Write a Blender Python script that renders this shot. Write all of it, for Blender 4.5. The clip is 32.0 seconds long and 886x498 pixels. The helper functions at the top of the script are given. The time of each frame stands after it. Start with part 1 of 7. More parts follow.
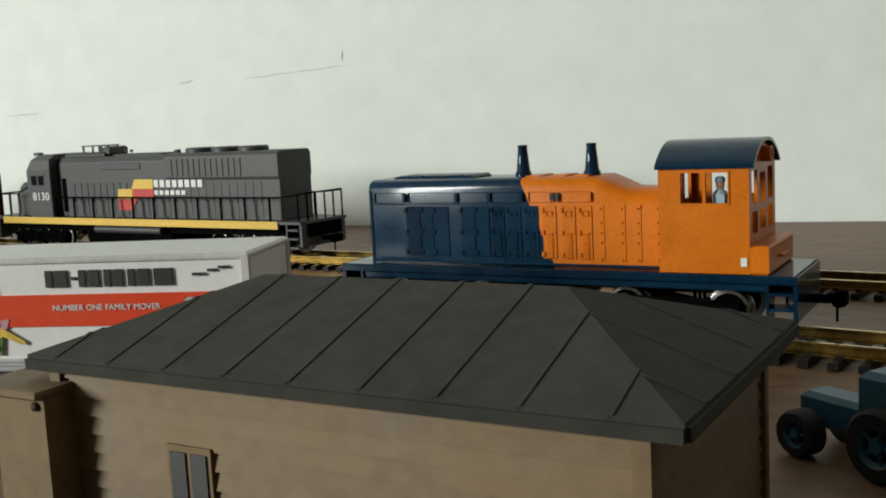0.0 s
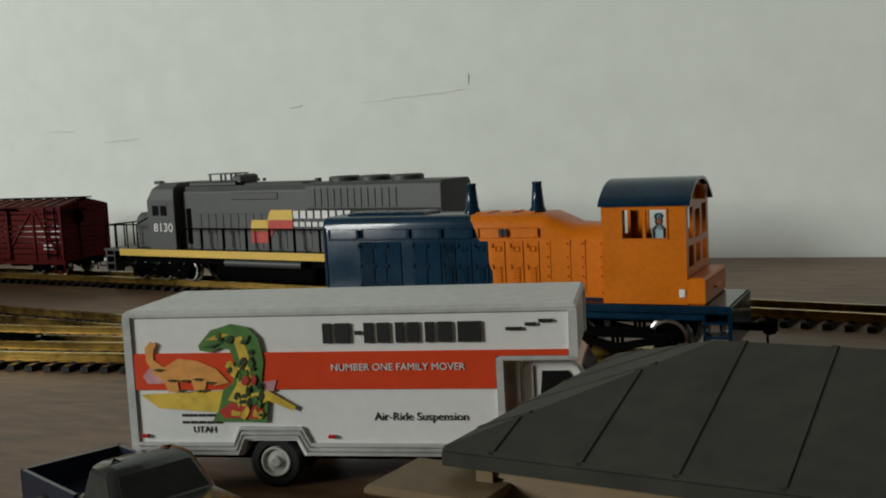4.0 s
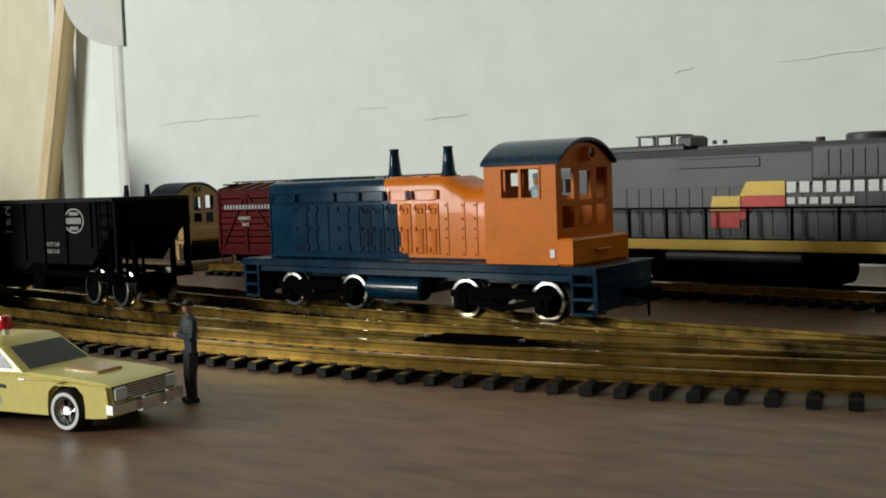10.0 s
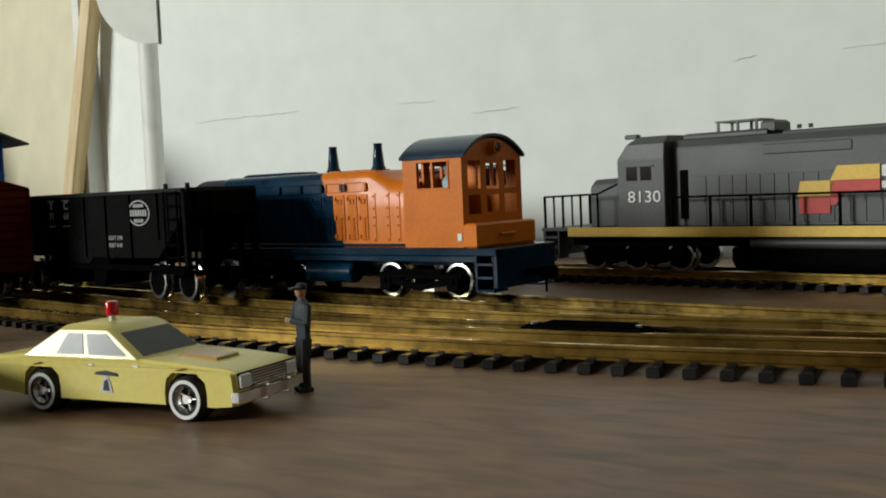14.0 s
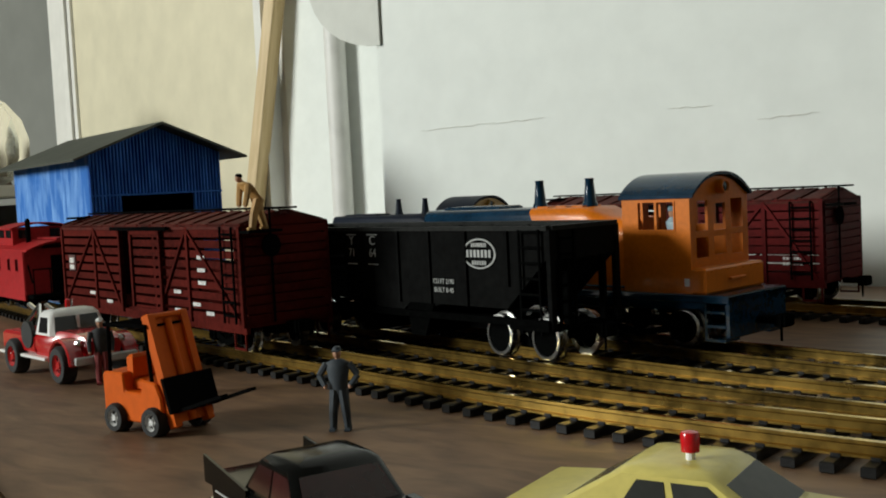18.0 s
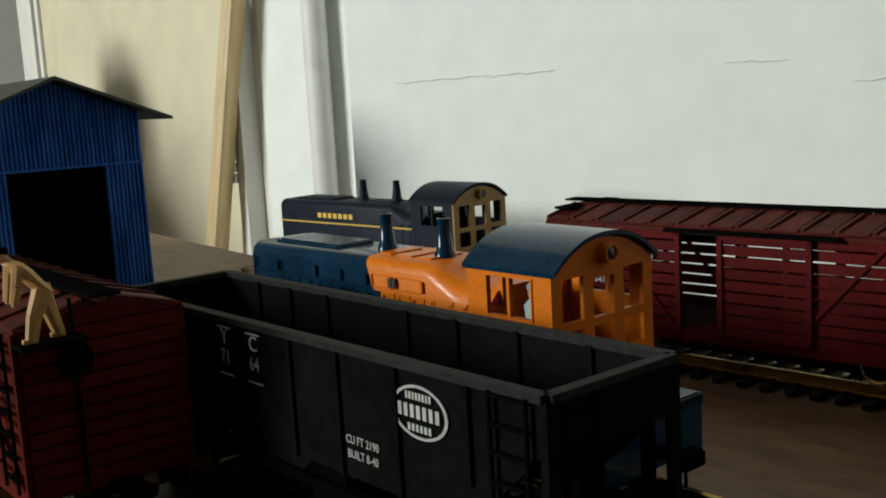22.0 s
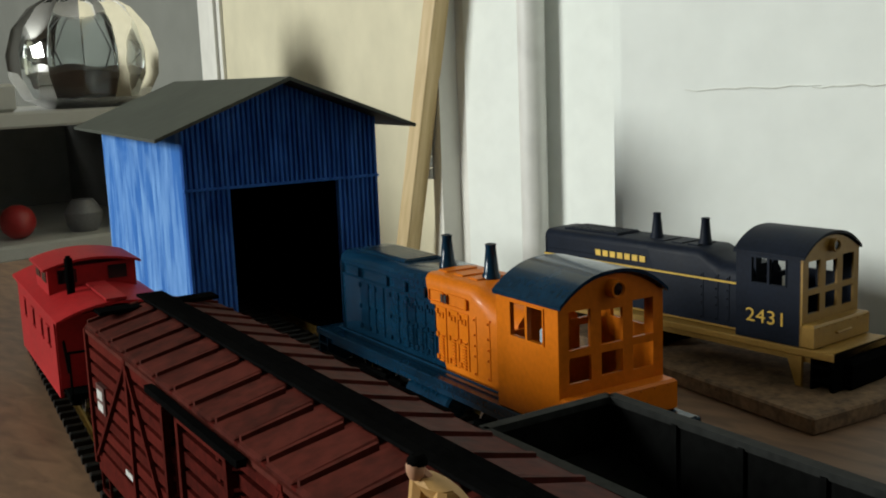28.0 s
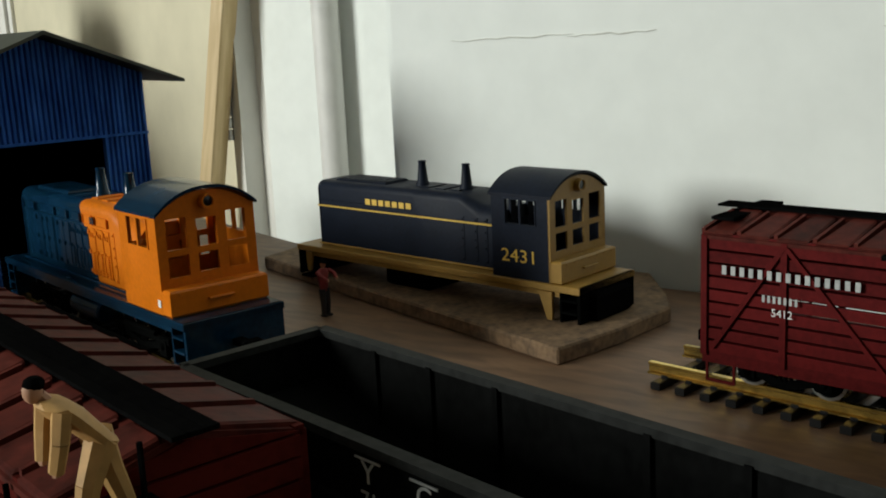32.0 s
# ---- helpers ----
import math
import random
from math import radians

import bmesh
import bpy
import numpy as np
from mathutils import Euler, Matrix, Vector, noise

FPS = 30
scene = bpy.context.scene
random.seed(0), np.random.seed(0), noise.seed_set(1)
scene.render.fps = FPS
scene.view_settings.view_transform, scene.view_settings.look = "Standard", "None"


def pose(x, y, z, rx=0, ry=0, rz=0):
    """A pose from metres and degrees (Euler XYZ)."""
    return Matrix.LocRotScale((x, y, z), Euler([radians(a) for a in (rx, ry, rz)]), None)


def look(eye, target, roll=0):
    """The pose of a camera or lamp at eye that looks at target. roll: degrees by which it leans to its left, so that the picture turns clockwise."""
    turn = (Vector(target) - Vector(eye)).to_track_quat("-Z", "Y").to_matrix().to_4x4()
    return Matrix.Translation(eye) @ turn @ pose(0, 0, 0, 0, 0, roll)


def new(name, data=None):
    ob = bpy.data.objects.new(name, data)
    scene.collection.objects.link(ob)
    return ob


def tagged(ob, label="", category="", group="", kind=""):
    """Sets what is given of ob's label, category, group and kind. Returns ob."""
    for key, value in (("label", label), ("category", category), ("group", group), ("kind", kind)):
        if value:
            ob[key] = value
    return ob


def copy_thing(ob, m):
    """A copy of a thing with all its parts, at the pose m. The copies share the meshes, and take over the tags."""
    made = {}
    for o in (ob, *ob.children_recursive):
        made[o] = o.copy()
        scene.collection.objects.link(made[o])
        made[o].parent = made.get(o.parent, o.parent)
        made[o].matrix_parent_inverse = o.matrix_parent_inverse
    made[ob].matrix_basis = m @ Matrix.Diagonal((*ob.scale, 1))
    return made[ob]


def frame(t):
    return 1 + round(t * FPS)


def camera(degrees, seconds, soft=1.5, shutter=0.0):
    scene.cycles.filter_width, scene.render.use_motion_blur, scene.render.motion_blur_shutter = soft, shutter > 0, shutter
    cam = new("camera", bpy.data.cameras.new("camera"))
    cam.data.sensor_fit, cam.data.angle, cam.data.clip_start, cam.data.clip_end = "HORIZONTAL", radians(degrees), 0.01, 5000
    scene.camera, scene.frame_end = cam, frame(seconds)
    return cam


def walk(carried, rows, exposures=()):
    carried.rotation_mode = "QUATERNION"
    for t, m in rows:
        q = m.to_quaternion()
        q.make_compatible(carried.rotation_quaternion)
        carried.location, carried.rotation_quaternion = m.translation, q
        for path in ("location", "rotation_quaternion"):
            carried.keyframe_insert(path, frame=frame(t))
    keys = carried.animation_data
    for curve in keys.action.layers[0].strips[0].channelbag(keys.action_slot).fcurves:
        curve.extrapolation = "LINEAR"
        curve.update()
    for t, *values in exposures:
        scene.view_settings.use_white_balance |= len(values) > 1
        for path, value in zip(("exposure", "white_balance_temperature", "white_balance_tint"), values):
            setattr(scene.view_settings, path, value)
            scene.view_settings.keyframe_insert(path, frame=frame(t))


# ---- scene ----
cam = camera(46.07, 32.0, soft=1.9)
PATH = [
    (0.0, pose(0.2219, -0.0819, 0.0669, 82.64, 2.92, 21.39)),
    (0.5, pose(0.1882, -0.0708, 0.0680, 82.81, 3.38, 20.51)),
    (1.0, pose(0.1711, -0.0701, 0.0702, 83.68, 2.74, 20.72)),
    (1.5, pose(0.1706, -0.0720, 0.0695, 83.83, 2.62, 21.20)),
    (2.0, pose(0.1652, -0.0700, 0.0679, 83.88, 2.20, 21.52)),
    (2.5, pose(0.1658, -0.0701, 0.0675, 84.03, 2.21, 21.47)),
    (4.5, pose(0.1167, -0.0707, 0.0704, 84.13, 3.09, 22.84)),
    (5.0, pose(0.0711, -0.0562, 0.0693, 84.02, 2.48, 24.12)),
    (5.5, pose(0.0293, -0.0380, 0.0627, 84.26, 2.35, 24.72)),
    (6.0, pose(0.0002, -0.0155, 0.0621, 84.70, 2.17, 24.71)),
    (6.5, pose(-0.0237, 0.0019, 0.0600, 85.07, 1.98, 25.11)),
    (7.0, pose(-0.0473, 0.0031, 0.0516, 85.56, 2.30, 27.16)),
    (7.5, pose(-0.0466, -0.0138, 0.0494, 85.51, 2.17, 29.29)),
    (8.0, pose(-0.0449, -0.0126, 0.0472, 85.51, 1.41, 29.90)),
    (8.5, pose(-0.0349, -0.0066, 0.0466, 85.48, 1.91, 30.56)),
    (9.0, pose(-0.0192, 0.0006, 0.0463, 86.13, 2.46, 31.08)),
    (9.5, pose(-0.0157, -0.0039, 0.0467, 86.90, 2.38, 31.30)),
    (10.0, pose(-0.0246, -0.0029, 0.0457, 86.29, 2.01, 31.16)),
    (10.5, pose(-0.0362, -0.0020, 0.0460, 86.37, 1.94, 31.74)),
    (11.0, pose(-0.0502, -0.0041, 0.0443, 86.34, 1.86, 32.14)),
    (11.5, pose(-0.0579, -0.0031, 0.0431, 86.31, 1.76, 32.13)),
    (12.0, pose(-0.0566, -0.0007, 0.0426, 86.56, 2.43, 31.99)),
    (12.5, pose(-0.0506, -0.0030, 0.0430, 86.49, 2.54, 31.73)),
    (13.0, pose(-0.0440, -0.0063, 0.0437, 86.57, 2.49, 31.13)),
    (13.5, pose(-0.0468, -0.0077, 0.0439, 86.88, 2.31, 31.25)),
    (14.0, pose(-0.0521, -0.0058, 0.0404, 86.63, 2.52, 31.41)),
    (14.5, pose(-0.0757, -0.0088, 0.0424, 86.75, 2.07, 32.53)),
    (15.0, pose(-0.1004, -0.0031, 0.0404, 86.56, 2.41, 33.91)),
    (15.5, pose(-0.1126, -0.0106, 0.0413, 87.04, 2.16, 34.64)),
    (17.5, pose(-0.1454, -0.0198, 0.0483, 87.59, 2.49, 36.67)),
    (18.0, pose(-0.1542, 0.0023, 0.0562, 86.57, 2.87, 37.55)),
    (18.5, pose(-0.1673, 0.0159, 0.0712, 85.33, 3.16, 36.60)),
    (19.0, pose(-0.2162, 0.0454, 0.0835, 82.22, 1.73, 35.71)),
    (19.5, pose(-0.2329, 0.0772, 0.0841, 81.74, 2.54, 36.11)),
    (20.0, pose(-0.2371, 0.0924, 0.0814, 82.02, 3.17, 36.79)),
    (20.5, pose(-0.2403, 0.0936, 0.0835, 82.26, 3.27, 37.22)),
    (21.0, pose(-0.2404, 0.1045, 0.0885, 81.98, 2.81, 38.11)),
    (21.5, pose(-0.2310, 0.1260, 0.0875, 81.57, 3.48, 39.02)),
    (22.0, pose(-0.2272, 0.1278, 0.0858, 81.42, 3.21, 38.52)),
    (22.5, pose(-0.2256, 0.1289, 0.0846, 81.83, 3.34, 38.85)),
    (23.0, pose(-0.2241, 0.1277, 0.0847, 81.91, 3.54, 38.76)),
    (23.5, pose(-0.2280, 0.1276, 0.0844, 82.06, 3.36, 38.92)),
    (24.0, pose(-0.2368, 0.1245, 0.0859, 81.91, 2.96, 39.29)),
    (24.5, pose(-0.2336, 0.1337, 0.0896, 81.40, 2.19, 41.87)),
    (26.5, pose(-0.1878, 0.1452, 0.0904, 82.81, 1.99, 47.17)),
    (27.0, pose(-0.2515, 0.1386, 0.1101, 79.75, -0.10, 47.56)),
    (27.5, pose(-0.3133, 0.1532, 0.1073, 79.51, 0.86, 47.82)),
    (28.0, pose(-0.3244, 0.1524, 0.1015, 80.41, 2.20, 46.21)),
    (28.5, pose(-0.3248, 0.1539, 0.0969, 80.12, 2.65, 46.18)),
    (29.0, pose(-0.3246, 0.1518, 0.0986, 80.47, 3.01, 46.09)),
    (29.5, pose(-0.3235, 0.1517, 0.0970, 80.76, 2.94, 45.95)),
    (30.0, pose(-0.3234, 0.1539, 0.0966, 81.79, 2.90, 45.52)),
    (30.5, pose(-0.3225, 0.1533, 0.0966, 81.65, 3.03, 45.32)),
    (31.0, pose(-0.3194, 0.1537, 0.0958, 81.82, 3.24, 44.43)),
    (31.5, pose(-0.3098, 0.1525, 0.0969, 81.51, 3.53, 41.51)),
    (32.0, pose(-0.3048, 0.1644, 0.0961, 78.07, 2.69, 36.82)),
]
EXPOSURES = [(0.0, 0.28), (1.0, 0.06), (2.0, -0.10), (5.0, -0.42), (6.5, -0.30), (8.5, -0.12), (11.0, -0.10), (32.0, -0.10)]
walk(cam, PATH, EXPOSURES)

# ---------- light ----------
world = bpy.data.worlds.new("world")
scene.world = world
world.use_nodes = True
sky = world.node_tree.nodes.new("ShaderNodeTexSky")
sky.sky_type, sky.sun_disc, sky.sun_elevation, sky.sun_rotation = "NISHITA", False, radians(35), radians(200)
world.node_tree.links.new(sky.outputs[0], world.node_tree.nodes["Background"].inputs[0])
world.node_tree.nodes["Background"].inputs[1].default_value = 0.1


def window_light(name, where, target, sx, sy, watts, colour):
    data = bpy.data.lights.new(name, "AREA")
    data.shape, data.size, data.size_y, data.energy, data.color = "RECTANGLE", sx, sy, watts, colour
    ob = new(name, data)
    ob.matrix_world = look(where, target)
    return ob


window_light("window_daylight", (-2.25, -1.96, 0.80), (-0.35, 0.35, 0.05), 0.80, 0.80, 98.0, (0.965, 1.0, 0.945))

# ---------- materials ----------


def mat(name, colour, rough=0.5, metal=0.0, vary=0.12, grain=400.0, bump=0.05, spots=40.0, coat=0.0, spec=0.5):
    """A surface with colour variation at two scales and a fine relief."""
    m = bpy.data.materials.new(name)
    m.use_nodes = True
    nt = m.node_tree
    b = nt.nodes["Principled BSDF"]
    tc = nt.nodes.new("ShaderNodeTexCoord")
    n1, n2 = nt.nodes.new("ShaderNodeTexNoise"), nt.nodes.new("ShaderNodeTexNoise")
    n1.inputs["Scale"].default_value, n2.inputs["Scale"].default_value = grain, spots
    n1.inputs["Detail"].default_value = n2.inputs["Detail"].default_value = 4
    oi = nt.nodes.new("ShaderNodeObjectInfo")
    a1, a2, a3 = (nt.nodes.new("ShaderNodeMath") for _ in range(3))
    a1.operation, a2.operation, a3.operation = "ADD", "MULTIPLY_ADD", "MULTIPLY_ADD"
    nt.links.new(tc.outputs["Object"], n1.inputs["Vector"]), nt.links.new(tc.outputs["Object"], n2.inputs["Vector"])
    nt.links.new(n1.outputs["Fac"], a1.inputs[0]), nt.links.new(n2.outputs["Fac"], a1.inputs[1])
    nt.links.new(oi.outputs["Random"], a2.inputs[0])
    a2.inputs[1].default_value, a2.inputs[2].default_value = 0.25, -0.125
    nt.links.new(a1.outputs[0], a3.inputs[0])
    a3.inputs[1].default_value = 0.8
    nt.links.new(a2.outputs[0], a3.inputs[2])
    ramp = nt.nodes.new("ShaderNodeValToRGB")
    c = Vector(colour)
    lo, hi = c * (1 - 2.2 * vary), c * (1 + 1.4 * vary)
    ramp.color_ramp.elements[0].position, ramp.color_ramp.elements[1].position = 0.45, 1.0
    ramp.color_ramp.elements[0].color = (*[max(0.0, v) for v in lo], 1)
    ramp.color_ramp.elements[1].color = (*[min(1.0, v) for v in hi], 1)
    nt.links.new(a3.outputs[0], ramp.inputs[0])
    nt.links.new(ramp.outputs[0], b.inputs["Base Color"])
    b.inputs["Metallic"].default_value = metal
    rr = nt.nodes.new("ShaderNodeMapRange")
    rr.inputs["To Min"].default_value, rr.inputs["To Max"].default_value = max(0.02, rough - 0.1), min(1.0, rough + 0.12)
    nt.links.new(n2.outputs["Fac"], rr.inputs["Value"]), nt.links.new(rr.outputs[0], b.inputs["Roughness"])
    b.inputs["Coat Weight"].default_value, b.inputs["Coat Roughness"].default_value = coat, 0.08
    b.inputs["Specular IOR Level"].default_value = spec
    if bump:
        bp = nt.nodes.new("ShaderNodeBump")
        bp.inputs["Strength"].default_value, bp.inputs["Distance"].default_value = bump, 0.0004
        nt.links.new(n1.outputs["Fac"], bp.inputs["Height"]), nt.links.new(bp.outputs[0], b.inputs["Normal"])
    return m


def wood_mat(name, dark, light, scale=(3, 60, 60), rough=0.55, bump=0.15, spec=0.4, rings=6.0):
    """Wood whose grain runs along local x."""
    m = bpy.data.materials.new(name)
    m.use_nodes = True
    nt = m.node_tree
    b = nt.nodes["Principled BSDF"]
    tc, mp, n1, n2 = (nt.nodes.new("ShaderNode" + k) for k in ("TexCoord", "Mapping", "TexNoise", "TexNoise"))
    mp.inputs["Scale"].default_value = scale
    n1.inputs["Scale"].default_value, n1.inputs["Detail"].default_value, n1.inputs["Distortion"].default_value = rings, 6, 0.6
    n2.inputs["Scale"].default_value, n2.inputs["Detail"].default_value = 5, 3
    nt.links.new(tc.outputs["Object"], mp.inputs[0]), nt.links.new(mp.outputs[0], n1.inputs["Vector"]), nt.links.new(tc.outputs["Object"], n2.inputs["Vector"])
    mx = nt.nodes.new("ShaderNodeMath")
    mx.operation = "MULTIPLY_ADD"
    mx.inputs[1].default_value = 0.7
    nt.links.new(n1.outputs["Fac"], mx.inputs[0])
    h = nt.nodes.new("ShaderNodeMath")
    h.operation, h.inputs[1].default_value = "MULTIPLY", 0.3
    nt.links.new(n2.outputs["Fac"], h.inputs[0]), nt.links.new(h.outputs[0], mx.inputs[2])
    ramp = nt.nodes.new("ShaderNodeValToRGB")
    ramp.color_ramp.elements[0].position, ramp.color_ramp.elements[1].position = 0.32, 0.68
    ramp.color_ramp.elements[0].color, ramp.color_ramp.elements[1].color = (*dark, 1), (*light, 1)
    nt.links.new(mx.outputs[0], ramp.inputs[0]), nt.links.new(ramp.outputs[0], b.inputs["Base Color"])
    b.inputs["Roughness"].default_value, b.inputs["Specular IOR Level"].default_value = rough, spec
    bp = nt.nodes.new("ShaderNodeBump")
    bp.inputs["Strength"].default_value, bp.inputs["Distance"].default_value = bump, 0.0006
    nt.links.new(n1.outputs["Fac"], bp.inputs["Height"]), nt.links.new(bp.outputs[0], b.inputs["Normal"])
    return m


def streak_mat(name, dark, light, rough=0.8):
    """Card painted with a dry brush: upright streaks, with a few broad patches."""
    m = wood_mat(name, dark, light, (75, 75, 17), rough=rough, bump=0.25, spec=0.1, rings=2.0)
    ramp = m.node_tree.nodes["Color Ramp"].color_ramp
    ramp.elements[0].position, ramp.elements[1].position = 0.40, 0.61
    return m


def glass_mat(name, colour=(0.9, 0.95, 0.95), rough=0.03):
    m = bpy.data.materials.new(name)
    m.use_nodes = True
    b = m.node_tree.nodes["Principled BSDF"]
    b.inputs["Base Color"].default_value, b.inputs["Roughness"].default_value = (*colour, 1), rough
    b.inputs["Transmission Weight"].default_value, b.inputs["IOR"].default_value = 1.0, 1.45
    return m


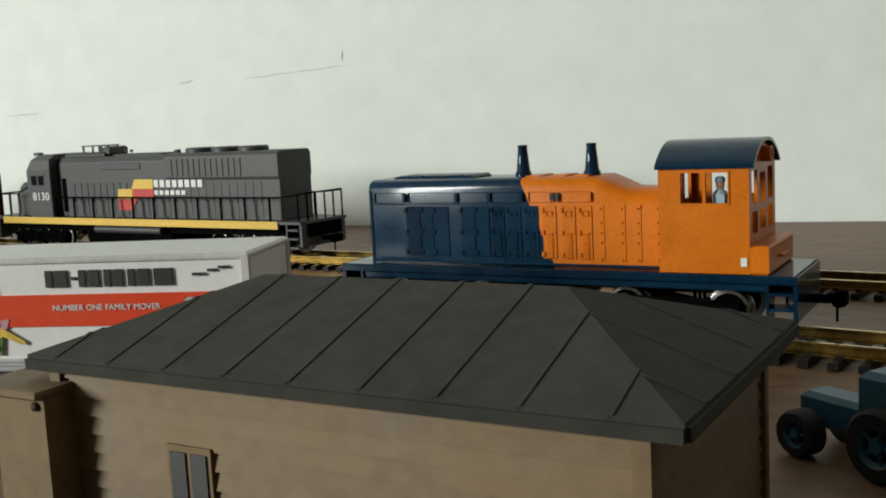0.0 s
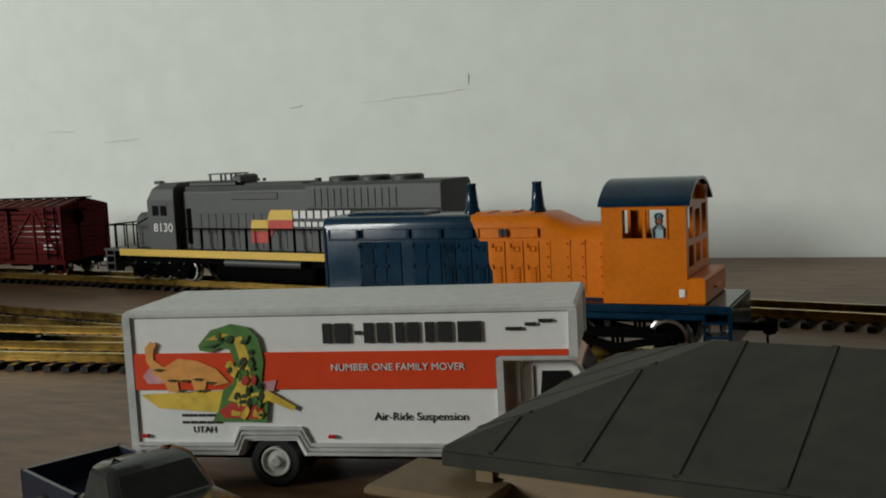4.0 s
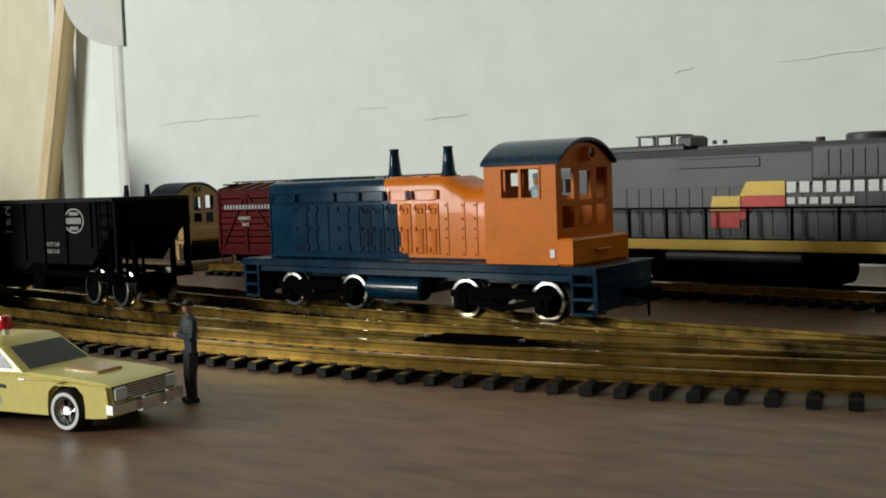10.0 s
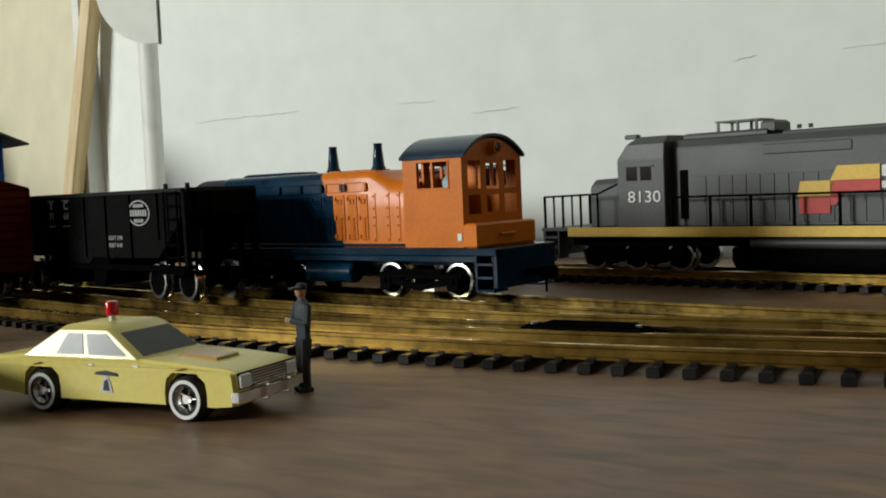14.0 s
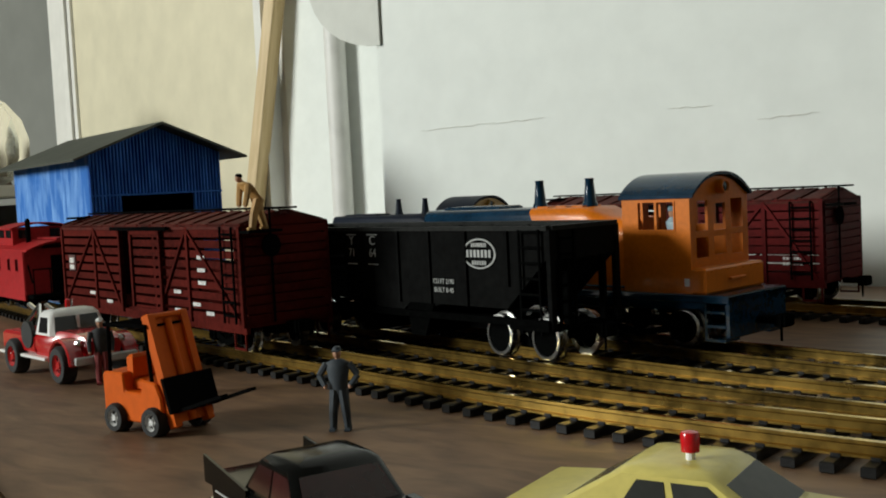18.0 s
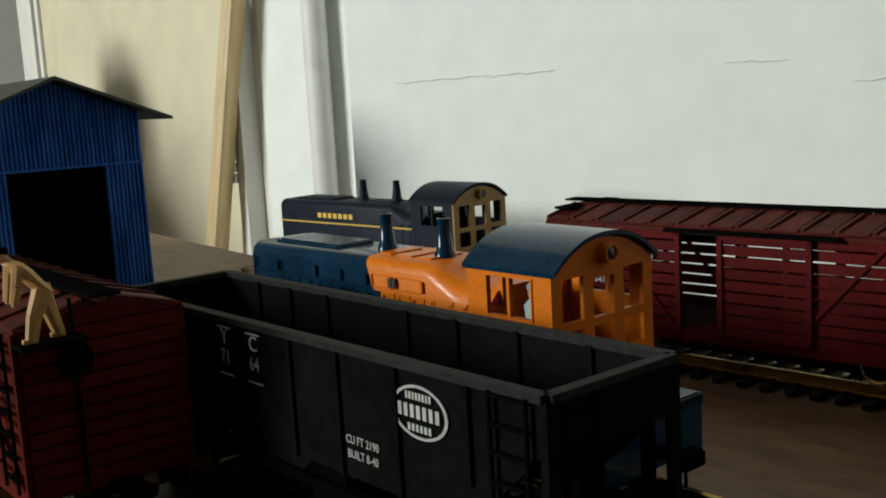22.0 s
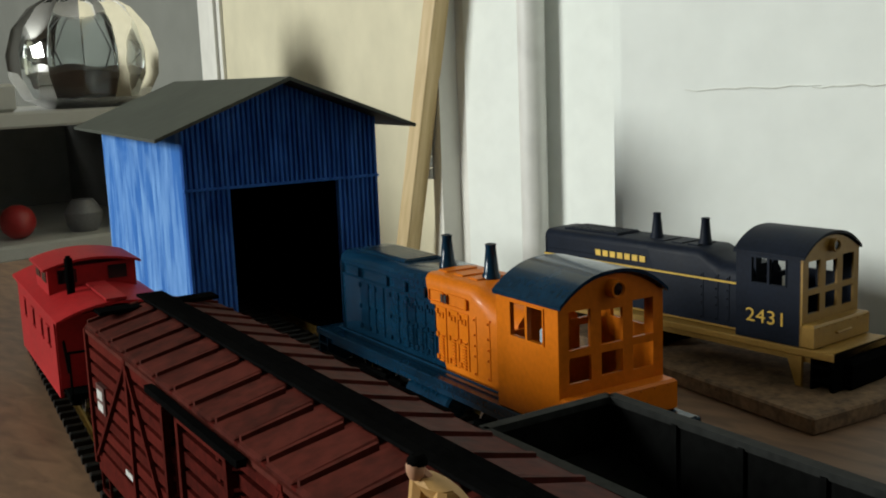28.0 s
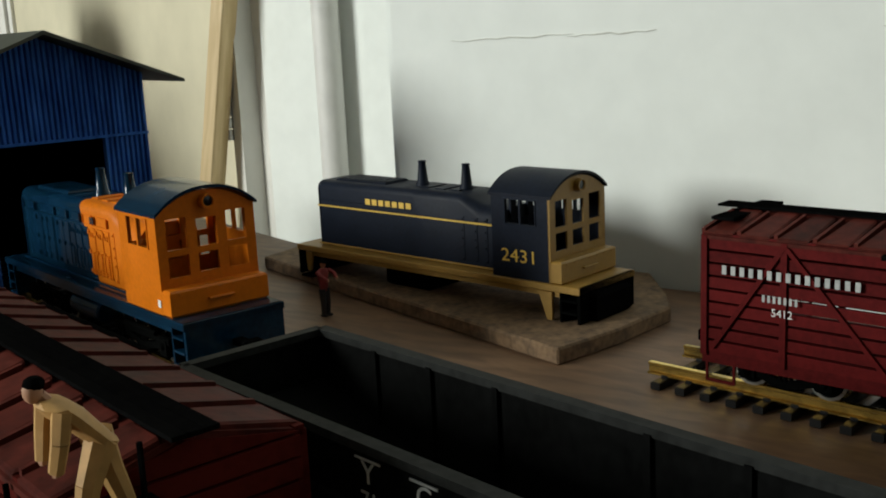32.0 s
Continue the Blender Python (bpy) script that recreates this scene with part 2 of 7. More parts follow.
M = dict(
    plaster=mat("white_wall_paint", (0.76, 0.79, 0.75), 0.75, vary=0.03, grain=60, bump=0.10, spots=2.5),
    crack=mat("filler_crack", (0.60, 0.60, 0.55), 0.9, vary=0.15),
    cream=mat("cream_door_paint", (0.63, 0.58, 0.42), 0.6, vary=0.05, grain=30, bump=0.05, spots=3),
    white=mat("white_gloss_paint", (0.70, 0.69, 0.64), 0.5, vary=0.05, grain=40, spots=4),
    # unseen ceiling, kept dark so that it bounces less light
    ceiling=mat("low_bounce_ceiling", (0.32, 0.32, 0.30), 0.9, vary=0.03, grain=30, spots=3),
    floorm=wood_mat("floor_boards", (0.10, 0.06, 0.035), (0.2, 0.13, 0.08), (2, 20, 20)),
    table=wood_mat("plywood_top", (0.092, 0.050, 0.029), (0.232, 0.137, 0.076), (16, 46, 40), rough=0.5, bump=0.10, rings=4),
    pine=wood_mat("planed_pine", (0.50, 0.36, 0.17), (0.72, 0.56, 0.33), (3, 30, 30), rough=0.55, rings=5),
    chip=mat("chipboard", (0.17, 0.105, 0.055), 0.85, vary=0.3, grain=500, bump=0.7, spots=160),
    steel=mat("hinge_steel", (0.55, 0.55, 0.53), 0.35, 1.0, vary=0.1),
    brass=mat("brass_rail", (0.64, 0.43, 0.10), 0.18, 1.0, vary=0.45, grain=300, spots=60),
    # the rail's brass again, darkened to paint shade on its sides
    railside=mat("shaded_brass_side", (0.20, 0.125, 0.028), 0.30, 0.9, vary=0.4, grain=300, spots=60),
    tie=mat("black_plastic_tie", (0.0045, 0.0042, 0.0040), 0.45, vary=0.3, grain=900, bump=0.2, spec=0.25),
    blue=mat("navy_blue_enamel", (0.0028, 0.0215, 0.046), 0.22, vary=0.22, grain=700, coat=0.30, spots=90, spec=0.12),
    orange=mat("orange_enamel", (0.62, 0.155, 0.003), 0.40, vary=0.07, grain=700, coat=0.12, spots=90, spec=0.18),
    sfblue=mat("satin_navy_plastic", (0.0065, 0.0100, 0.0190), 0.5, vary=0.16, grain=700, spots=90, spec=0.12),
    yellow=mat("ochre_yellow_plastic", (0.31, 0.175, 0.030), 0.45, vary=0.08, grain=700),
    grey=mat("dark_grey_plastic", (0.046, 0.048, 0.048), 0.5, vary=0.12, grain=700),
    black=mat("black_plastic", (0.0024, 0.0026, 0.0025), 0.7, vary=0.3, grain=800, spec=0.0),
    hopblack=mat("weathered_black_paint", (0.0036, 0.0039, 0.0037), 0.65, vary=0.35, grain=500, spots=70, spec=0.03),
    rim=mat("worn_grey_black_rim", (0.017, 0.018, 0.017), 0.6, vary=0.3, grain=500, spec=0.05),
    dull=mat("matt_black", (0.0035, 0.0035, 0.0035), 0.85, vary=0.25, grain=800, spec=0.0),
    metal=mat("wheel_steel", (0.40, 0.40, 0.38), 0.25, 1.0, vary=0.15),
    chrome=mat("chrome_plate", (0.75, 0.75, 0.74), 0.12, 1.0, vary=0.05),
    maroon=mat("boxcar_maroon", (0.078, 0.006, 0.006), 0.6, vary=0.18, grain=700, bump=0.1, spec=0.06),
    brown=mat("stock_car_brown", (0.072, 0.0090, 0.0064), 0.7, vary=0.24, grain=600, bump=0.15, spec=0.03),
    roofbrown=mat("roof_panel_brown", (0.066, 0.0125, 0.0085), 0.6, vary=0.3, grain=400, bump=0.15, spots=120, spec=0.08),
    red=mat("caboose_red", (0.31, 0.010, 0.012), 0.5, vary=0.12, grain=600, spec=0.2),
    firered=mat("glossy_red", (0.42, 0.010, 0.012), 0.22, vary=0.08, coat=0.6),
    shedblue=streak_mat("brushed_blue_card", (0.020, 0.085, 0.34), (0.055, 0.190, 0.60)),
    shedside=streak_mat("streaked_pale_blue_card", (0.040, 0.155, 0.48), (0.17, 0.35, 0.70)),
    redglass=mat("reddish_dark_window", (0.035, 0.008, 0.008), 0.1, vary=0.2, grain=150, bump=0),
    shedroof=mat("dark_green_card", (0.040, 0.046, 0.034), 0.6, vary=0.15, grain=200, bump=0.1),
    paint=mat("white_lettering", (0.70, 0.70, 0.68), 0.6, vary=0.08, grain=900),
    letter=mat("yellow_lettering", (0.65, 0.42, 0.06), 0.55, vary=0.08, grain=900),
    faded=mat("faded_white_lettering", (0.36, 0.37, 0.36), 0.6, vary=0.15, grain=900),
    ink=mat("black_lettering", (0.010, 0.010, 0.010), 0.6, vary=0.1),
    logored=mat("red_lettering", (0.45, 0.03, 0.02), 0.55, vary=0.1),
    truckwhite=mat("white_van_paint", (0.78, 0.78, 0.76), 0.35, vary=0.03, coat=0.3),
    truckred=mat("orange_red_band", (0.72, 0.062, 0.016), 0.35, vary=0.04, coat=0.3),
    alum=mat("aluminium_trim", (0.52, 0.52, 0.51), 0.4, 0.15, vary=0.1),
    carcream=mat("pale_yellow_car", (0.68, 0.575, 0.155), 0.35, vary=0.05, grain=600, coat=0.2, spec=0.3),
    tyre=mat("rubber_tyre", (0.007, 0.007, 0.007), 0.75, vary=0.2),
    carblack=mat("glossy_black_car", (0.0035, 0.0037, 0.0034), 0.16, vary=0.2, spec=0.16),
    forko=mat("orange_forklift", (0.60, 0.100, 0.0035), 0.5, vary=0.07, spec=0.12),
    tanwall=mat("tan_clapboard", (0.155, 0.100, 0.045), 0.65, vary=0.12, grain=300, spots=60),
    felt=mat("grey_brown_roof", (0.031, 0.030, 0.023), 0.9, vary=0.2, grain=250, bump=0.3, spots=50),
    skin=mat("painted_skin", (0.42, 0.22, 0.13), 0.6, vary=0.12),
    tan=mat("tan_clothes", (0.40, 0.225, 0.07), 0.65, vary=0.15),
    denim=mat("grey_blue_clothes", (0.028, 0.038, 0.048), 0.7, vary=0.2),
    darkcloth=mat("dark_clothes", (0.016, 0.016, 0.018), 0.7, vary=0.25),
    redcloth=mat("red_clothes", (0.20, 0.022, 0.022), 0.7, vary=0.2),
    teal=mat("teal_blue_plastic", (0.015, 0.085, 0.14), 0.4, vary=0.12),
    carglass=mat("tinted_window", (0.042, 0.044, 0.040), 0.22, vary=0.1, bump=0, spec=0.14),
    darkglass=mat("dark_window", (0.010, 0.010, 0.011), 0.1, vary=0.05, bump=0),
    lampred=mat("red_beacon", (0.55, 0.008, 0.012), 0.15, vary=0.05, coat=0.5),
    dino1=mat("picture_yellow", (0.62, 0.42, 0.05), 0.5, vary=0.2),
    dino2=mat("picture_green", (0.06, 0.15, 0.03), 0.5, vary=0.3),
    dino3=mat("picture_orange", (0.62, 0.27, 0.06), 0.5, vary=0.2),
    dinodark=mat("picture_dark_green", (0.022, 0.045, 0.014), 0.5, vary=0.3),
    hubwhite=mat("dull_white_hub", (0.50, 0.50, 0.47), 0.5, vary=0.08),
    pink=mat("picture_pink", (0.62, 0.30, 0.33), 0.5, vary=0.15),
    shelfm=mat("white_shelf_board", (0.42, 0.42, 0.40), 0.6, vary=0.05, grain=30),
    paper=mat("pale_paper", (0.62, 0.63, 0.58), 0.8, vary=0.04, grain=60),
    # unseen room walls, darkened to weaken bounce and reflections
    dimwall=mat("low_bounce_grey", (0.15, 0.15, 0.135), 0.85, vary=0.1, grain=20, spots=3),
    # grey of the shelf unit's panels, with the shade under the boards painted in
    shadowm=mat("shelf_shade_grey", (0.16, 0.16, 0.15), 0.8, vary=0.1, grain=20),
    darkwood=mat("dark_wood", (0.045, 0.024, 0.014), 0.6, vary=0.2, grain=60),
    glass=glass_mat("clear_glass"),
    potgrey=mat("grey_ceramic", (0.16, 0.16, 0.17), 0.35, vary=0.1),
    redball=mat("red_ball_plastic", (0.32, 0.018, 0.018), 0.35, vary=0.08),
)

# ---------- mesh helpers ----------


class MB:
    """Collects faces; mi is the material slot of the faces that follow."""

    def __init__(self):
        self.v, self.f, self.m, self.mi = [], [], [], 0

    def face(self, pts):
        n = len(self.v)
        self.v += [tuple(p) for p in pts]
        self.f.append(tuple(range(n, n + len(pts)))), self.m.append(self.mi)

    def rings(self, rings, caps=True, closed=False):
        n, k = len(self.v), len(rings[0])
        for r in rings:
            self.v += [tuple(p) for p in r]
        span = len(rings) if closed else len(rings) - 1
        for i in range(span):
            a, b = n + i * k, n + ((i + 1) % len(rings)) * k
            for j in range(k):
                self.f.append((a + j, a + (j + 1) % k, b + (j + 1) % k, b + j)), self.m.append(self.mi)
        if caps and not closed:
            self.f.append(tuple(n + j for j in reversed(range(k)))), self.m.append(self.mi)
            e = n + (len(rings) - 1) * k
            self.f.append(tuple(e + j for j in range(k))), self.m.append(self.mi)
        return self

    def box(self, x0, x1, y0, y1, z0, z1, c=0.0):
        if c <= 0:
            q = [(x0, y0), (x1, y0), (x1, y1), (x0, y1)]
            return self.rings([[(x, y, z0) for x, y in q], [(x, y, z1) for x, y in q]])
        q = lambda d: [(x0 + d, y0 + d), (x1 - d, y0 + d), (x1 - d, y1 - d), (x0 + d, y1 - d)]  # noqa: E731
        return self.rings([[(x, y, z) for x, y in q(d)] for d, z in ((c, z0), (0, z0 + c), (0, z1 - c), (c, z1))])

    def prism_x(self, prof, x0, x1):
        return self.rings([[(x, y, z) for y, z in prof] for x in (x0, x1)])

    def prism_y(self, prof, y0, y1):
        return self.rings([[(x, y, z) for x, z in prof] for y in (y0, y1)])

    def prism_z(self, prof, z0, z1):
        return self.rings([[(x, y, z) for x, y in prof] for z in (z0, z1)])

    def tube(self, p0, p1, r0, r1=None, seg=8):
        p0, p1 = Vector(p0), Vector(p1)
        r1 = r0 if r1 is None else r1
        d = (p1 - p0).normalized()
        a = d.orthogonal().normalized()
        b = d.cross(a)
        cs = [(math.cos(2 * math.pi * i / seg), math.sin(2 * math.pi * i / seg)) for i in range(seg)]
        return self.rings([[p + a * (c * r) + b * (s * r) for c, s in cs] for p, r in ((p0, r0), (p1, r1))])

    def lathe(self, prof, origin=(0, 0, 0), axis="z", seg=16):
        o, out = Vector(origin), []
        for r, h in prof:
            ring = []
            for i in range(seg):
                t = 2 * math.pi * i / seg
                c, s = r * math.cos(t), r * math.sin(t)
                ring.append(o + Vector({"z": (c, s, h), "y": (c, h, -s), "x": (h, c, s)}[axis]))
            out.append(ring)
        return self.rings(out)

    def blob(self, c, rx, ry, rz, seg=8, rows=6):
        out = []
        for i in range(1, rows):
            t = math.pi * i / rows
            out.append([(c[0] + rx * math.sin(t) * math.cos(2 * math.pi * j / seg), c[1] + ry * math.sin(t) * math.sin(2 * math.pi * j / seg), c[2] - rz * math.cos(t)) for j in range(seg)])
        return self.rings(out)

    def weld(self):
        """Joins points that coincide."""
        at, keep, out = {}, [], []
        for p in self.v:
            k = tuple(round(c, 7) for c in p)
            if k not in at:
                at[k] = len(out)
                out.append(p)
            keep.append(at[k])
        self.v, self.f = out, [tuple(keep[i] for i in f) for f in self.f]
        return self

    def mesh(self, name, mats, smooth=False, bevel=0.0):
        me = bpy.data.meshes.new(name)
        me.from_pydata(self.v, [], self.f)
        for m in mats if isinstance(mats, (list, tuple)) else [mats]:
            me.materials.append(m)
        me.polygons.foreach_set("material_index", self.m)
        bm = bmesh.new()
        bm.from_mesh(me)
        bmesh.ops.recalc_face_normals(bm, faces=bm.faces)
        if bevel:
            bmesh.ops.bevel(bm, geom=list(bm.edges), offset=bevel, segments=1, affect="EDGES", clamp_overlap=True)
        bm.to_mesh(me)
        bm.free()
        if smooth:
            me.shade_smooth()
            me.set_sharp_from_angle(angle=radians(35))
        return me


def part(name, mb, material, parent=None, label="", at=None, smooth=False, bevel=0.0):
    ob = new(name, mb if isinstance(mb, bpy.types.Mesh) else mb.mesh(name, material, smooth, bevel))
    if parent is not None:
        ob.parent = parent
    if at is not None:
        ob.matrix_basis = at
    if label:
        ob["label"] = label
    return ob


def thing(name, m, label, category, group="", kind=""):
    ob = new(name)
    ob.empty_display_size = 0.01
    ob.matrix_basis = m
    return tagged(ob, label, category, group, kind)


def solid(name, mb, material, label, category="", kind="", at=None, smooth=False, bevel=0.0, group=""):
    return tagged(part(name, mb, material, None, "", at, smooth, bevel), label, category, group, kind)


def text_part(name, words, size, material, parent, at, thick=0.00006, stretch=1.0):
    cu = bpy.data.curves.new(name, "FONT")
    cu.body, cu.size, cu.extrude, cu.align_x, cu.resolution_u = words, size, thick, "CENTER", 3
    tmp = new(name, cu)
    me = bpy.data.meshes.new_from_object(tmp.evaluated_get(bpy.context.evaluated_depsgraph_get()))
    bpy.data.objects.remove(tmp)
    me.materials.clear()
    me.materials.append(material)
    ob = part(name, me, material, parent, at=at @ Matrix.Diagonal((stretch, 1, 1, 1)))
    return ob


def bars(name, x0, x1, z0, z1, y, n, material, parent, label="", weight=0.72, side=-1, rows=1):
    """Lettering that stays plain: n upright blocks on a face that looks along -y (side -1) or +y."""
    w, h = (x1 - x0) / n, (z1 - z0) / rows
    for r in range(rows):
        for i in range(n):
            mb = MB()
            mb.box(x0 + i * w, x0 + (i + weight) * w, y - 0.00008, y + 0.00008, z0 + r * h, z0 + (r + (0.72 if rows > 1 else 1)) * h)
            part(name, mb, material, parent, label)


FRONT = pose(0, 0, 0, 90, 0, 0)   # writing that faces -y

# ---------- the room ----------
WALL_Y = 0.508
EDGE_X = -0.589


def room():
    def slab(name, a, b, material, label, thick=0.02, z0=-0.75, z1=1.6):
        """A wall panel whose room side runs from a to b, seen with a on the left."""
        d = Vector((b[0] - a[0], b[1] - a[1], 0)).normalized()
        n = Vector((-d.y, d.x, 0)) * thick
        mb = MB()
        mb.prism_z([a, b, (b[0] + n.x, b[1] + n.y), (a[0] + n.x, a[1] + n.y)], z0, z1)
        return solid(name, mb, material, label, "wall", "structure")
    slab("wall_north", (EDGE_X, WALL_Y), (1.30, WALL_Y), M["plaster"], "white plastered wall with fine filled cracks")
    slab("wall_return", (EDGE_X + 0.004, 0.735), (EDGE_X, WALL_Y + 0.021), M["plaster"], "white side of the projecting wall", -0.02)
    slab("wall_recess", (-0.915, 0.742), (EDGE_X + 0.03, 0.735), M["plaster"], "white wall of the recess beside the door")
    slab("wall_door", (-1.62, 0.930), (-0.915, 0.743), M["white"], "white painted wall round a cream door")
    # the alcove wall is pale; its dimness is put into a grey colour
    slab("wall_alcove_back", (-3.60, 1.00), (-1.62, 0.931), mat("alcove_shade_grey", (0.18, 0.185, 0.165), 0.8, vary=0.06, grain=20, spots=3), "pale wall behind the shelves, painted grey for its shade")
    # unseen walls added to close the room, dark to hold down its bounce
    slab("wall_far_west", (-3.60, -2.0), (-3.60, 1.0), M["dimwall"], "unseen wall at the end of the room, darkened to cut bounce light")
    slab("wall_east", (1.30, WALL_Y), (1.30, -2.0), M["dimwall"], "unseen wall across the room, darkened to cut bounce light")
    # front wall with the window opening
    mb = MB()
    mb.box(-3.62, -2.66, -2.02, -2.0, -0.75, 1.6)
    mb.box(-1.84, 1.32, -2.02, -2.0, -0.75, 1.6)
    mb.box(-2.66, -1.84, -2.02, -2.0, -0.75, 0.39)
    mb.box(-2.66, -1.84, -2.02, -2.0, 1.21, 1.6)
    solid("wall_south", mb, M["dimwall"], "unseen wall with a window opening, darkened to cut bounce light", "wall", "structure")
    mb = MB()
    mb.box(-3.64, 1.34, -2.04, 1.06, -0.77, -0.75)
    solid("floor", mb, M["floorm"], "dark wooden floor boards", "floor", "structure")
    mb = MB()
    mb.box(-3.64, 1.34, -2.04, 1.06, 1.6, 1.62)
    solid("ceiling", mb, M["ceiling"], "unseen ceiling, darkened to cut bounce light", "ceiling", "structure")
    # pipe shape added in the recess to give its soft dark upright band
    mb = MB()
    mb.tube((-0.832, 0.728, -0.75), (-0.832, 0.728, 1.6), 0.010, seg=20)
    solid("pipe", mb, mat("pipe_paint", (0.62, 0.61, 0.58), 0.5, vary=0.05, grain=40), "off-white pipe shape added for the dark upright band of the recess wall", "pipe", "structure", smooth=True)
    # cream door with its frame; local x runs along the wall, -y faces the room
    turn = math.degrees(math.atan2(0.743 - 0.930, -0.915 + 1.62))
    door = thing("door_1", pose(-0.9400, 0.7486, 0, 0, 0, turn), "cream painted door in a white frame", "door", kind="structure")
    mb = MB()
    mb.box(-0.556, -0.004, -0.010, 0.004, -0.75, 1.3, 0.002)
    part("door_panel", mb, M["cream"], door)
    for x0, x1, d in ((-0.003, 0.012, 0.016), (-0.570, -0.557, 0.014), (-0.590, -0.572, 0.018)):
        mb = MB()
        mb.box(x0, x1, -d, 0.004, -0.75, 1.32, 0.002)
        part("door_frame", mb, M["white"], door)
    mb = MB()
    mb.box(-0.010, -0.004, -0.0125, -0.010, 0.016, 0.064, 0.0008)
    part("hinge_leaf", mb, M["steel"], door, "steel hinge leaf")
    for k in range(5):
        mb = MB()
        mb.tube((-0.0035, -0.0185, 0.0165 + k * 0.0095), (-0.0035, -0.0185, 0.0250 + k * 0.0095), 0.0034, seg=10)
        part("hinge_knuckle", mb, M["steel"], door, "steel hinge knuckle", smooth=True)
    # leaning plank
    mb = MB()
    mb.box(-0.6, 0.62, -0.0060, 0.0060, -0.0100, 0.0100, 0.001)
    ob = solid("plank", mb, M["pine"], "long planed pine batten leaning against the wall", "plank")
    ob.matrix_basis = look((-0.9549, 0.717, -0.0046), (-0.9265, 0.724, 0.1509)) @ pose(0, 0, 0, 0, 90, 0)
    # wall cracks
    for i, (x, z, l, tilt) in enumerate(((-0.108, 0.0985, 0.075, 3), (-0.191, 0.0968, 0.012, 8), (-0.530, 0.0915, 0.056, 1), (-0.487, 0.0917, 0.036, 1), (-0.381, 0.0905, 0.024, -2), (-0.0745, 0.1063, 0.006, 85), (-0.330, 0.0820, 0.03, 2))):
        mb = MB()
        n = 10
        pts = [(-l / 2 + l * k / n, 0.0003 * math.sin(k * 2.3 + i) + 0.0002 * math.sin(k * 5.1)) for k in range(n + 1)]
        for k in range(n):
            w = 0.00016 * (0.4 + math.sin(math.pi * (k + 0.5) / n))
            (a, b), (c, d) = pts[k], pts[k + 1]
            mb.rings([[(a, 0, b - w), (a, 0.0008, b - w), (a, 0.0008, b + w), (a, 0, b + w)], [(c, 0, d - w), (c, 0.0008, d - w), (c, 0.0008, d + w), (c, 0, d + w)]])
        solid("wall_crack", mb, M["crack"], "fine filled crack in the white wall", "crack", "structure", at=pose(x, WALL_Y - 0.0004, z, 0, -tilt, 0))
    # hanging pale paper at the wall's end
    mb = MB()
    pr = [(0, 0.25)] + [(-0.060 * math.sin(t), 0.0 + 0.045 * (1 - math.cos(t))) for t in [math.pi / 2 * k / 8 for k in range(9)]] + [(-0.060, 0.25)]
    mb.prism_y(pr, 0, 0.001)
    solid("hanging_paper", mb, M["paper"], "pale rounded paper sheet hung at the wall's edge", "paper", at=pose(EDGE_X + 0.003, WALL_Y - 0.002, 0.147))
    # table
    mb = MB()
    mb.prism_z([(-0.95, 0.315), (-0.353, 0.1095), (-0.10, 0.022), (0.10, -0.03), (1.1, -0.03), (1.1, WALL_Y - 0.003), (-0.60, WALL_Y - 0.003), (-0.656, 0.508), (-0.81, 0.553), (-0.95, 0.594)], -0.018, 0.0)
    solid("table_top", mb, M["table"], "reddish-brown plywood layout board", "table")


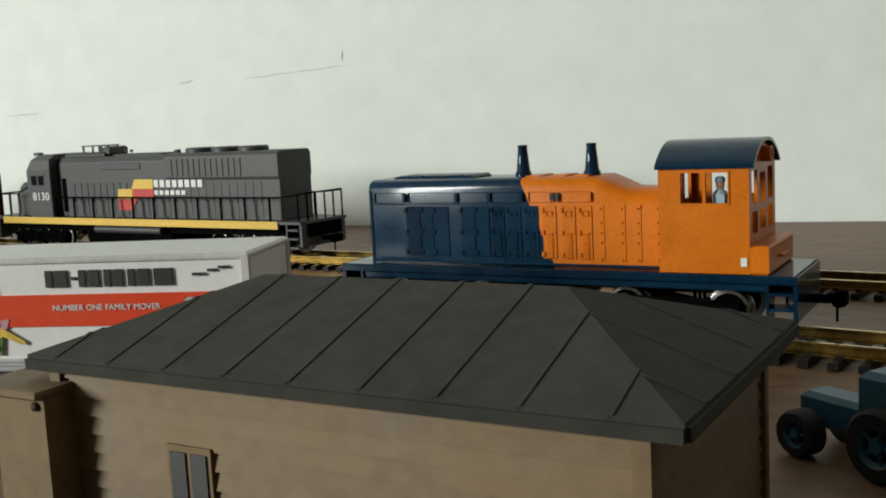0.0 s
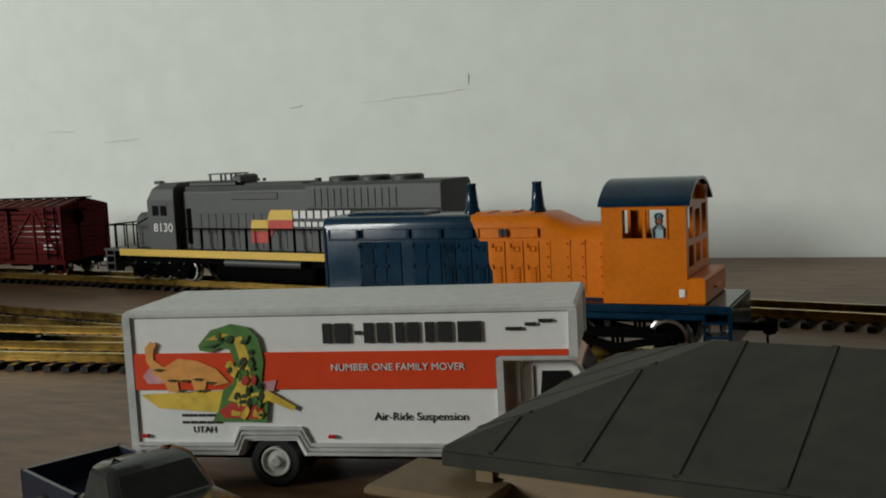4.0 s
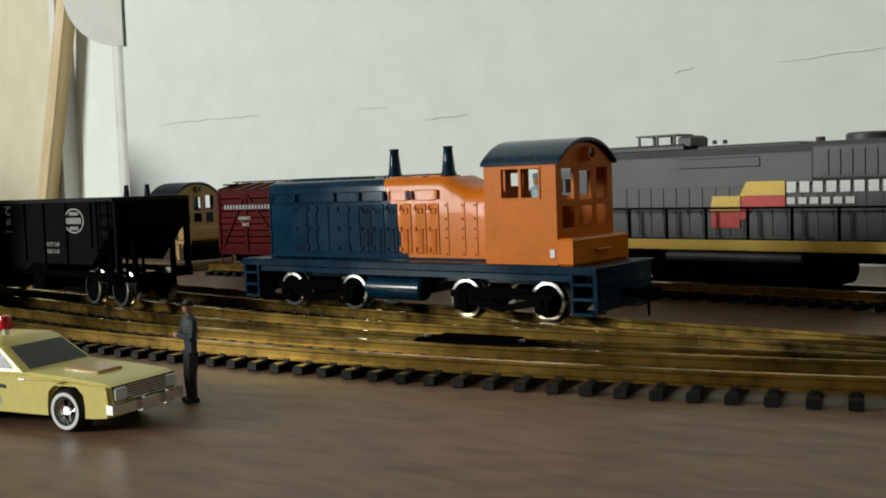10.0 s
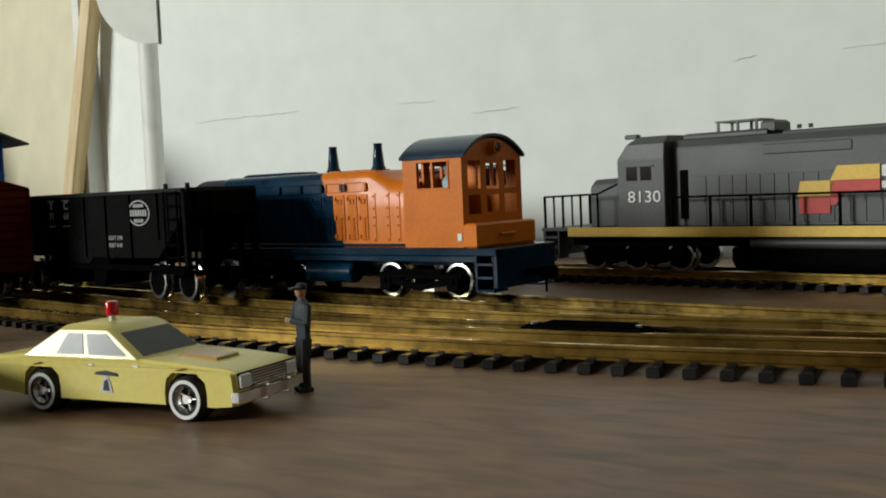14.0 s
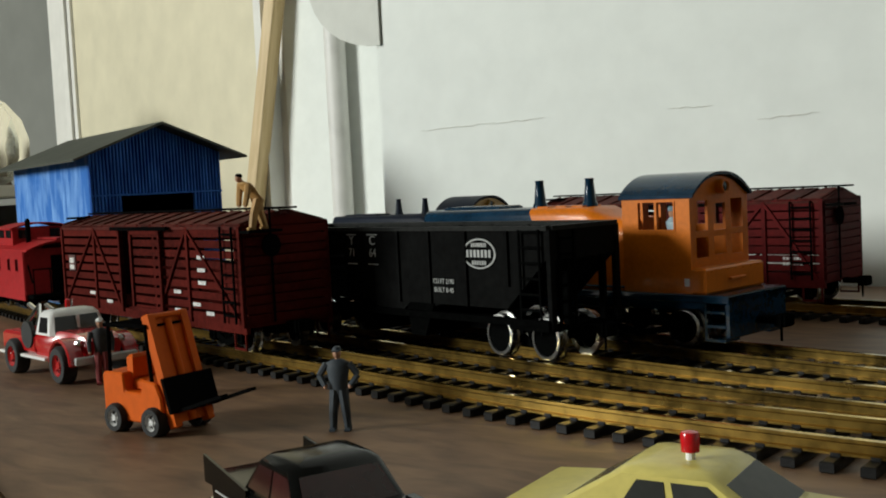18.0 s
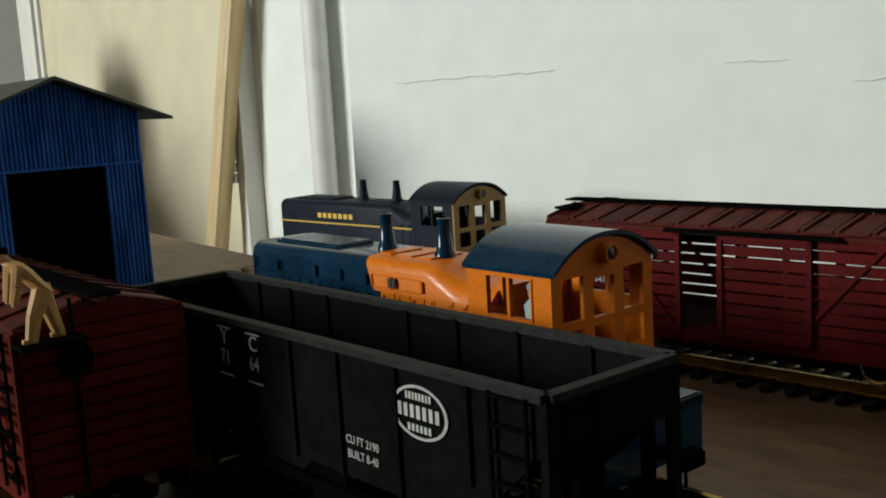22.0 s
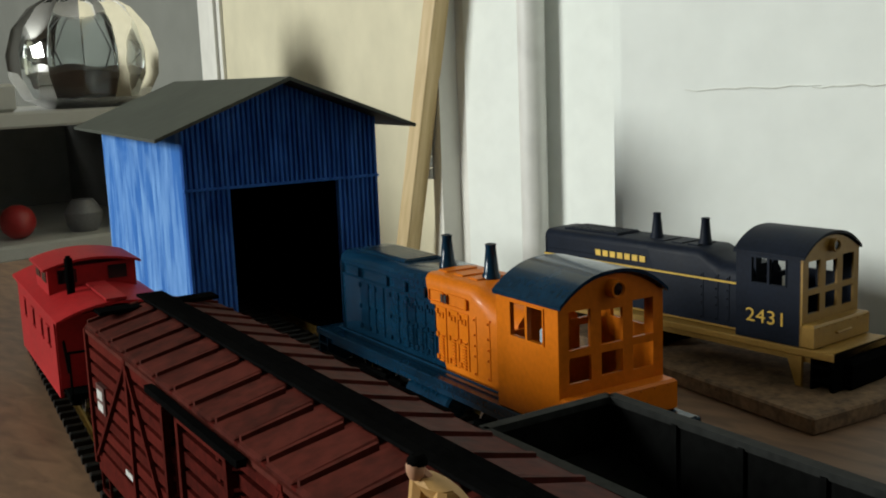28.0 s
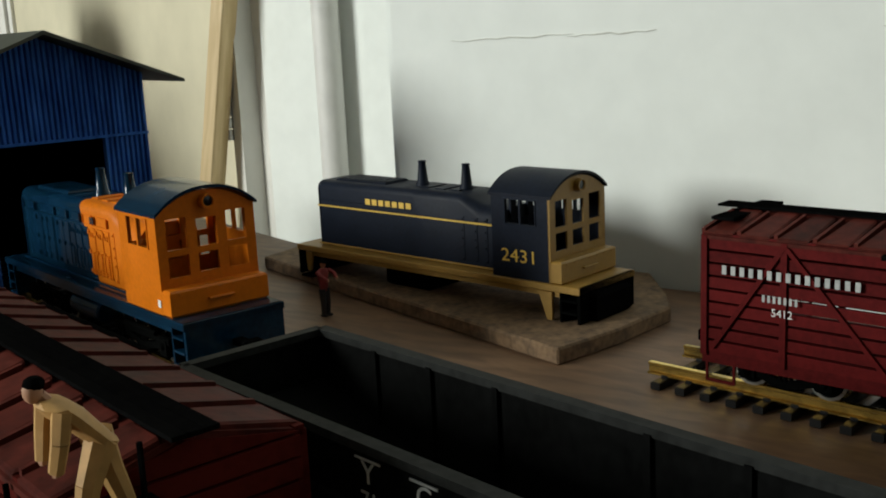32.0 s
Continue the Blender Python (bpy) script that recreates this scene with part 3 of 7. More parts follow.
def alcove():
    """Shelves with a glass jar beyond the door."""
    unit = thing("shelf_unit", pose(-1.39, 0.36, 0), "white shelves full of household things", "shelf")
    for z in (0.082, -0.034, -0.15):
        mb = MB()
        mb.box(-0.15, 0.15, -0.35, 0.34, z - 0.014, z, 0.002)
        part("shelf_board", mb, M["shelfm"], unit)
    # back and side panels are dark grey to paint the shade below the shelf
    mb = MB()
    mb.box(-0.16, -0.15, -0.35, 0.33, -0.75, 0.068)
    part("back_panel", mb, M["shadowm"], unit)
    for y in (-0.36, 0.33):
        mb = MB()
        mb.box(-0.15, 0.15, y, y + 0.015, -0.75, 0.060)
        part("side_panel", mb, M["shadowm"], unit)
    jar = thing("glass_jar", pose(-1.297, 0.608, 0.082) @ Matrix.Diagonal((1.2, 1.2, 1.06, 1)), "large clear ribbed glass jar with dry stems", "jar")
    prof = [(0.030, 0.0), (0.047, 0.009), (0.056, 0.028), (0.057, 0.048), (0.051, 0.070), (0.038, 0.088), (0.020, 0.100), (0.007, 0.1045)]
    seg, rings = 28, []
    for r, h in prof + [(r - 0.002, h + 0.001) for r, h in reversed(prof[1:])]:
        rings.append([((r + 0.0018 * math.cos(14 * 2 * math.pi * k / seg)) * math.cos(2 * math.pi * k / seg), (r + 0.0018 * math.cos(14 * 2 * math.pi * k / seg)) * math.sin(2 * math.pi * k / seg), h) for k in range(seg)])
    mb = MB()
    mb.rings(rings)
    part("jar_body", mb, M["glass"], jar, smooth=True)
    mb = MB()
    for k in range(7):
        a = k * 0.9
        mb.tube((0.02 * math.cos(a), 0.02 * math.sin(a), 0.01), (0.048 * math.cos(a), 0.048 * math.sin(a), 0.05), 0.0006, seg=5)
        mb.tube((0.048 * math.cos(a), 0.048 * math.sin(a), 0.05), (0.014 * math.cos(a), 0.014 * math.sin(a), 0.094), 0.0006, seg=5)
    part("stem", mb, M["potgrey"], jar, "thin dry stems")
    mb = MB()
    rings = []
    for q, (r, z) in enumerate(((0.020, 0.002), (0.040, 0.010), (0.049, 0.022), (0.050, 0.030), (0.036, 0.036), (0.012, 0.033))):
        rings.append([(r * (1 + 0.07 * math.sin(5 * a + q) + 0.04 * math.sin(11 * a + 2 * q)) * math.cos(a), r * (1 + 0.07 * math.sin(5 * a + q)) * math.sin(a), z + 0.003 * math.sin(3 * a + q)) for a in [2 * math.pi * k / 30 for k in range(30)]])
    mb.rings(rings)
    part("dry_filling", mb, M["darkwood"], jar, "brown dried plant filling", smooth=True)
    mb = MB()
    mb.tube((0, 0, 0), (0.01, -0.035, 0.12), 0.007, 0.005, seg=8)
    solid("wooden_stick", mb, M["darkwood"], "dark wooden stick standing behind the jar", "stick", at=pose(-1.345, 0.684, 0.082))
    mb = MB()
    mb.blob((0, 0, 0.016), 0.016, 0.016, 0.016, 16, 10)
    solid("ball", mb, M["redball"], "dull red ball on the shelf", "ball", at=pose(-1.28, 0.522, -0.034), smooth=True)
    mb = MB()
    mb.lathe([(0.012, 0), (0.016, 0.006), (0.018, 0.018), (0.013, 0.026), (0.010, 0.03)], seg=20)
    pot = solid("pot", mb, M["potgrey"], "grey ceramic pot on the shelf", "pot", at=pose(-1.28, 0.585, -0.034), smooth=True)
    copy_thing(pot, pose(-1.28, 0.635, -0.034))
    mb = MB()
    mb.box(-0.03, 0.03, -0.06, 0.06, 0, 0.025, 0.003)
    solid("folded_cloth", mb, M["shelfm"], "pale folded cloth on the shelf", "cloth", at=pose(-1.28, 0.46, 0.082))
    for y, w in ((0.36, 0.05), (0.42, 0.04)):
        mb = MB()
        mb.box(-0.03, 0.03, -w / 2, w / 2, 0, 0.07, 0.002)
        solid("box", mb, M["potgrey"], "grey box on the shelf", "box", at=pose(-1.30, y - 0.09, 0.082))


room()
alcove()

# ---------- track ----------
RAIL = 0.0056


def smooth_line(pts, step=0.004):
    """Points along a smooth curve through pts, about step apart."""
    p = [Vector((*q, 0)) for q in pts]
    p = [2 * p[0] - p[1]] + p + [2 * p[-1] - p[-2]]
    out = []
    for i in range(1, len(p) - 2):
        n = max(2, int((p[i + 1] - p[i]).length / step))
        for k in range(n):
            t = k / n
            out.append(0.5 * ((2 * p[i]) + (p[i + 1] - p[i - 1]) * t + (2 * p[i - 1] - 5 * p[i] + 4 * p[i + 1] - p[i + 2]) * t * t + (3 * p[i] - p[i - 1] - 3 * p[i + 1] + p[i + 2]) * t ** 3))
    out.append(p[-2])
    return out


def tie_mesh():
    mb = MB()
    mb.box(-0.0014, 0.0014, -0.0150, 0.0150, 0.0, 0.0022, 0.0003)
    for y in (-0.0089, 0.0089):
        mb.box(-0.0009, 0.0009, y - 0.0016, y + 0.0016, 0.0022, 0.0029)
    return mb.mesh("tie", M["tie"])


TIE = tie_mesh()


def rail_sweep(mb, line, off, scale=1.0):
    prof = [(-0.0013, 0.0024), (0.0013, 0.0024), (0.0013, 0.0029), (0.0004, 0.0031), (0.0004, 0.0046), (0.00075, 0.0049), (0.00075, RAIL), (-0.00075, RAIL), (-0.00075, 0.0049), (-0.0004, 0.0046), (-0.0004, 0.0031), (-0.0013, 0.0029)]
    rings = []
    for i, p in enumerate(line):
        d = (line[min(i + 1, len(line) - 1)] - line[max(i - 1, 0)]).normalized()
        n = Vector((-d.y, d.x, 0))
        rings.append([p + n * (off + a) + Vector((0, 0, b)) for a, b in prof])
    n0 = len(mb.m)
    mb.rings(rings)
    # only the top face keeps bright brass; the rest take the shaded copy
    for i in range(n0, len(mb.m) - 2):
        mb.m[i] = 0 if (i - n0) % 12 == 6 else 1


def track(pts, label, gap=0.0073):
    line = smooth_line(pts)
    t = thing("railway_track", pose(0, 0, 0), label, "track", "tracks of the layout")
    for off in (-0.0089, 0.0089):
        mb = MB()
        rail_sweep(mb, line, off)
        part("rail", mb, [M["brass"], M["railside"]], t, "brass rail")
    run, at = 0.0, 0.0
    for a, b in zip(line, line[1:]):
        l = (b - a).length
        while at <= run + l:
            p = a + (b - a) * ((at - run) / l)
            ang = math.degrees(math.atan2(b.y - a.y, b.x - a.x))
            part("tie", TIE, None, t, at=pose(p.x, p.y, 0, 0, 0, ang))
            at += gap
        run += l
    return t


MAIN = [(0.60, 0.120), (0.30, 0.178), (0.20, 0.2020), (0.15, 0.2151), (0.10, 0.2250), (0.05, 0.2331), (0.0, 0.2406), (-0.05, 0.2481), (-0.10, 0.2561), (-0.15, 0.2649), (-0.20, 0.2747), (-0.25, 0.2853), (-0.30, 0.2966), (-0.35, 0.3084), (-0.40, 0.3205), (-0.45, 0.3326), (-0.50, 0.3447), (-0.55, 0.3567), (-0.60, 0.3686), (-0.65, 0.3808), (-0.70, 0.3937), (-0.80, 0.4215)]
track([(0.60, 0.195), (0.20, 0.298), (0.0, 0.343), (-0.119, 0.3690), (-0.22, 0.390), (-0.30, 0.4045), (-0.339, 0.4100), (-0.424, 0.4205)], "brass-railed model track on black ties beside the wall")
track(MAIN, "brass-railed model track curving towards the shed")
track([(-0.03, 0.2440), (-0.10, 0.2390), (-0.18, 0.2370), (-0.25, 0.2440), (-0.30, 0.2540), (-0.366, 0.2688), (-0.44, 0.285), (-0.53, 0.307)], "brass-railed model track under the hopper car")
track([(0.09, 0.2260), (0.03, 0.2300), (-0.02, 0.2235), (-0.08, 0.2130), (-0.15, 0.2075), (-0.21, 0.2080), (-0.262, 0.2115), (-0.30, 0.2170), (-0.345, 0.2260), (-0.41, 0.2390), (-0.474, 0.2530), (-0.55, 0.270), (-0.62, 0.290), (-0.72, 0.320)], "brass-railed model track at the front of the layout")

# ---------- running gear ----------


def wheel_mesh(r):
    mb = MB()
    mb.lathe([(0.0012, -0.0012), (r * 0.84, -0.0012), (r * 0.87, -0.0009)], axis="y", seg=24)
    mb.mi = 1
    prof = [(r * 0.84, -0.0016), (r, -0.0015), (r, 0.0008), (r * 1.13, 0.0011), (r * 1.13, 0.0018), (r * 0.84, 0.0018)]
    mb.rings([[(q * math.cos(a), h, -q * math.sin(a)) for q, h in prof] for a in [2 * math.pi * k / 24 for k in range(24)]], closed=True)
    return mb.mesh("wheel", [M["black"], M["metal"]], smooth=True)


WHEEL = {r: wheel_mesh(r) for r in (0.0047, 0.0056)}


def bogie(parent, x, axles, r, frame_mat, heavy=False, inner=False):
    """A truck: two side frames, outside the wheels or between them, and its axles with wheels."""
    zc = RAIL + r
    span = max(abs(a) for a in axles)
    for s in (-1, 1):
        y = s * (0.0055 if inner else 0.0125)
        mb = MB()
        h = 0.0017
        mb.box(x - span - 0.0035, x + span + 0.0035, y - 0.0010, y + 0.0010, zc + 0.0004, zc + 0.0008 + h, 0.0004)
        for i, a in enumerate(axles):
            mb.box(x + a - 0.0022, x + a + 0.0022, y - 0.0013, y + 0.0013, zc - 0.0034 if heavy else zc - 0.0022, zc + 0.0024, 0.0006)
            mb.lathe([(0.0014, 0), (0.0014, 0.0006 * 1), (0.0006, 0.0009)], (x + a, y + s * 0.0012, zc), "y", 8) if s > 0 else mb.tube((x + a, y - 0.0012, zc), (x + a, y - 0.0020, zc), 0.0014, 0.0008)
        for a, b in zip(axles, axles[1:]):
            m_ = (a + b) / 2
            mb.rings([[(x + a + 0.002, y - 0.0007, zc + 0.001), (x + a + 0.002, y + 0.0007, zc + 0.001), (x + a + 0.002, y + 0.0007, zc - 0.0012), (x + a + 0.002, y - 0.0007, zc - 0.0012)],
                      [(x + m_, y - 0.0007, zc - 0.0014), (x + m_, y + 0.0007, zc - 0.0014), (x + m_, y + 0.0007, zc - 0.0034), (x + m_, y - 0.0007, zc - 0.0034)],
                      [(x + b - 0.002, y - 0.0007, zc + 0.001), (x + b - 0.002, y + 0.0007, zc + 0.001), (x + b - 0.002, y + 0.0007, zc - 0.0012), (x + b - 0.002, y - 0.0007, zc - 0.0012)]])
            for k in (-0.0014, 0.0, 0.0014):
                mb.tube((x + m_ + k, y - s * 0, zc - 0.0016), (x + m_ + k, y, zc + 0.0016), 0.0006, seg=6)
            if heavy:
                mb.tube((x + a + 0.004, y + s * 0.001, zc + 0.003), (x + b - 0.004, y + s * 0.001, zc + 0.003), 0.0008, seg=6)
        part("side_frame", mb, frame_mat, parent, bevel=0.0)
    for a in axles:
        for s in (-1, 1):
            part("wheel", WHEEL[r], None, parent, "steel-tyred wheel", at=pose(x + a, s * 0.0089, zc, 0, 0, 0 if s < 0 else 180))


def coupler(parent, x, d, z=0.0135):
    mb = MB()
    mb.box(min(x, x + d * 0.006), max(x, x + d * 0.006), -0.0016, 0.0016, z - 0.001, z + 0.001, 0.0003)
    mb.box(min(x + d * 0.006, x + d * 0.0095), max(x + d * 0.006, x + d * 0.0095), -0.0022, 0.0030, z - 0.0018, z + 0.0018, 0.0005)
    mb.box(min(x + d * 0.0075, x + d * 0.0085), max(x + d * 0.0075, x + d * 0.0085), -0.0028, -0.0014, z - 0.0018, z + 0.0018)
    mb.tube((x + d * 0.007, 0, z - 0.006), (x + d * 0.007, 0, z - 0.001), 0.0004, seg=5)
    part("coupler", mb, M["black"], parent, "black plastic coupler")

# ---------- diesel switchers ----------


def hood_ring(x_of, w, ztop, zbot, r=0.0030):
    """Cross-section of a hood with rounded shoulders; x_of(z) slants it."""
    pts = [(-w, zbot), (-w, ztop - r)]
    pts += [(-w + r * (1 - math.cos(t)), ztop - r + r * math.sin(t)) for t in (0.5, 1.0, 1.4)]
    pts += [(-y, z) for y, z in reversed(pts)]
    return [(x_of(z), y, z) for y, z in pts]


def cab_shell(x0, x1, w, z0, ze, zt, side_win, end_win, t=0.0009):
    """Walls of a cab with real openings: two sides and two ends, under an arched roof."""
    mb = MB()
    # sides: openings listed as (a, b, lo, hi)
    for s in (-1, 1):
        ya, yb = (-w, -w + t) if s < 0 else (w - t, w)
        cuts = sorted({x0, x1, *[v for q in side_win for v in q[:2]]})
        for a, b in zip(cuts, cuts[1:]):
            hit = [q for q in side_win if q[0] <= a and b <= q[1]]
            if hit:
                mb.box(a, b, ya, yb, z0, hit[0][2]), mb.box(a, b, ya, yb, hit[0][3], ze)
            else:
                mb.box(a, b, ya, yb, z0, ze)
    for xa, xb in ((x0, x0 + t), (x1 - t, x1)):
        cuts = sorted({-w + t, w - t, *[v for q in end_win for v in q[:2]]})
        cuts = sorted(set(cuts) | {-w * 0.55, 0.0, w * 0.55})
        arch = lambda y: ze + (zt - ze) * (1 - (y / w) ** 2) - 0.0006  # noqa: E731
        for a, b in zip(cuts, cuts[1:]):
            spans, z = [], z0
            for q in sorted([q for q in end_win if q[0] <= a + 1e-9 and b - 1e-9 <= q[1]], key=lambda q: q[2]):
                spans.append((z, q[2]))
                z = q[3]
            for lo, hi in spans:
                mb.box(xa, xb, a, b, lo, hi)
            mb.rings([[(x, a, z), (x, b, z), (x, b, arch(b)), (x, a, arch(a))] for x in (xa, xb)])
    return mb


def switcher(m, front_mat, rear_mat, cab_mat, end_mat, roof_mat, deck_mat, stack_mat, label, live=True):
    """A small end-cab diesel: origin under the first stack at table height, cab towards +x."""
    loco = thing("switcher_locomotive", m, label, "locomotive")
    zd, w, top = 0.0217, 0.0098, 0.0474
    XA, XB, XC, WC, ZE = 0.0464, 0.0703, 0.0751, 0.0155, 0.0500
    X0, X1 = -0.0575, 0.0822
    # deck and sills
    mb = MB()
    mb.box(X0, X1, -0.0160, 0.0160, zd - 0.0024, zd, 0.0003)
    deck = part("deck", mb, deck_mat, loco)
    if live:
        mb = MB()
        mb.box(X0 + 0.001, X1 - 0.001, -0.0070, 0.0070, zd - 0.0062, zd - 0.0025)
        part("frame", mb, deck_mat, loco)
    for s in (-1, 1):
        mb = MB()
        mb.box(X0 + 0.0075, X1 - 0.0075, s * 0.0146 - 0.0004, s * 0.0146 + 0.0004, zd - 0.0042, zd - 0.0024)
        part("side_sill", mb, deck_mat, deck)
    xb = lambda z: 0.0030 + max(0.0, 0.0463 - z) * 0.585 if z > 0.034 else 0.0102 + (0.034 - z) * 0.26  # noqa: E731
    mb = MB()
    mb.rings([hood_ring(lambda z: -0.0502, w - 0.0010, top - 0.0012, zd), hood_ring(lambda z: -0.0496, w - 0.0002, top - 0.0003, zd), hood_ring(lambda z: -0.0488, w, top, zd), hood_ring(xb, w, top, zd)])
    part("hood_front", mb, front_mat, loco, smooth=True)
    mb = MB()
    mb.rings([hood_ring(xb, w, top, zd), hood_ring(lambda z: 0.0262, w, top - 0.0001, zd), hood_ring(lambda z: 0.0300, w, top - 0.0014, zd, 0.0038), hood_ring(lambda z: 0.0350, w, top - 0.0034, zd, 0.0055), hood_ring(lambda z: 0.0464, w, top - 0.0038, zd, 0.0060)])
    part("hood_rear", mb, rear_mat, loco, smooth=True)
    # side doors with hinges, louvres, framed upper panels and rivets, on both sides
    mats = lambda x: front_mat if x < 0.0085 else rear_mat  # noqa: E731
    doors = ((-0.0360, -0.0310, 0), (-0.0304, -0.0266, 0), (-0.0260, -0.0211, 0), (-0.0166, -0.0121, 0), (-0.0116, -0.0072, 0), (-0.0062, -0.0022, 1), (-0.0012, 0.0032, 1), (0.0046, 0.0087, 1), (0.0102, 0.0143, 1), (0.0161, 0.0202, 1), (0.0215, 0.0252, 1))
    frames = ((-0.0474, -0.0366), (-0.0350, -0.0184), (-0.0176, -0.0073), (-0.0064, 0.0034), (0.0057, 0.0131), (0.0150, 0.0244))
    for s in (-1, 1):
        def side(name, boxes, x, blobs=(), own=None):
            mb = MB()
            for x0, x1, z0, z1, d in boxes:
                ya, yb = sorted((s * (w - 0.0004), s * (w + d)))
                mb.box(x0, x1, ya, yb, z0, z1, min(0.00012, d * 0.4))
            for bx, bz, r in blobs:
                mb.blob((bx, s * (w + r * 0.3), bz), r, r, r, 6, 4)
            return part(name, mb, mats(x), own or loco)
        for a, b, lou in doors if live else ():
            x = (a + b) / 2
            d = side("hood_door", [(a, b, 0.0239, 0.0393, 0.00028)], x)
            for z in (0.0252, 0.0315, 0.0380):
                side("hinge", [(a - 0.0005, a + 0.0004, z - 0.0007, z + 0.0007, 0.0007)], x, own=d)
            side("latch", [], x, [(b - 0.0006, 0.0316, 0.00042), (b - 0.0006, 0.0252, 0.00035)], own=d)
            if lou:
                side("louvre", [(x - 0.0009, x + 0.0009, 0.0242 + k * 0.00085, 0.0247 + k * 0.00085, 0.00075) for k in range(9)], x, own=d)
                side("handle_plate", [(x - 0.0010, x + 0.0010, 0.0362, 0.0365, 0.0006), (x - 0.0010, x + 0.0010, 0.0376, 0.0379, 0.0006), (x - 0.0010, x - 0.0007, 0.0365, 0.0376, 0.0006), (x + 0.0007, x + 0.0010, 0.0365, 0.0376, 0.0006)], x, own=d)
        for a, b in frames if live else ():
            side("panel_frame", [(a, b, 0.0402, 0.0404, 0.0004), (a, b, 0.0432, 0.0434, 0.0004), (a, a + 0.0003, 0.0404, 0.0432, 0.0004), (b - 0.0003, b, 0.0404, 0.0432, 0.0004)], (a + b) / 2)
            side("panel_latch", [(b - 0.0001, b + 0.0009, 0.0405, 0.0432, 0.0008)], b + 0.0004)
        side("belt_strip", [(-0.0488, 0.0020, 0.0397, 0.0400, 0.00025)], -0.01)
        for x in (0.0278, 0.0340, 0.0386, 0.0442):
            side("rivet_strip", [(x + 0.0008, x + 0.0010, 0.0235, 0.0395, 0.00018)], x, [(x, z, 0.00038) for z in (0.0240, 0.0288, 0.0316, 0.0345, 0.0385)])
        side("corner_bead", [(-0.0490, -0.0485, zd, 0.0440, 0.0003)], -0.04)
        mb = MB()
        mb.tube((-0.0480, s * 0.0117, zd + 0.0008), (0.0450, s * 0.0117, zd + 0.0008), 0.0004, seg=6)
        part("step_board", mb, deck_mat, deck)
    # top: hatch frames and stacks
    mb = MB()
    mb.box(-0.042, -0.014, -0.0062, 0.0062, top - 0.0003, top + 0.0006, 0.0003)
    hatch = part("radiator_hatch", mb, front_mat, loco)
    for k in range(12):
        mb = MB()
        mb.box(-0.0410 + k * 0.0023, -0.0396 + k * 0.0023, -0.0054, 0.0054, top + 0.0005, top + 0.0009)
        part("hatch_slat", mb, front_mat, hatch)
    for x in (0.0030, 0.0110, 0.0180):
        mb = MB()
        mb.box(x, x + 0.0045, -0.0050, 0.0050, top - 0.0002, top + 0.0003, 0.0001)
        part("roof_hatch", mb, rear_mat if x > 0.002 else front_mat, loco)
    for x in (0.0, 0.0219):
        mb = MB()
        mb.lathe([(0.0026, top - 0.0006), (0.0025, top + 0.0009), (0.0021, top + 0.0014), (0.0014, 0.0556), (0.0016, 0.0565), (0.0011, 0.0566), (0.0009, 0.0530)], (x, 0, 0), seg=16)
        part("exhaust_stack", mb, stack_mat, loco, smooth=True)
    # cab
    sw_ = [(0.0525, 0.0583, 0.0404, 0.0484), (0.0591, 0.0649, 0.0404, 0.0484)]
    ew = [(-0.0125, -0.0062, 0.0318, 0.0378), (-0.0125, -0.0062, 0.0396, 0.0484), (-0.0032, 0.0032, 0.0322, 0.0376), (-0.0032, 0.0032, 0.0394, 0.0474), (0.0062, 0.0125, 0.0318, 0.0378), (0.0062, 0.0125, 0.0396, 0.0484)]
    zt = 0.0560
    part("cab", cab_shell(XA, XB, WC, zd + 0.0002, ZE, zt, sw_, ew), cab_mat, loco)
    if end_mat is not None:
        part("cab_end_panel", cab_shell(XB - 0.0003, XB + 0.0006, WC, zd + 0.0002, ZE, zt, [], ew, 0.0004), end_mat, loco)
    for s in (-1, 1):
        for a, b, lo, hi in sw_:
            mb = MB()
            ya, yb = sorted((s * (WC - 0.0004), s * (WC + 0.0003)))
            mb.box(a - 0.0004, a, ya, yb, lo - 0.0004, hi + 0.0004), mb.box(b, b + 0.0004, ya, yb, lo - 0.0004, hi + 0.0004)
            mb.box(a, b, ya, yb, lo - 0.0004, lo), mb.box(a, b, ya, yb, hi, hi + 0.0004)
            part("window_frame", mb, cab_mat, loco)
    mb = MB()
    arch = [(y, ZE + 0.0003 + (zt + 0.0004 - ZE) * (1 - (abs(y) / (WC + 0.0005)) ** 2.3)) for y in [(WC + 0.0005) * (k / 10 - 1) for k in range(21)]]
    mb.prism_x(arch + [(y, z - 0.0009) for y, z in reversed(arch)], XA - 0.0008, XB + 0.0014)
    part("cab_roof", mb, roof_mat, loco, smooth=True)
    mb = MB()
    mb.box(XB - 0.0002, XC, -WC, WC, zd, 0.0292, 0.0006)
    box_ = part("battery_box", mb, end_mat or cab_mat, loco)
    mb = MB()
    mb.box(XC, XC + 0.0012, -0.0040, 0.0040, zd + 0.0034, zd + 0.0041, 0.0002)
    part("step_tread", mb, end_mat or cab_mat, box_)
    for k in range(7):
        mb = MB()
        mb.blob((XC, -0.0126 + k * 0.0042, 0.0282), 0.0003, 0.0003, 0.0003, 6, 4)
        part("rivet", mb, end_mat or cab_mat, box_)
    mb = MB()
    mb.lathe([(0.0021, XB - 0.0004), (0.0021, XB + 0.0026), (0.0017, XB + 0.0026), (0.0012, XB + 0.0016)], (0, 0, 0.0522), "x", 14)
    lamp = part("headlight", mb, end_mat or cab_mat, loco, smooth=True)
    mb = MB()
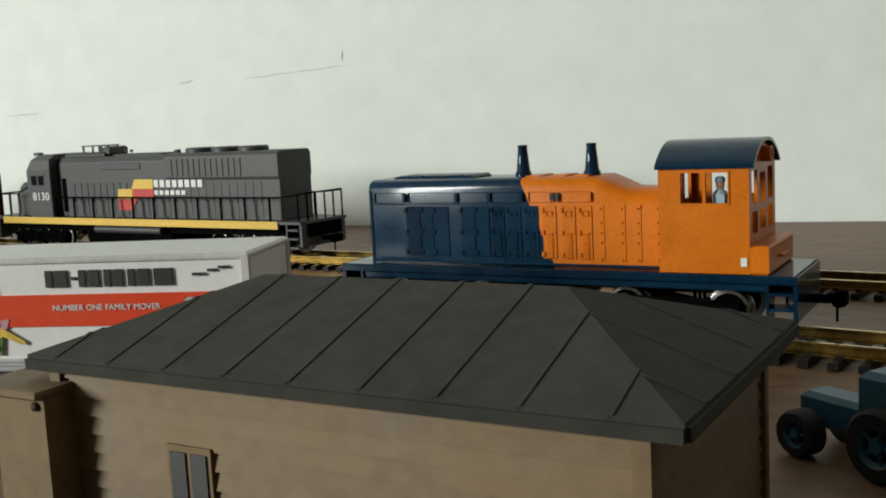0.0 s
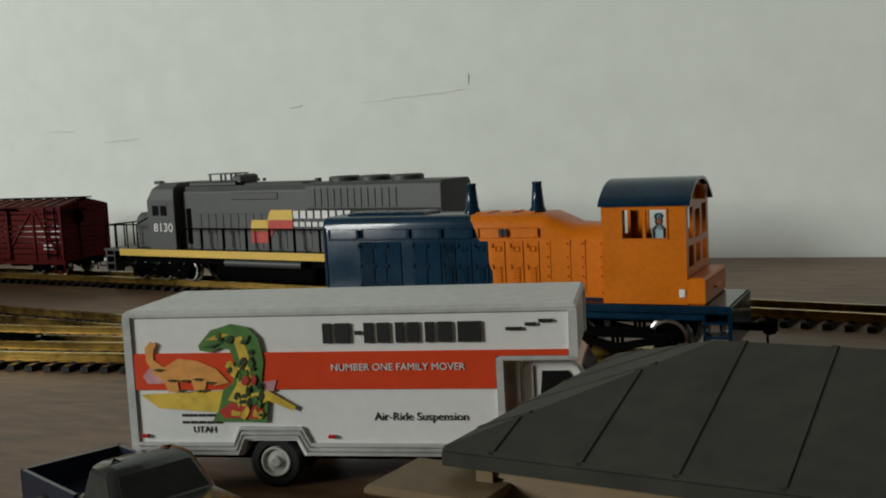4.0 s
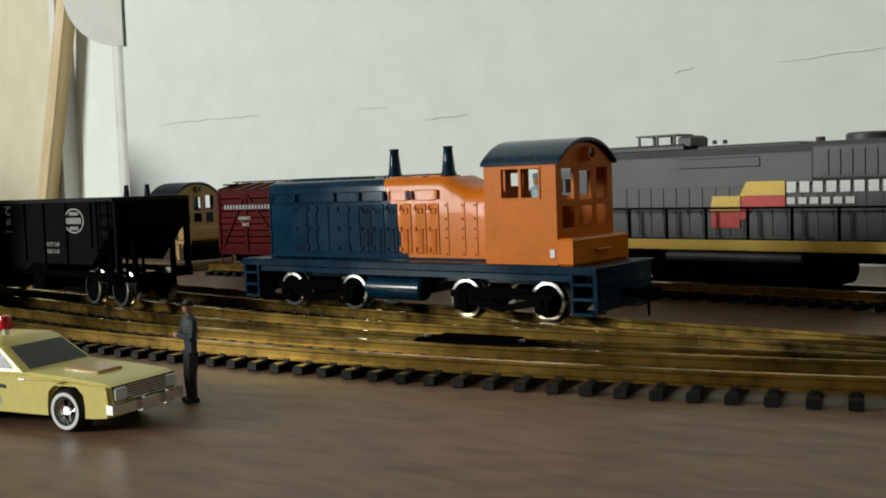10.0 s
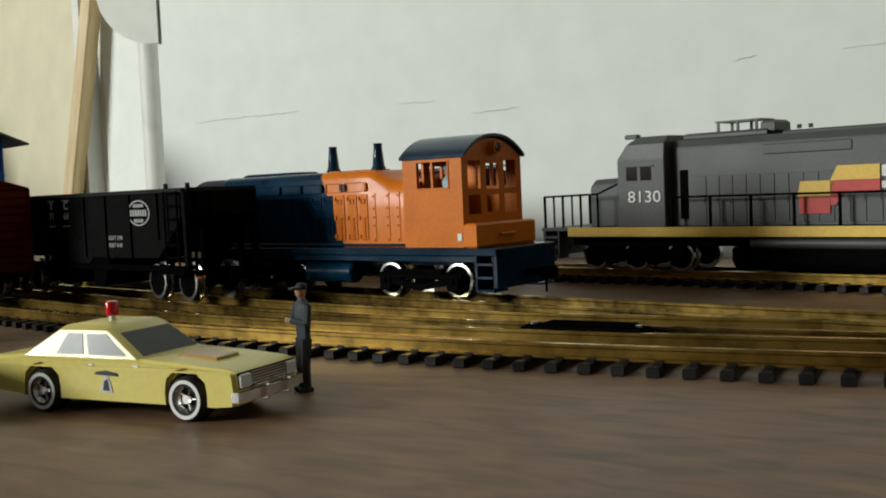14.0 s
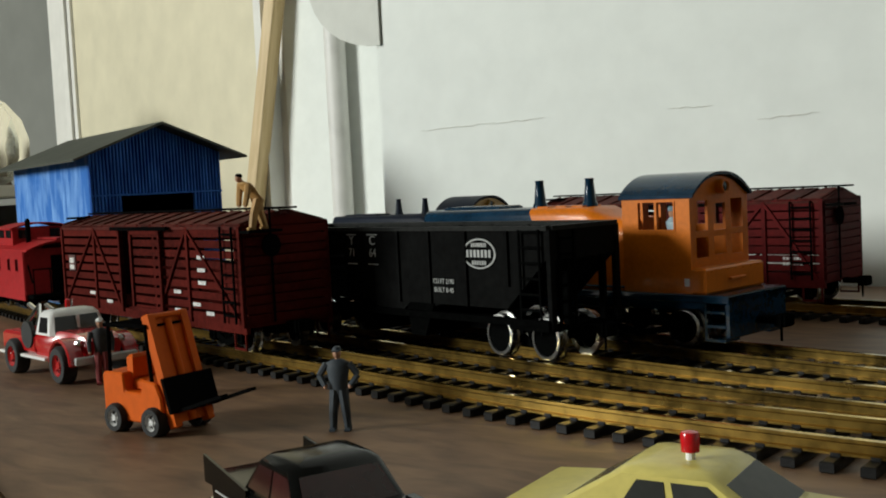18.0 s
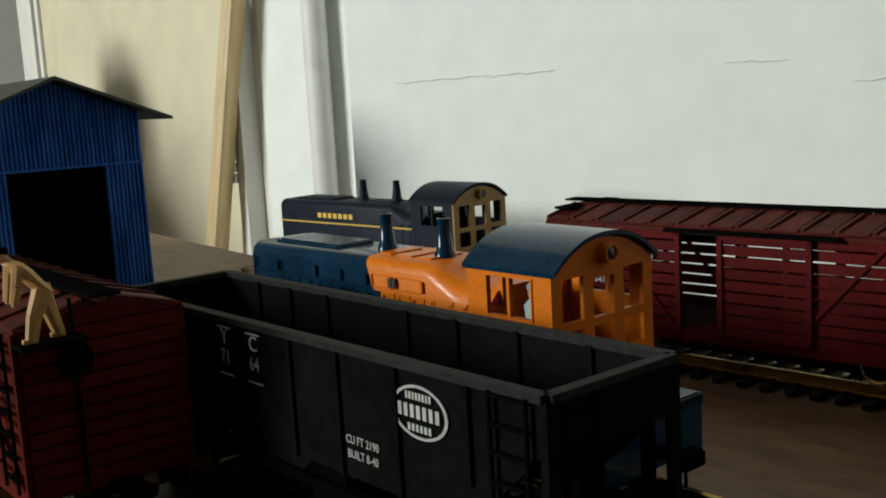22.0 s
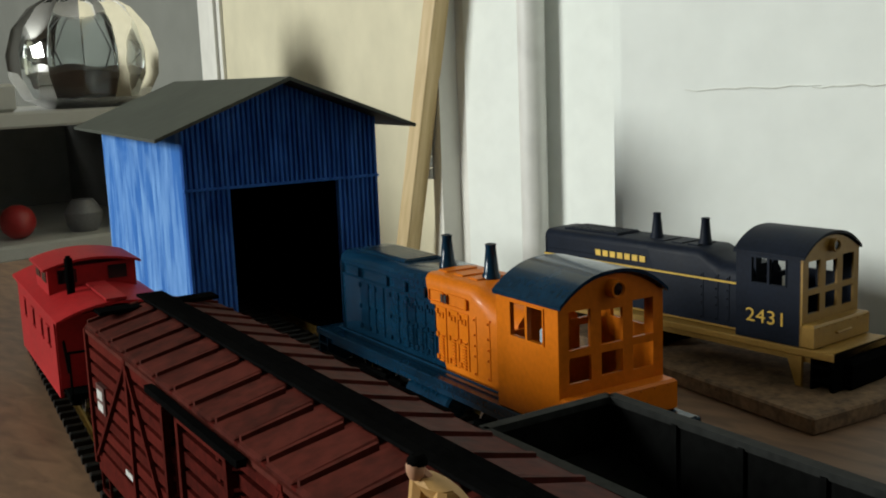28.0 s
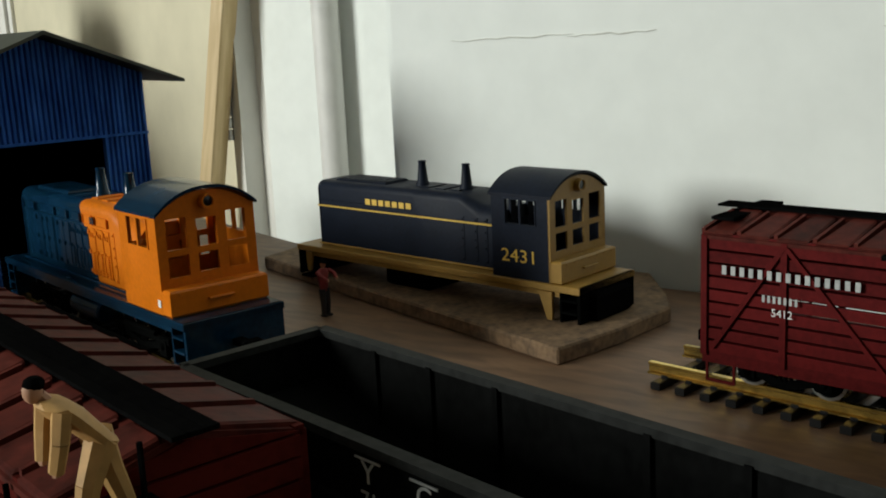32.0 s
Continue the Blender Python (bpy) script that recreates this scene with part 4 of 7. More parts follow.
    mb.lathe([(0.0003, XB + 0.0018), (0.0015, XB + 0.0018), (0.0015, XB + 0.0021), (0.0003, XB + 0.0022)], (0, 0, 0.0522), "x", 12)
    part("lamp_lens", mb, M["darkglass"], lamp)
    # pilots with steps
    for d, x in ((-1, X0), (1, X1)):
        mb = MB()
        xa, xb_ = sorted((x, x - d * 0.0012))
        mb.box(xa, xb_, -0.0155, 0.0155, 0.0095, zd, 0.0003)
        pm = M["black"] if not live else deck_mat
        pilot = part("pilot", mb, pm, loco)
        for s in (-1, 1):
            ya, yb = sorted((s * 0.0085, s * 0.0158))
            for z in (0.0085, 0.0125, 0.0165):
                xc, xd_ = sorted((x - d * 0.0012, x - d * 0.0075))
                mb = MB()
                mb.box(xc, xd_, ya, yb, z, z + 0.0007)
                part("step", mb, pm, pilot)
            xc, xd_ = sorted((x - d * 0.0072, x - d * 0.0079))
            mb = MB()
            mb.box(xc, xd_, ya, yb, 0.0085, zd - 0.0022)
            part("step_riser", mb, pm, pilot)
        coupler(loco, x, d) if live else None
    if live:
        mb = MB()
        mb.lathe([(0.0002, -0.0024), (0.0030, -0.0021), (0.0036, -0.0014), (0.0036, 0.0196), (0.0030, 0.0203), (0.0002, 0.0206)], (0, -0.0112, 0.0132), "x", 14)
        mb.box(-0.0020, 0.0200, -0.0100, 0.0100, 0.0115, zd - 0.004, 0.0006)
        part("fuel_tank", mb, deck_mat, loco, smooth=True)
        bogie(loco, -0.0245, (-0.0142, 0.0142), 0.0056, M["black"], True)
        bogie(loco, 0.0492, (-0.0142, 0.0142), 0.0056, M["black"], True)
        mb = MB()
        mb.blob((0, 0, 0.0105), 0.0012, 0.0012, 0.0015)
        mb.mi = 1
        mb.rings([[(0.0014 * c * k, 0.0012 * s * k, z) for c, s in [(math.cos(t * math.pi / 4), math.sin(t * math.pi / 4)) for t in range(8)]] for k, z in ((1.1, 0.0), (1.3, 0.005), (1.6, 0.008), (0.6, 0.0095))])
        mb.box(-0.0004, 0.0016, -0.0022, -0.0012, 0.002, 0.008)
        mb.mi = 2
        mb.lathe([(0.0013, 0.0112), (0.0014, 0.0120), (0.0009, 0.0126)], seg=8)
        part("driver_figurine", mb, [M["skin"], mat("pale_blue_paint", (0.30, 0.42, 0.48), 0.6), mat("light_blue_cap", (0.16, 0.26, 0.32), 0.6)], loco, "small pale-blue painted driver figurine", at=pose(0.0620, -0.0118, 0.0345), smooth=True)
    return loco


ORANGE = switcher(pose(0.10, 0.2155, 0), M["blue"], M["orange"], M["orange"], None, M["blue"], M["blue"], M["blue"], "glossy navy blue and orange model switcher on the curving track", True)
bars("number_mark", 0.0128, 0.0160, 0.0408, 0.0430, -0.0106, 2, M["ink"], ORANGE)
bars("number_mark", 0.0680, 0.0696, 0.0240, 0.0262, -0.0157, 1, M["paint"], ORANGE, weight=1)

SF_POSE = pose(-0.5357, 0.4565, -0.0040, 0, 0, -6.0) @ Matrix.Scale(0.96, 4)
SANTA = switcher(SF_POSE, M["sfblue"], M["sfblue"], M["sfblue"], M["yellow"], M["sfblue"], M["yellow"], M["sfblue"], "navy and ochre model switcher shell resting on chipboard", False)
mb = MB()
mb.box(-0.0496, 0.0464, -0.0104, -0.0096, 0.0372, 0.0378)
part("stripe", mb, M["letter"], SANTA, "thin yellow stripe")
bars("lettering_bar", -0.0215, 0.0040, 0.0398, 0.0420, -0.0101, 7, M["letter"], SANTA, "small gold lettering")
text_part("road_number", "2431", 0.0062, M["letter"], SANTA, pose(0.0580, -0.0157, 0.0275) @ FRONT, stretch=1.25)
for x0, x1, z in ((-0.012, 0.010, 0.0096), (-0.0610, -0.0500, 0.0096), (0.0745, 0.0850, 0.0096)):
    mb = MB()
    mb.box(x0, x1, -0.0100, 0.0100, z, 0.0190, 0.0012)
    part("truck_block", mb, M["dull"], SANTA, "black undercarriage block")
for s in (-1, 1):
    mb = MB()
    mb.prism_y([(0.0660, 0.0192), (0.0715, 0.0192), (0.0715, 0.0098), (0.0695, 0.0098)], s * 0.0158 - 0.0005, s * 0.0158 + 0.0005)
    part("step_bracket", mb, M["yellow"], SANTA)
    mb = MB()
    mb.prism_y([(-0.0520, 0.0192), (-0.0480, 0.0192), (-0.0495, 0.0115), (-0.0515, 0.0115)], s * 0.0158 - 0.0005, s * 0.0158 + 0.0005)
    part("step_bracket", mb, M["yellow"], SANTA)
mb = MB()
mb.prism_z([(-0.632, 0.505), (-0.628, 0.462), (-0.545, 0.437), (-0.453, 0.4100), (-0.447, 0.436), (-0.444, 0.466), (-0.452, 0.480), (-0.470, 0.505)], 0.0, 0.0052)
solid("chipboard_slab", mb, M["chip"], "rough-edged slab of brown chipboard on the layout", "board", bevel=0.0006)


# ---------- road diesel ----------


def road_diesel(m):
    loco = thing("road_locomotive", m, "dark grey six-axle model diesel with a yellow sill stripe", "locomotive")
    zd, W = 0.0222, 0.0160
    mb = MB()
    mb.box(-0.1115, 0.1170, -W, W, zd - 0.0012, zd)
    part("walkway", mb, M["grey"], loco)
    mb = MB()
    for s in (-1, 1):
        mb.box(-0.0985, 0.1040, s * W - 0.0005, s * W + 0.0005, zd - 0.0034, zd + 0.0001)
    part("sill_stripe", mb, M["letter"], loco, "yellow sill stripe")
    mb = MB()
    mb.box(-0.1000, 0.1180, -0.0110, 0.0110, 0.0150, zd - 0.0012)
    part("frame", mb, M["dull"], loco)
    # nose and cab
    mb = MB()
    mb.rings([[(x, y, z) for y, z in ((-0.0085, zd), (-0.0085, zt - 0.002), (-0.0065, zt), (0.0065, zt), (0.0085, zt - 0.002), (0.0085, zd))] for x, zt in ((-0.0930, 0.0392), (-0.0915, 0.0408), (-0.0740, 0.0414))])
    part("nose", mb, M["grey"], loco, bevel=0.0004)
    cab = MB()
    cab.rings([[(x0, y, z0), (x0, -y, z0), (x1, -y, z0), (x1, y, z0)] for x0, x1, y, z0 in ((-0.0755, -0.0555, 0.0155, zd), (-0.0755, -0.0555, 0.0155, 0.0478), (-0.0715, -0.0555, 0.0150, 0.0535), (-0.0690, -0.0560, 0.0110, 0.0562))])
    cabo = part("cab", cab, M["grey"], loco, bevel=0.0003)
    for s in (-1, 1):
        mb = MB()
        for a, b in ((-0.0715, -0.0670), (-0.0655, -0.0610)):
            mb.box(a, b, s * 0.0155 - 0.0002, s * 0.0155 + 0.0002, 0.0398, 0.0448)
        part("side_window", mb, M["darkglass"], cabo)
        mb = MB()
        mb.box(-0.0725, -0.0600, s * 0.0157 - 0.0004, s * 0.0157 + 0.0004, 0.0450, 0.0455)
        part("window_shade", mb, M["grey"], cabo)
    mb = MB()
    for a, b in ((-0.0115, -0.0030), (0.0030, 0.0115)):
        mb.box(-0.0759, -0.0750, a, b, 0.0425, 0.0470)
    part("windscreen", mb, M["darkglass"], cabo)
    mb = MB()
    mb.box(-0.0745, -0.0700, -0.0105, -0.0075, 0.0558, 0.0570)
    mb.tube((-0.0755, -0.009, 0.0565), (-0.0700, -0.009, 0.0565), 0.0009)
    part("horn", mb, M["grey"], loco)
    # long hood
    hood = MB()
    prof = [(-0.0105, zd), (-0.0105, 0.0510), (-0.0085, 0.0540), (0.0085, 0.0540), (0.0105, 0.0510), (0.0105, zd)]
    hood.prism_x(prof, -0.0555, 0.0280)
    part("long_hood", hood, M["grey"], loco, bevel=0.0004)
    mb = MB()
    mb.prism_x([(-0.0106, zd), (-0.0106, 0.0415), (-0.0112, 0.0425), (-0.0112, 0.0528), (-0.0098, 0.0545), (0.0098, 0.0545), (0.0112, 0.0528), (0.0112, 0.0425), (0.0106, 0.0415), (0.0106, zd)], 0.0280, 0.1020)
    part("radiator_section", mb, M["grey"], loco, bevel=0.0003)
    gr = MB()
    for k in range(13):
        gr.box(0.0304 + k * 0.0038, 0.0334 + k * 0.0038, -0.0116, 0.0116, 0.0434, 0.0517)
    part("radiator_grille", gr, M["grey"], loco)
    for x in (0.0420, 0.0595, 0.0770):
        mb = MB()
        mb.lathe([(0.0072, 0.0540), (0.0072, 0.0563), (0.0064, 0.0569), (0.0010, 0.0566)], (x, 0, 0), seg=18)
        part("radiator_fan", mb, M["grey"], loco, smooth=True)
    mb = MB()
    mb.box(-0.0520, -0.0200, -0.0075, 0.0075, 0.0535, 0.0562, 0.0008)
    mb.box(-0.0230, -0.0180, -0.0060, 0.0060, 0.0545, 0.0592, 0.0010)
    part("blower_housing", mb, M["grey"], loco)
    mb = MB()
    mb.box(-0.0405, -0.0235, -0.0055, 0.0055, 0.0594, 0.0600)
    for x in (-0.0395, -0.0320, -0.0250):
        for y in (-0.0050, 0.0050):
            mb.box(x - 0.0004, x + 0.0004, y - 0.0004, y + 0.0004, 0.0545, 0.0596)
    part("antenna_stand", mb, M["grey"], loco)
    mb = MB()
    mb.box(-0.0150, 0.0220, -0.0065, 0.0065, 0.0535, 0.0550, 0.0006)
    mb.tube((0.0260, 0, 0.053), (0.0260, 0, 0.0562), 0.0016)
    part("exhaust_silencer", mb, M["grey"], loco)
    mb = MB()
    for x in (-0.012, -0.008):
        mb.tube((x, 0.0, 0.0556), (x, 0, 0.057), 0.0008)
    mb.box(-0.0200, 0.0100, -0.0109, -0.0098, 0.0470, 0.0505, 0.0003), mb.box(-0.0200, 0.0100, 0.0098, 0.0109, 0.0470, 0.0505, 0.0003)
    part("dynamic_brake_blister", mb, M["grey"], loco)
    pm = MB()
    pm.box(-0.0022, 0.0022, -0.0003, 0.0002, 0, 0.0170, 0.0001), pm.box(0.0012, 0.0017, -0.0006, 0, 0.007, 0.009)
    pmesh = pm.mesh("hood_door", M["grey"])
    for s in (-1, 1):
        for k in range(27):
            part("hood_door", pmesh, None, loco, at=pose(-0.0440 + k * 0.0051, s * 0.0105, zd + 0.0012, 0, 0, 0 if s < 0 else 180))
        mb = MB()
        mb.box(-0.0520, -0.0490, s * 0.0106 - 0.0003, s * 0.0106 + 0.0003, 0.0250, 0.0430)
        part("door_recess", mb, M["dull"], loco)
    # logo and lettering in plain shapes on both sides
    for s in (-1, 1):
        y = s * 0.0110
        o = 0.0115
        mb = MB()
        for q in ([(-0.0085, 0.0372), (0.0074, 0.0372), (0.0074, 0.0420), (-0.0060, 0.0420)], [(-0.0195, 0.0320), (-0.0085, 0.0320), (-0.0070, 0.0372), (-0.0185, 0.0372)]):
            mb.prism_y([(a + o, b) for a, b in q], y - 0.0003, y + 0.0003)
        part("logo_yellow", mb, M["letter"], loco)
        mb = MB()
        for q in ([(-0.0085, 0.0290), (-0.0068, 0.0290), (-0.0040, 0.0330), (0.0074, 0.0330), (0.0074, 0.0371), (-0.0085, 0.0371)], [(-0.0190, 0.0262), (-0.0086, 0.0262), (-0.0086, 0.0319), (-0.0190, 0.0319)]):
            mb.prism_y([(a + o, b) for a, b in q], y - 0.0003, y + 0.0003)
        part("logo_red", mb, M["logored"], loco)
        bars("lettering_bar", 0.0195, 0.0545, 0.0380, 0.0416, s * 0.0112, 8, M["paint"], loco, "white lettering")
        bars("lettering_bar", 0.0195, 0.0425, 0.0342, 0.0364, s * 0.0112, 6, M["paint"], loco, "white lettering")
    text_part("road_number", "8130", 0.0062, M["paint"], loco, pose(-0.0640, -0.0158, 0.0316) @ FRONT, stretch=1.15)
    # railings
    for s in (-1, 1):
        y = s * 0.0152
        xs_ = [-0.0530 + k * 0.0152 for k in range(11)]
        for x in xs_:
            mb = MB()
            mb.box(x - 0.0004, x + 0.0004, y - 0.0004, y + 0.0004, zd - 0.002, zd + 0.0110)
            part("stanchion", mb, M["dull"], loco)
        mb = MB()
        mb.tube((xs_[0], y, zd + 0.0110), (xs_[-1] + 0.004, y, zd + 0.0110), 0.0004, seg=6)
        mb.tube((xs_[-1] + 0.004, y, zd + 0.0110), (0.1150, y, zd + 0.0120), 0.0004, seg=6)
        part("handrail", mb, M["dull"], loco)
        mb = MB()
        mb.tube((-0.0760, y, zd + 0.0165), (-0.0850, y, zd + 0.0130), 0.0004, seg=6)
        mb.tube((-0.0850, y, zd + 0.0130), (-0.1100, y, zd + 0.0125), 0.0004, seg=6)
        for x in (-0.0850, -0.0930, -0.1015, -0.1100):
            mb.tube((x, y, zd), (x, y, zd + 0.0127), 0.0004, seg=6)
        part("nose_railing", mb, M["dull"], loco)
    for x in (-0.1105, 0.1155):
        mb = MB()
        for k in range(6):
            y = -0.0150 + k * 0.006
            mb.tube((x, y, zd), (x, y, zd + 0.0125), 0.0004, seg=6)
        mb.tube((x, -0.0150, zd + 0.0125), (x, 0.0150, zd + 0.0125), 0.0004, seg=6)
        part("end_railing", mb, M["dull"], loco)
        d = 1 if x > 0 else -1
        mb = MB()
        xa, xb_ = sorted((x, x + d * 0.0012))
        mb.box(xa, xb_, -0.0150, 0.0150, 0.0105, zd, 0.0003)
        pilot = part("pilot", mb, M["grey"], loco)
        for s in (-1, 1):
            ya, yb = sorted((s * 0.0100, s * 0.0158))
            xc, xd_ = sorted((x - d * 0.0005, x - d * 0.0070))
            for z in (0.0100, 0.0140, 0.0180):
                mb = MB()
                mb.box(xc, xd_, ya, yb, z, z + 0.0008)
                part("step", mb, M["grey"], pilot)
            xc, xd_ = sorted((x - d * 0.0065, x - d * 0.0072))
            mb = MB()
            mb.box(xc, xd_, ya, yb, 0.0100, zd - 0.0012)
            part("step_riser", mb, M["grey"], pilot)
        coupler(loco, x, d)
    mb = MB()
    mb.prism_x([(-0.0140, 0.0150), (-0.0140, 0.0095), (-0.0110, 0.0066), (0.0110, 0.0066), (0.0140, 0.0095), (0.0140, 0.0150)], -0.0310, 0.0330)
    part("fuel_tank", mb, M["black"], loco, bevel=0.0008)
    for y in (-0.0138, 0.0138):
        mb = MB()
        mb.tube((-0.0230, y, 0.0164), (0.0260, y, 0.0164), 0.0019, seg=12)
        part("air_tank", mb, M["grey"], loco, smooth=True)
    for x in (-0.0715, 0.0800):
        bogie(loco, x, (-0.0185, 0.0, 0.0185), 0.0056, M["black"], True)
    return loco


road_diesel(pose(-0.1235, 0.3680, 0, 0, 0, -12.3) @ Matrix.Diagonal((1.03, 1.03, 1.0, 1)))

# ---------- freight cars ----------


def stock_car(m, body, roof, label, L=0.142, door_open=True, mark=True, w=0.0172):
    car = thing("stock_car", m, label, "freight car")
    h, z0, ze, zp = L / 2, 0.0150, 0.0442, 0.0480
    mb = MB()
    mb.box(-h, h, -w + 0.001, w - 0.001, z0 - 0.0012, z0 + 0.0006)
    part("floor_pan", mb, body, car)
    mb = MB()
    mb.box(-h + 0.004, h - 0.004, -0.0030, 0.0030, z0 - 0.0045, z0 - 0.0012)
    for x in (-0.02, 0.008):
        mb.box(x, x + 0.014, -0.008, 0.004, z0 - 0.0055, z0 - 0.0012, 0.0006)
    part("underframe", mb, M["dull"], car)
    # slats
    n = 9
    pitch = (ze - z0) / n
    da, db = -0.0175, 0.0140
    for s in (-1, 1):
        y = s * w
        for k in range(n):
            za = z0 + k * pitch
            for a, b in ((-h, da), (db, h)):
                mb = MB()
                mb.box(a, b, y - 0.0005, y + 0.0005, za, za + pitch * ((0.80 if mark else 0.70) if k < n - 1 else 1.0))
                part("slat", mb, body, car)
            mb = MB()
            a, b = (da + 0.0125, db + 0.0085) if door_open and s < 0 else (da, db)
            mb.box(a, b, y + s * 0.0010 - 0.0005, y + s * 0.0010 + 0.0005, za, za + pitch * ((0.80 if mark else 0.70) if k < n - 1 else 1.0))
            part("door_slat", mb, body, car)
        a, b = (da + 0.0125, db + 0.0085) if door_open and s < 0 else (da, db)
        for x0, x1, z1_, z2_ in ((a, a + 0.0016, z0, ze), (b - 0.0016, b, z0, ze), (a, b, z0, z0 + 0.0016), (a, b, ze - 0.0024, ze - 0.0006)):
            mb = MB()
            mb.box(x0, x1, y + s * 0.0018 - 0.0005, y + s * 0.0018 + 0.0005, z1_, z2_)
            part("door_rail", mb, body, car)
        mb = MB()
        mb.box(da - 0.004, db + 0.016, y + s * 0.0022 - 0.0008, y + s * 0.0022 + 0.0008, ze - 0.0010, ze + 0.0002)
        part("door_track", mb, M["dull"], car)
        for x in (-h + 0.0008, -0.0445, da - 0.0008, db + 0.0008, 0.0425, h - 0.0008):
            mb = MB()
            mb.box(x - 0.0008, x + 0.0008, y + s * 0.0006 - 0.0006, y + s * 0.0006 + 0.0006, z0 - 0.0010, ze)
            part("post", mb, body, car)
        for x0, x1 in ((-0.0445, -h + 0.003), (-0.0440, da - 0.002), (0.0420, db + 0.003), (0.0430, h - 0.003)):
            mb = MB()
            mb.rings([[(x - 0.0007, y + s * 0.0003, z), (x + 0.0007, y + s * 0.0003, z), (x + 0.0007, y + s * 0.0013, z), (x - 0.0007, y + s * 0.0013, z)] for x, z in ((x0, ze - 0.001), (x1, z0 + 0.001))])
            part("brace", mb, body, car)
        mb = MB()
        mb.box(-h, h, y - 0.0006, y + 0.0009, ze - 0.0012, ze + 0.0006)
        part("eave_board", mb, body, car)
        mb = MB()
        mb.box(-h, h, y - 0.0004, y + 0.0010, z0 - 0.0030, z0 + 0.0002)
        part("side_sill", mb, body, car)
        # ladder near the right end
        for xl in ((h - 0.0125, h - 0.0045) if s < 0 else (-h + 0.0045, -h + 0.0125),):
            stile = []
            for x in xl:
                mb = MB()
                mb.box(x - 0.0003, x + 0.0003, y + s * 0.0016 - 0.0003, y + s * 0.0016 + 0.0003, z0, ze)
                stile.append(part("ladder_stile", mb, M["black"], car))
            for k in range(7):
                mb = MB()
                mb.box(xl[0] + 0.0003, xl[1] - 0.0003, y + s * 0.0016 - 0.0003, y + s * 0.0016 + 0.0003, z0 + 0.002 + k * 0.0041, z0 + 0.0027 + k * 0.0041)
                part("rung", mb, M["black"], stile[0])
        for x in (-h + 0.001, h - 0.001 - 0.008):
            mb = MB()
            mb.box(x, x + 0.0006, y - 0.0003, y + 0.0003, z0 - 0.0075, z0 - 0.001), mb.box(x + 0.0074, x + 0.008, y - 0.0003, y + 0.0003, z0 - 0.0075, z0 - 0.001), mb.box(x, x + 0.008, y - 0.0003, y + 0.0003, z0 - 0.0080, z0 - 0.0073)
            part("stirrup_step", mb, body, car)
    for s in (-1, 1):
        for k in range(10):
            za = z0 + k * (ze - z0) / 10
            mb = MB()
            mb.box(s * h - 0.0005, s * h + 0.0005, -w, w, za, za + (ze - z0) / 10 * 0.84)
            part("end_board", mb, body, car)
        mb = MB()
        mb.prism_x([(-w, ze), (w, ze), (0, zp - 0.0006)], s * h - 0.0003, s * h + 0.0003)
        part("end_gable", mb, body, car)
        mb = MB()
        mb.box(s * (h - 0.0012) - 0.0003, s * (h - 0.0012) + 0.0003, -w + 0.001, w - 0.001, z0, ze)
        part("end_lining", mb, body, car)
        mb = MB()
        mb.tube((s * (h + 0.0012), -0.006, z0), (s * (h + 0.0012), -0.006, ze + 0.005), 0.0004, seg=6), mb.lathe([(0.0034, 0), (0.0034, 0.0006)], (s * (h + 0.0012), -0.006, ze - 0.006), "x", 14)
        part("brake_wheel", mb, M["dull"], car) if s > 0 else None
        coupler(car, s * h, s)
        bogie(car, s * (h - 0.0200), (-0.0098, 0.0098), 0.0047, M["black"])
    # roof sheets with raised seams
    mb = MB()
    mb.box(h + 0.0006, h + 0.0075, -0.0170, -0.0050, 0.0422, 0.0430)
    part("brake_step", mb, M["dull"], car)
    np_ = 14
    dx = 2 * h / np_
    slope = (zp - ze) / (w - 0.0005)
    on = lambda y, up: zp - slope * (y - 0.0015) + up  # noqa: E731
    for s in (-1, 1):
        mb = MB()
        mb.rings([[(x, s * 0.0015, zp), (x, s * (w + 0.0010), on(w + 0.0010, 0)), (x, s * (w + 0.0010), on(w + 0.0010, -0.0008)), (x, s * 0.0015, zp - 0.0008)] for x in (-h, h)])
        part("roof_sheet", mb, roof, car)
        for k in range(np_):
            xa = -h + k * dx
            mb = MB()
            rings = []
            for u, inset in ((0.0, 0.0), (0.0006, 0.0), (0.0009, 0.0005)):
                q = []
                for y, x0, x1 in ((0.0030, xa + 0.0030, xa + dx - 0.0004), (w + 0.0006, xa + 0.0006, xa + dx - 0.0012)):
                    q.append((y, x0 + inset, x1 - inset))
                (ya, p0, p1), (yb, p2, p3) = q
                rings.append([(p0, s * ya, on(ya, u)), (p1, s * ya, on(ya, u)), (p3, s * (yb - inset), on(yb, u)), (p2, s * (yb - inset), on(yb, u))])
            mb.rings(rings)
            part("roof_panel", mb, roof, car)
            mb = MB()
            mb.rings([[(xa + 0.0010 + t, s * 0.0040, on(0.0040, z)), (xa + 0.0018 + t, s * 0.0040, on(0.0040, z)), (xa + 0.0006 + t, s * w, on(w, z)), (xa - 0.0004 + t, s * w, on(w, z))] for t, z in ((0, 0.0), (0, 0.0013))])
            part("roof_seam", mb, roof, car)
    for y in (-0.0021, 0.0, 0.0021):
        mb = MB()
        mb.box(-h - 0.0035, h + 0.0035, y - 0.0010, y + 0.0010, zp + 0.0008, zp + 0.0014)
        part("running_board", mb, M["dull"], car)
    mb = MB()
    mb.box(-h + 0.0005, -h + 0.0065, -0.0140, 0.0140, zp - 0.0006, zp + 0.0002)
    part("lateral_board", mb, M["dull"], car)
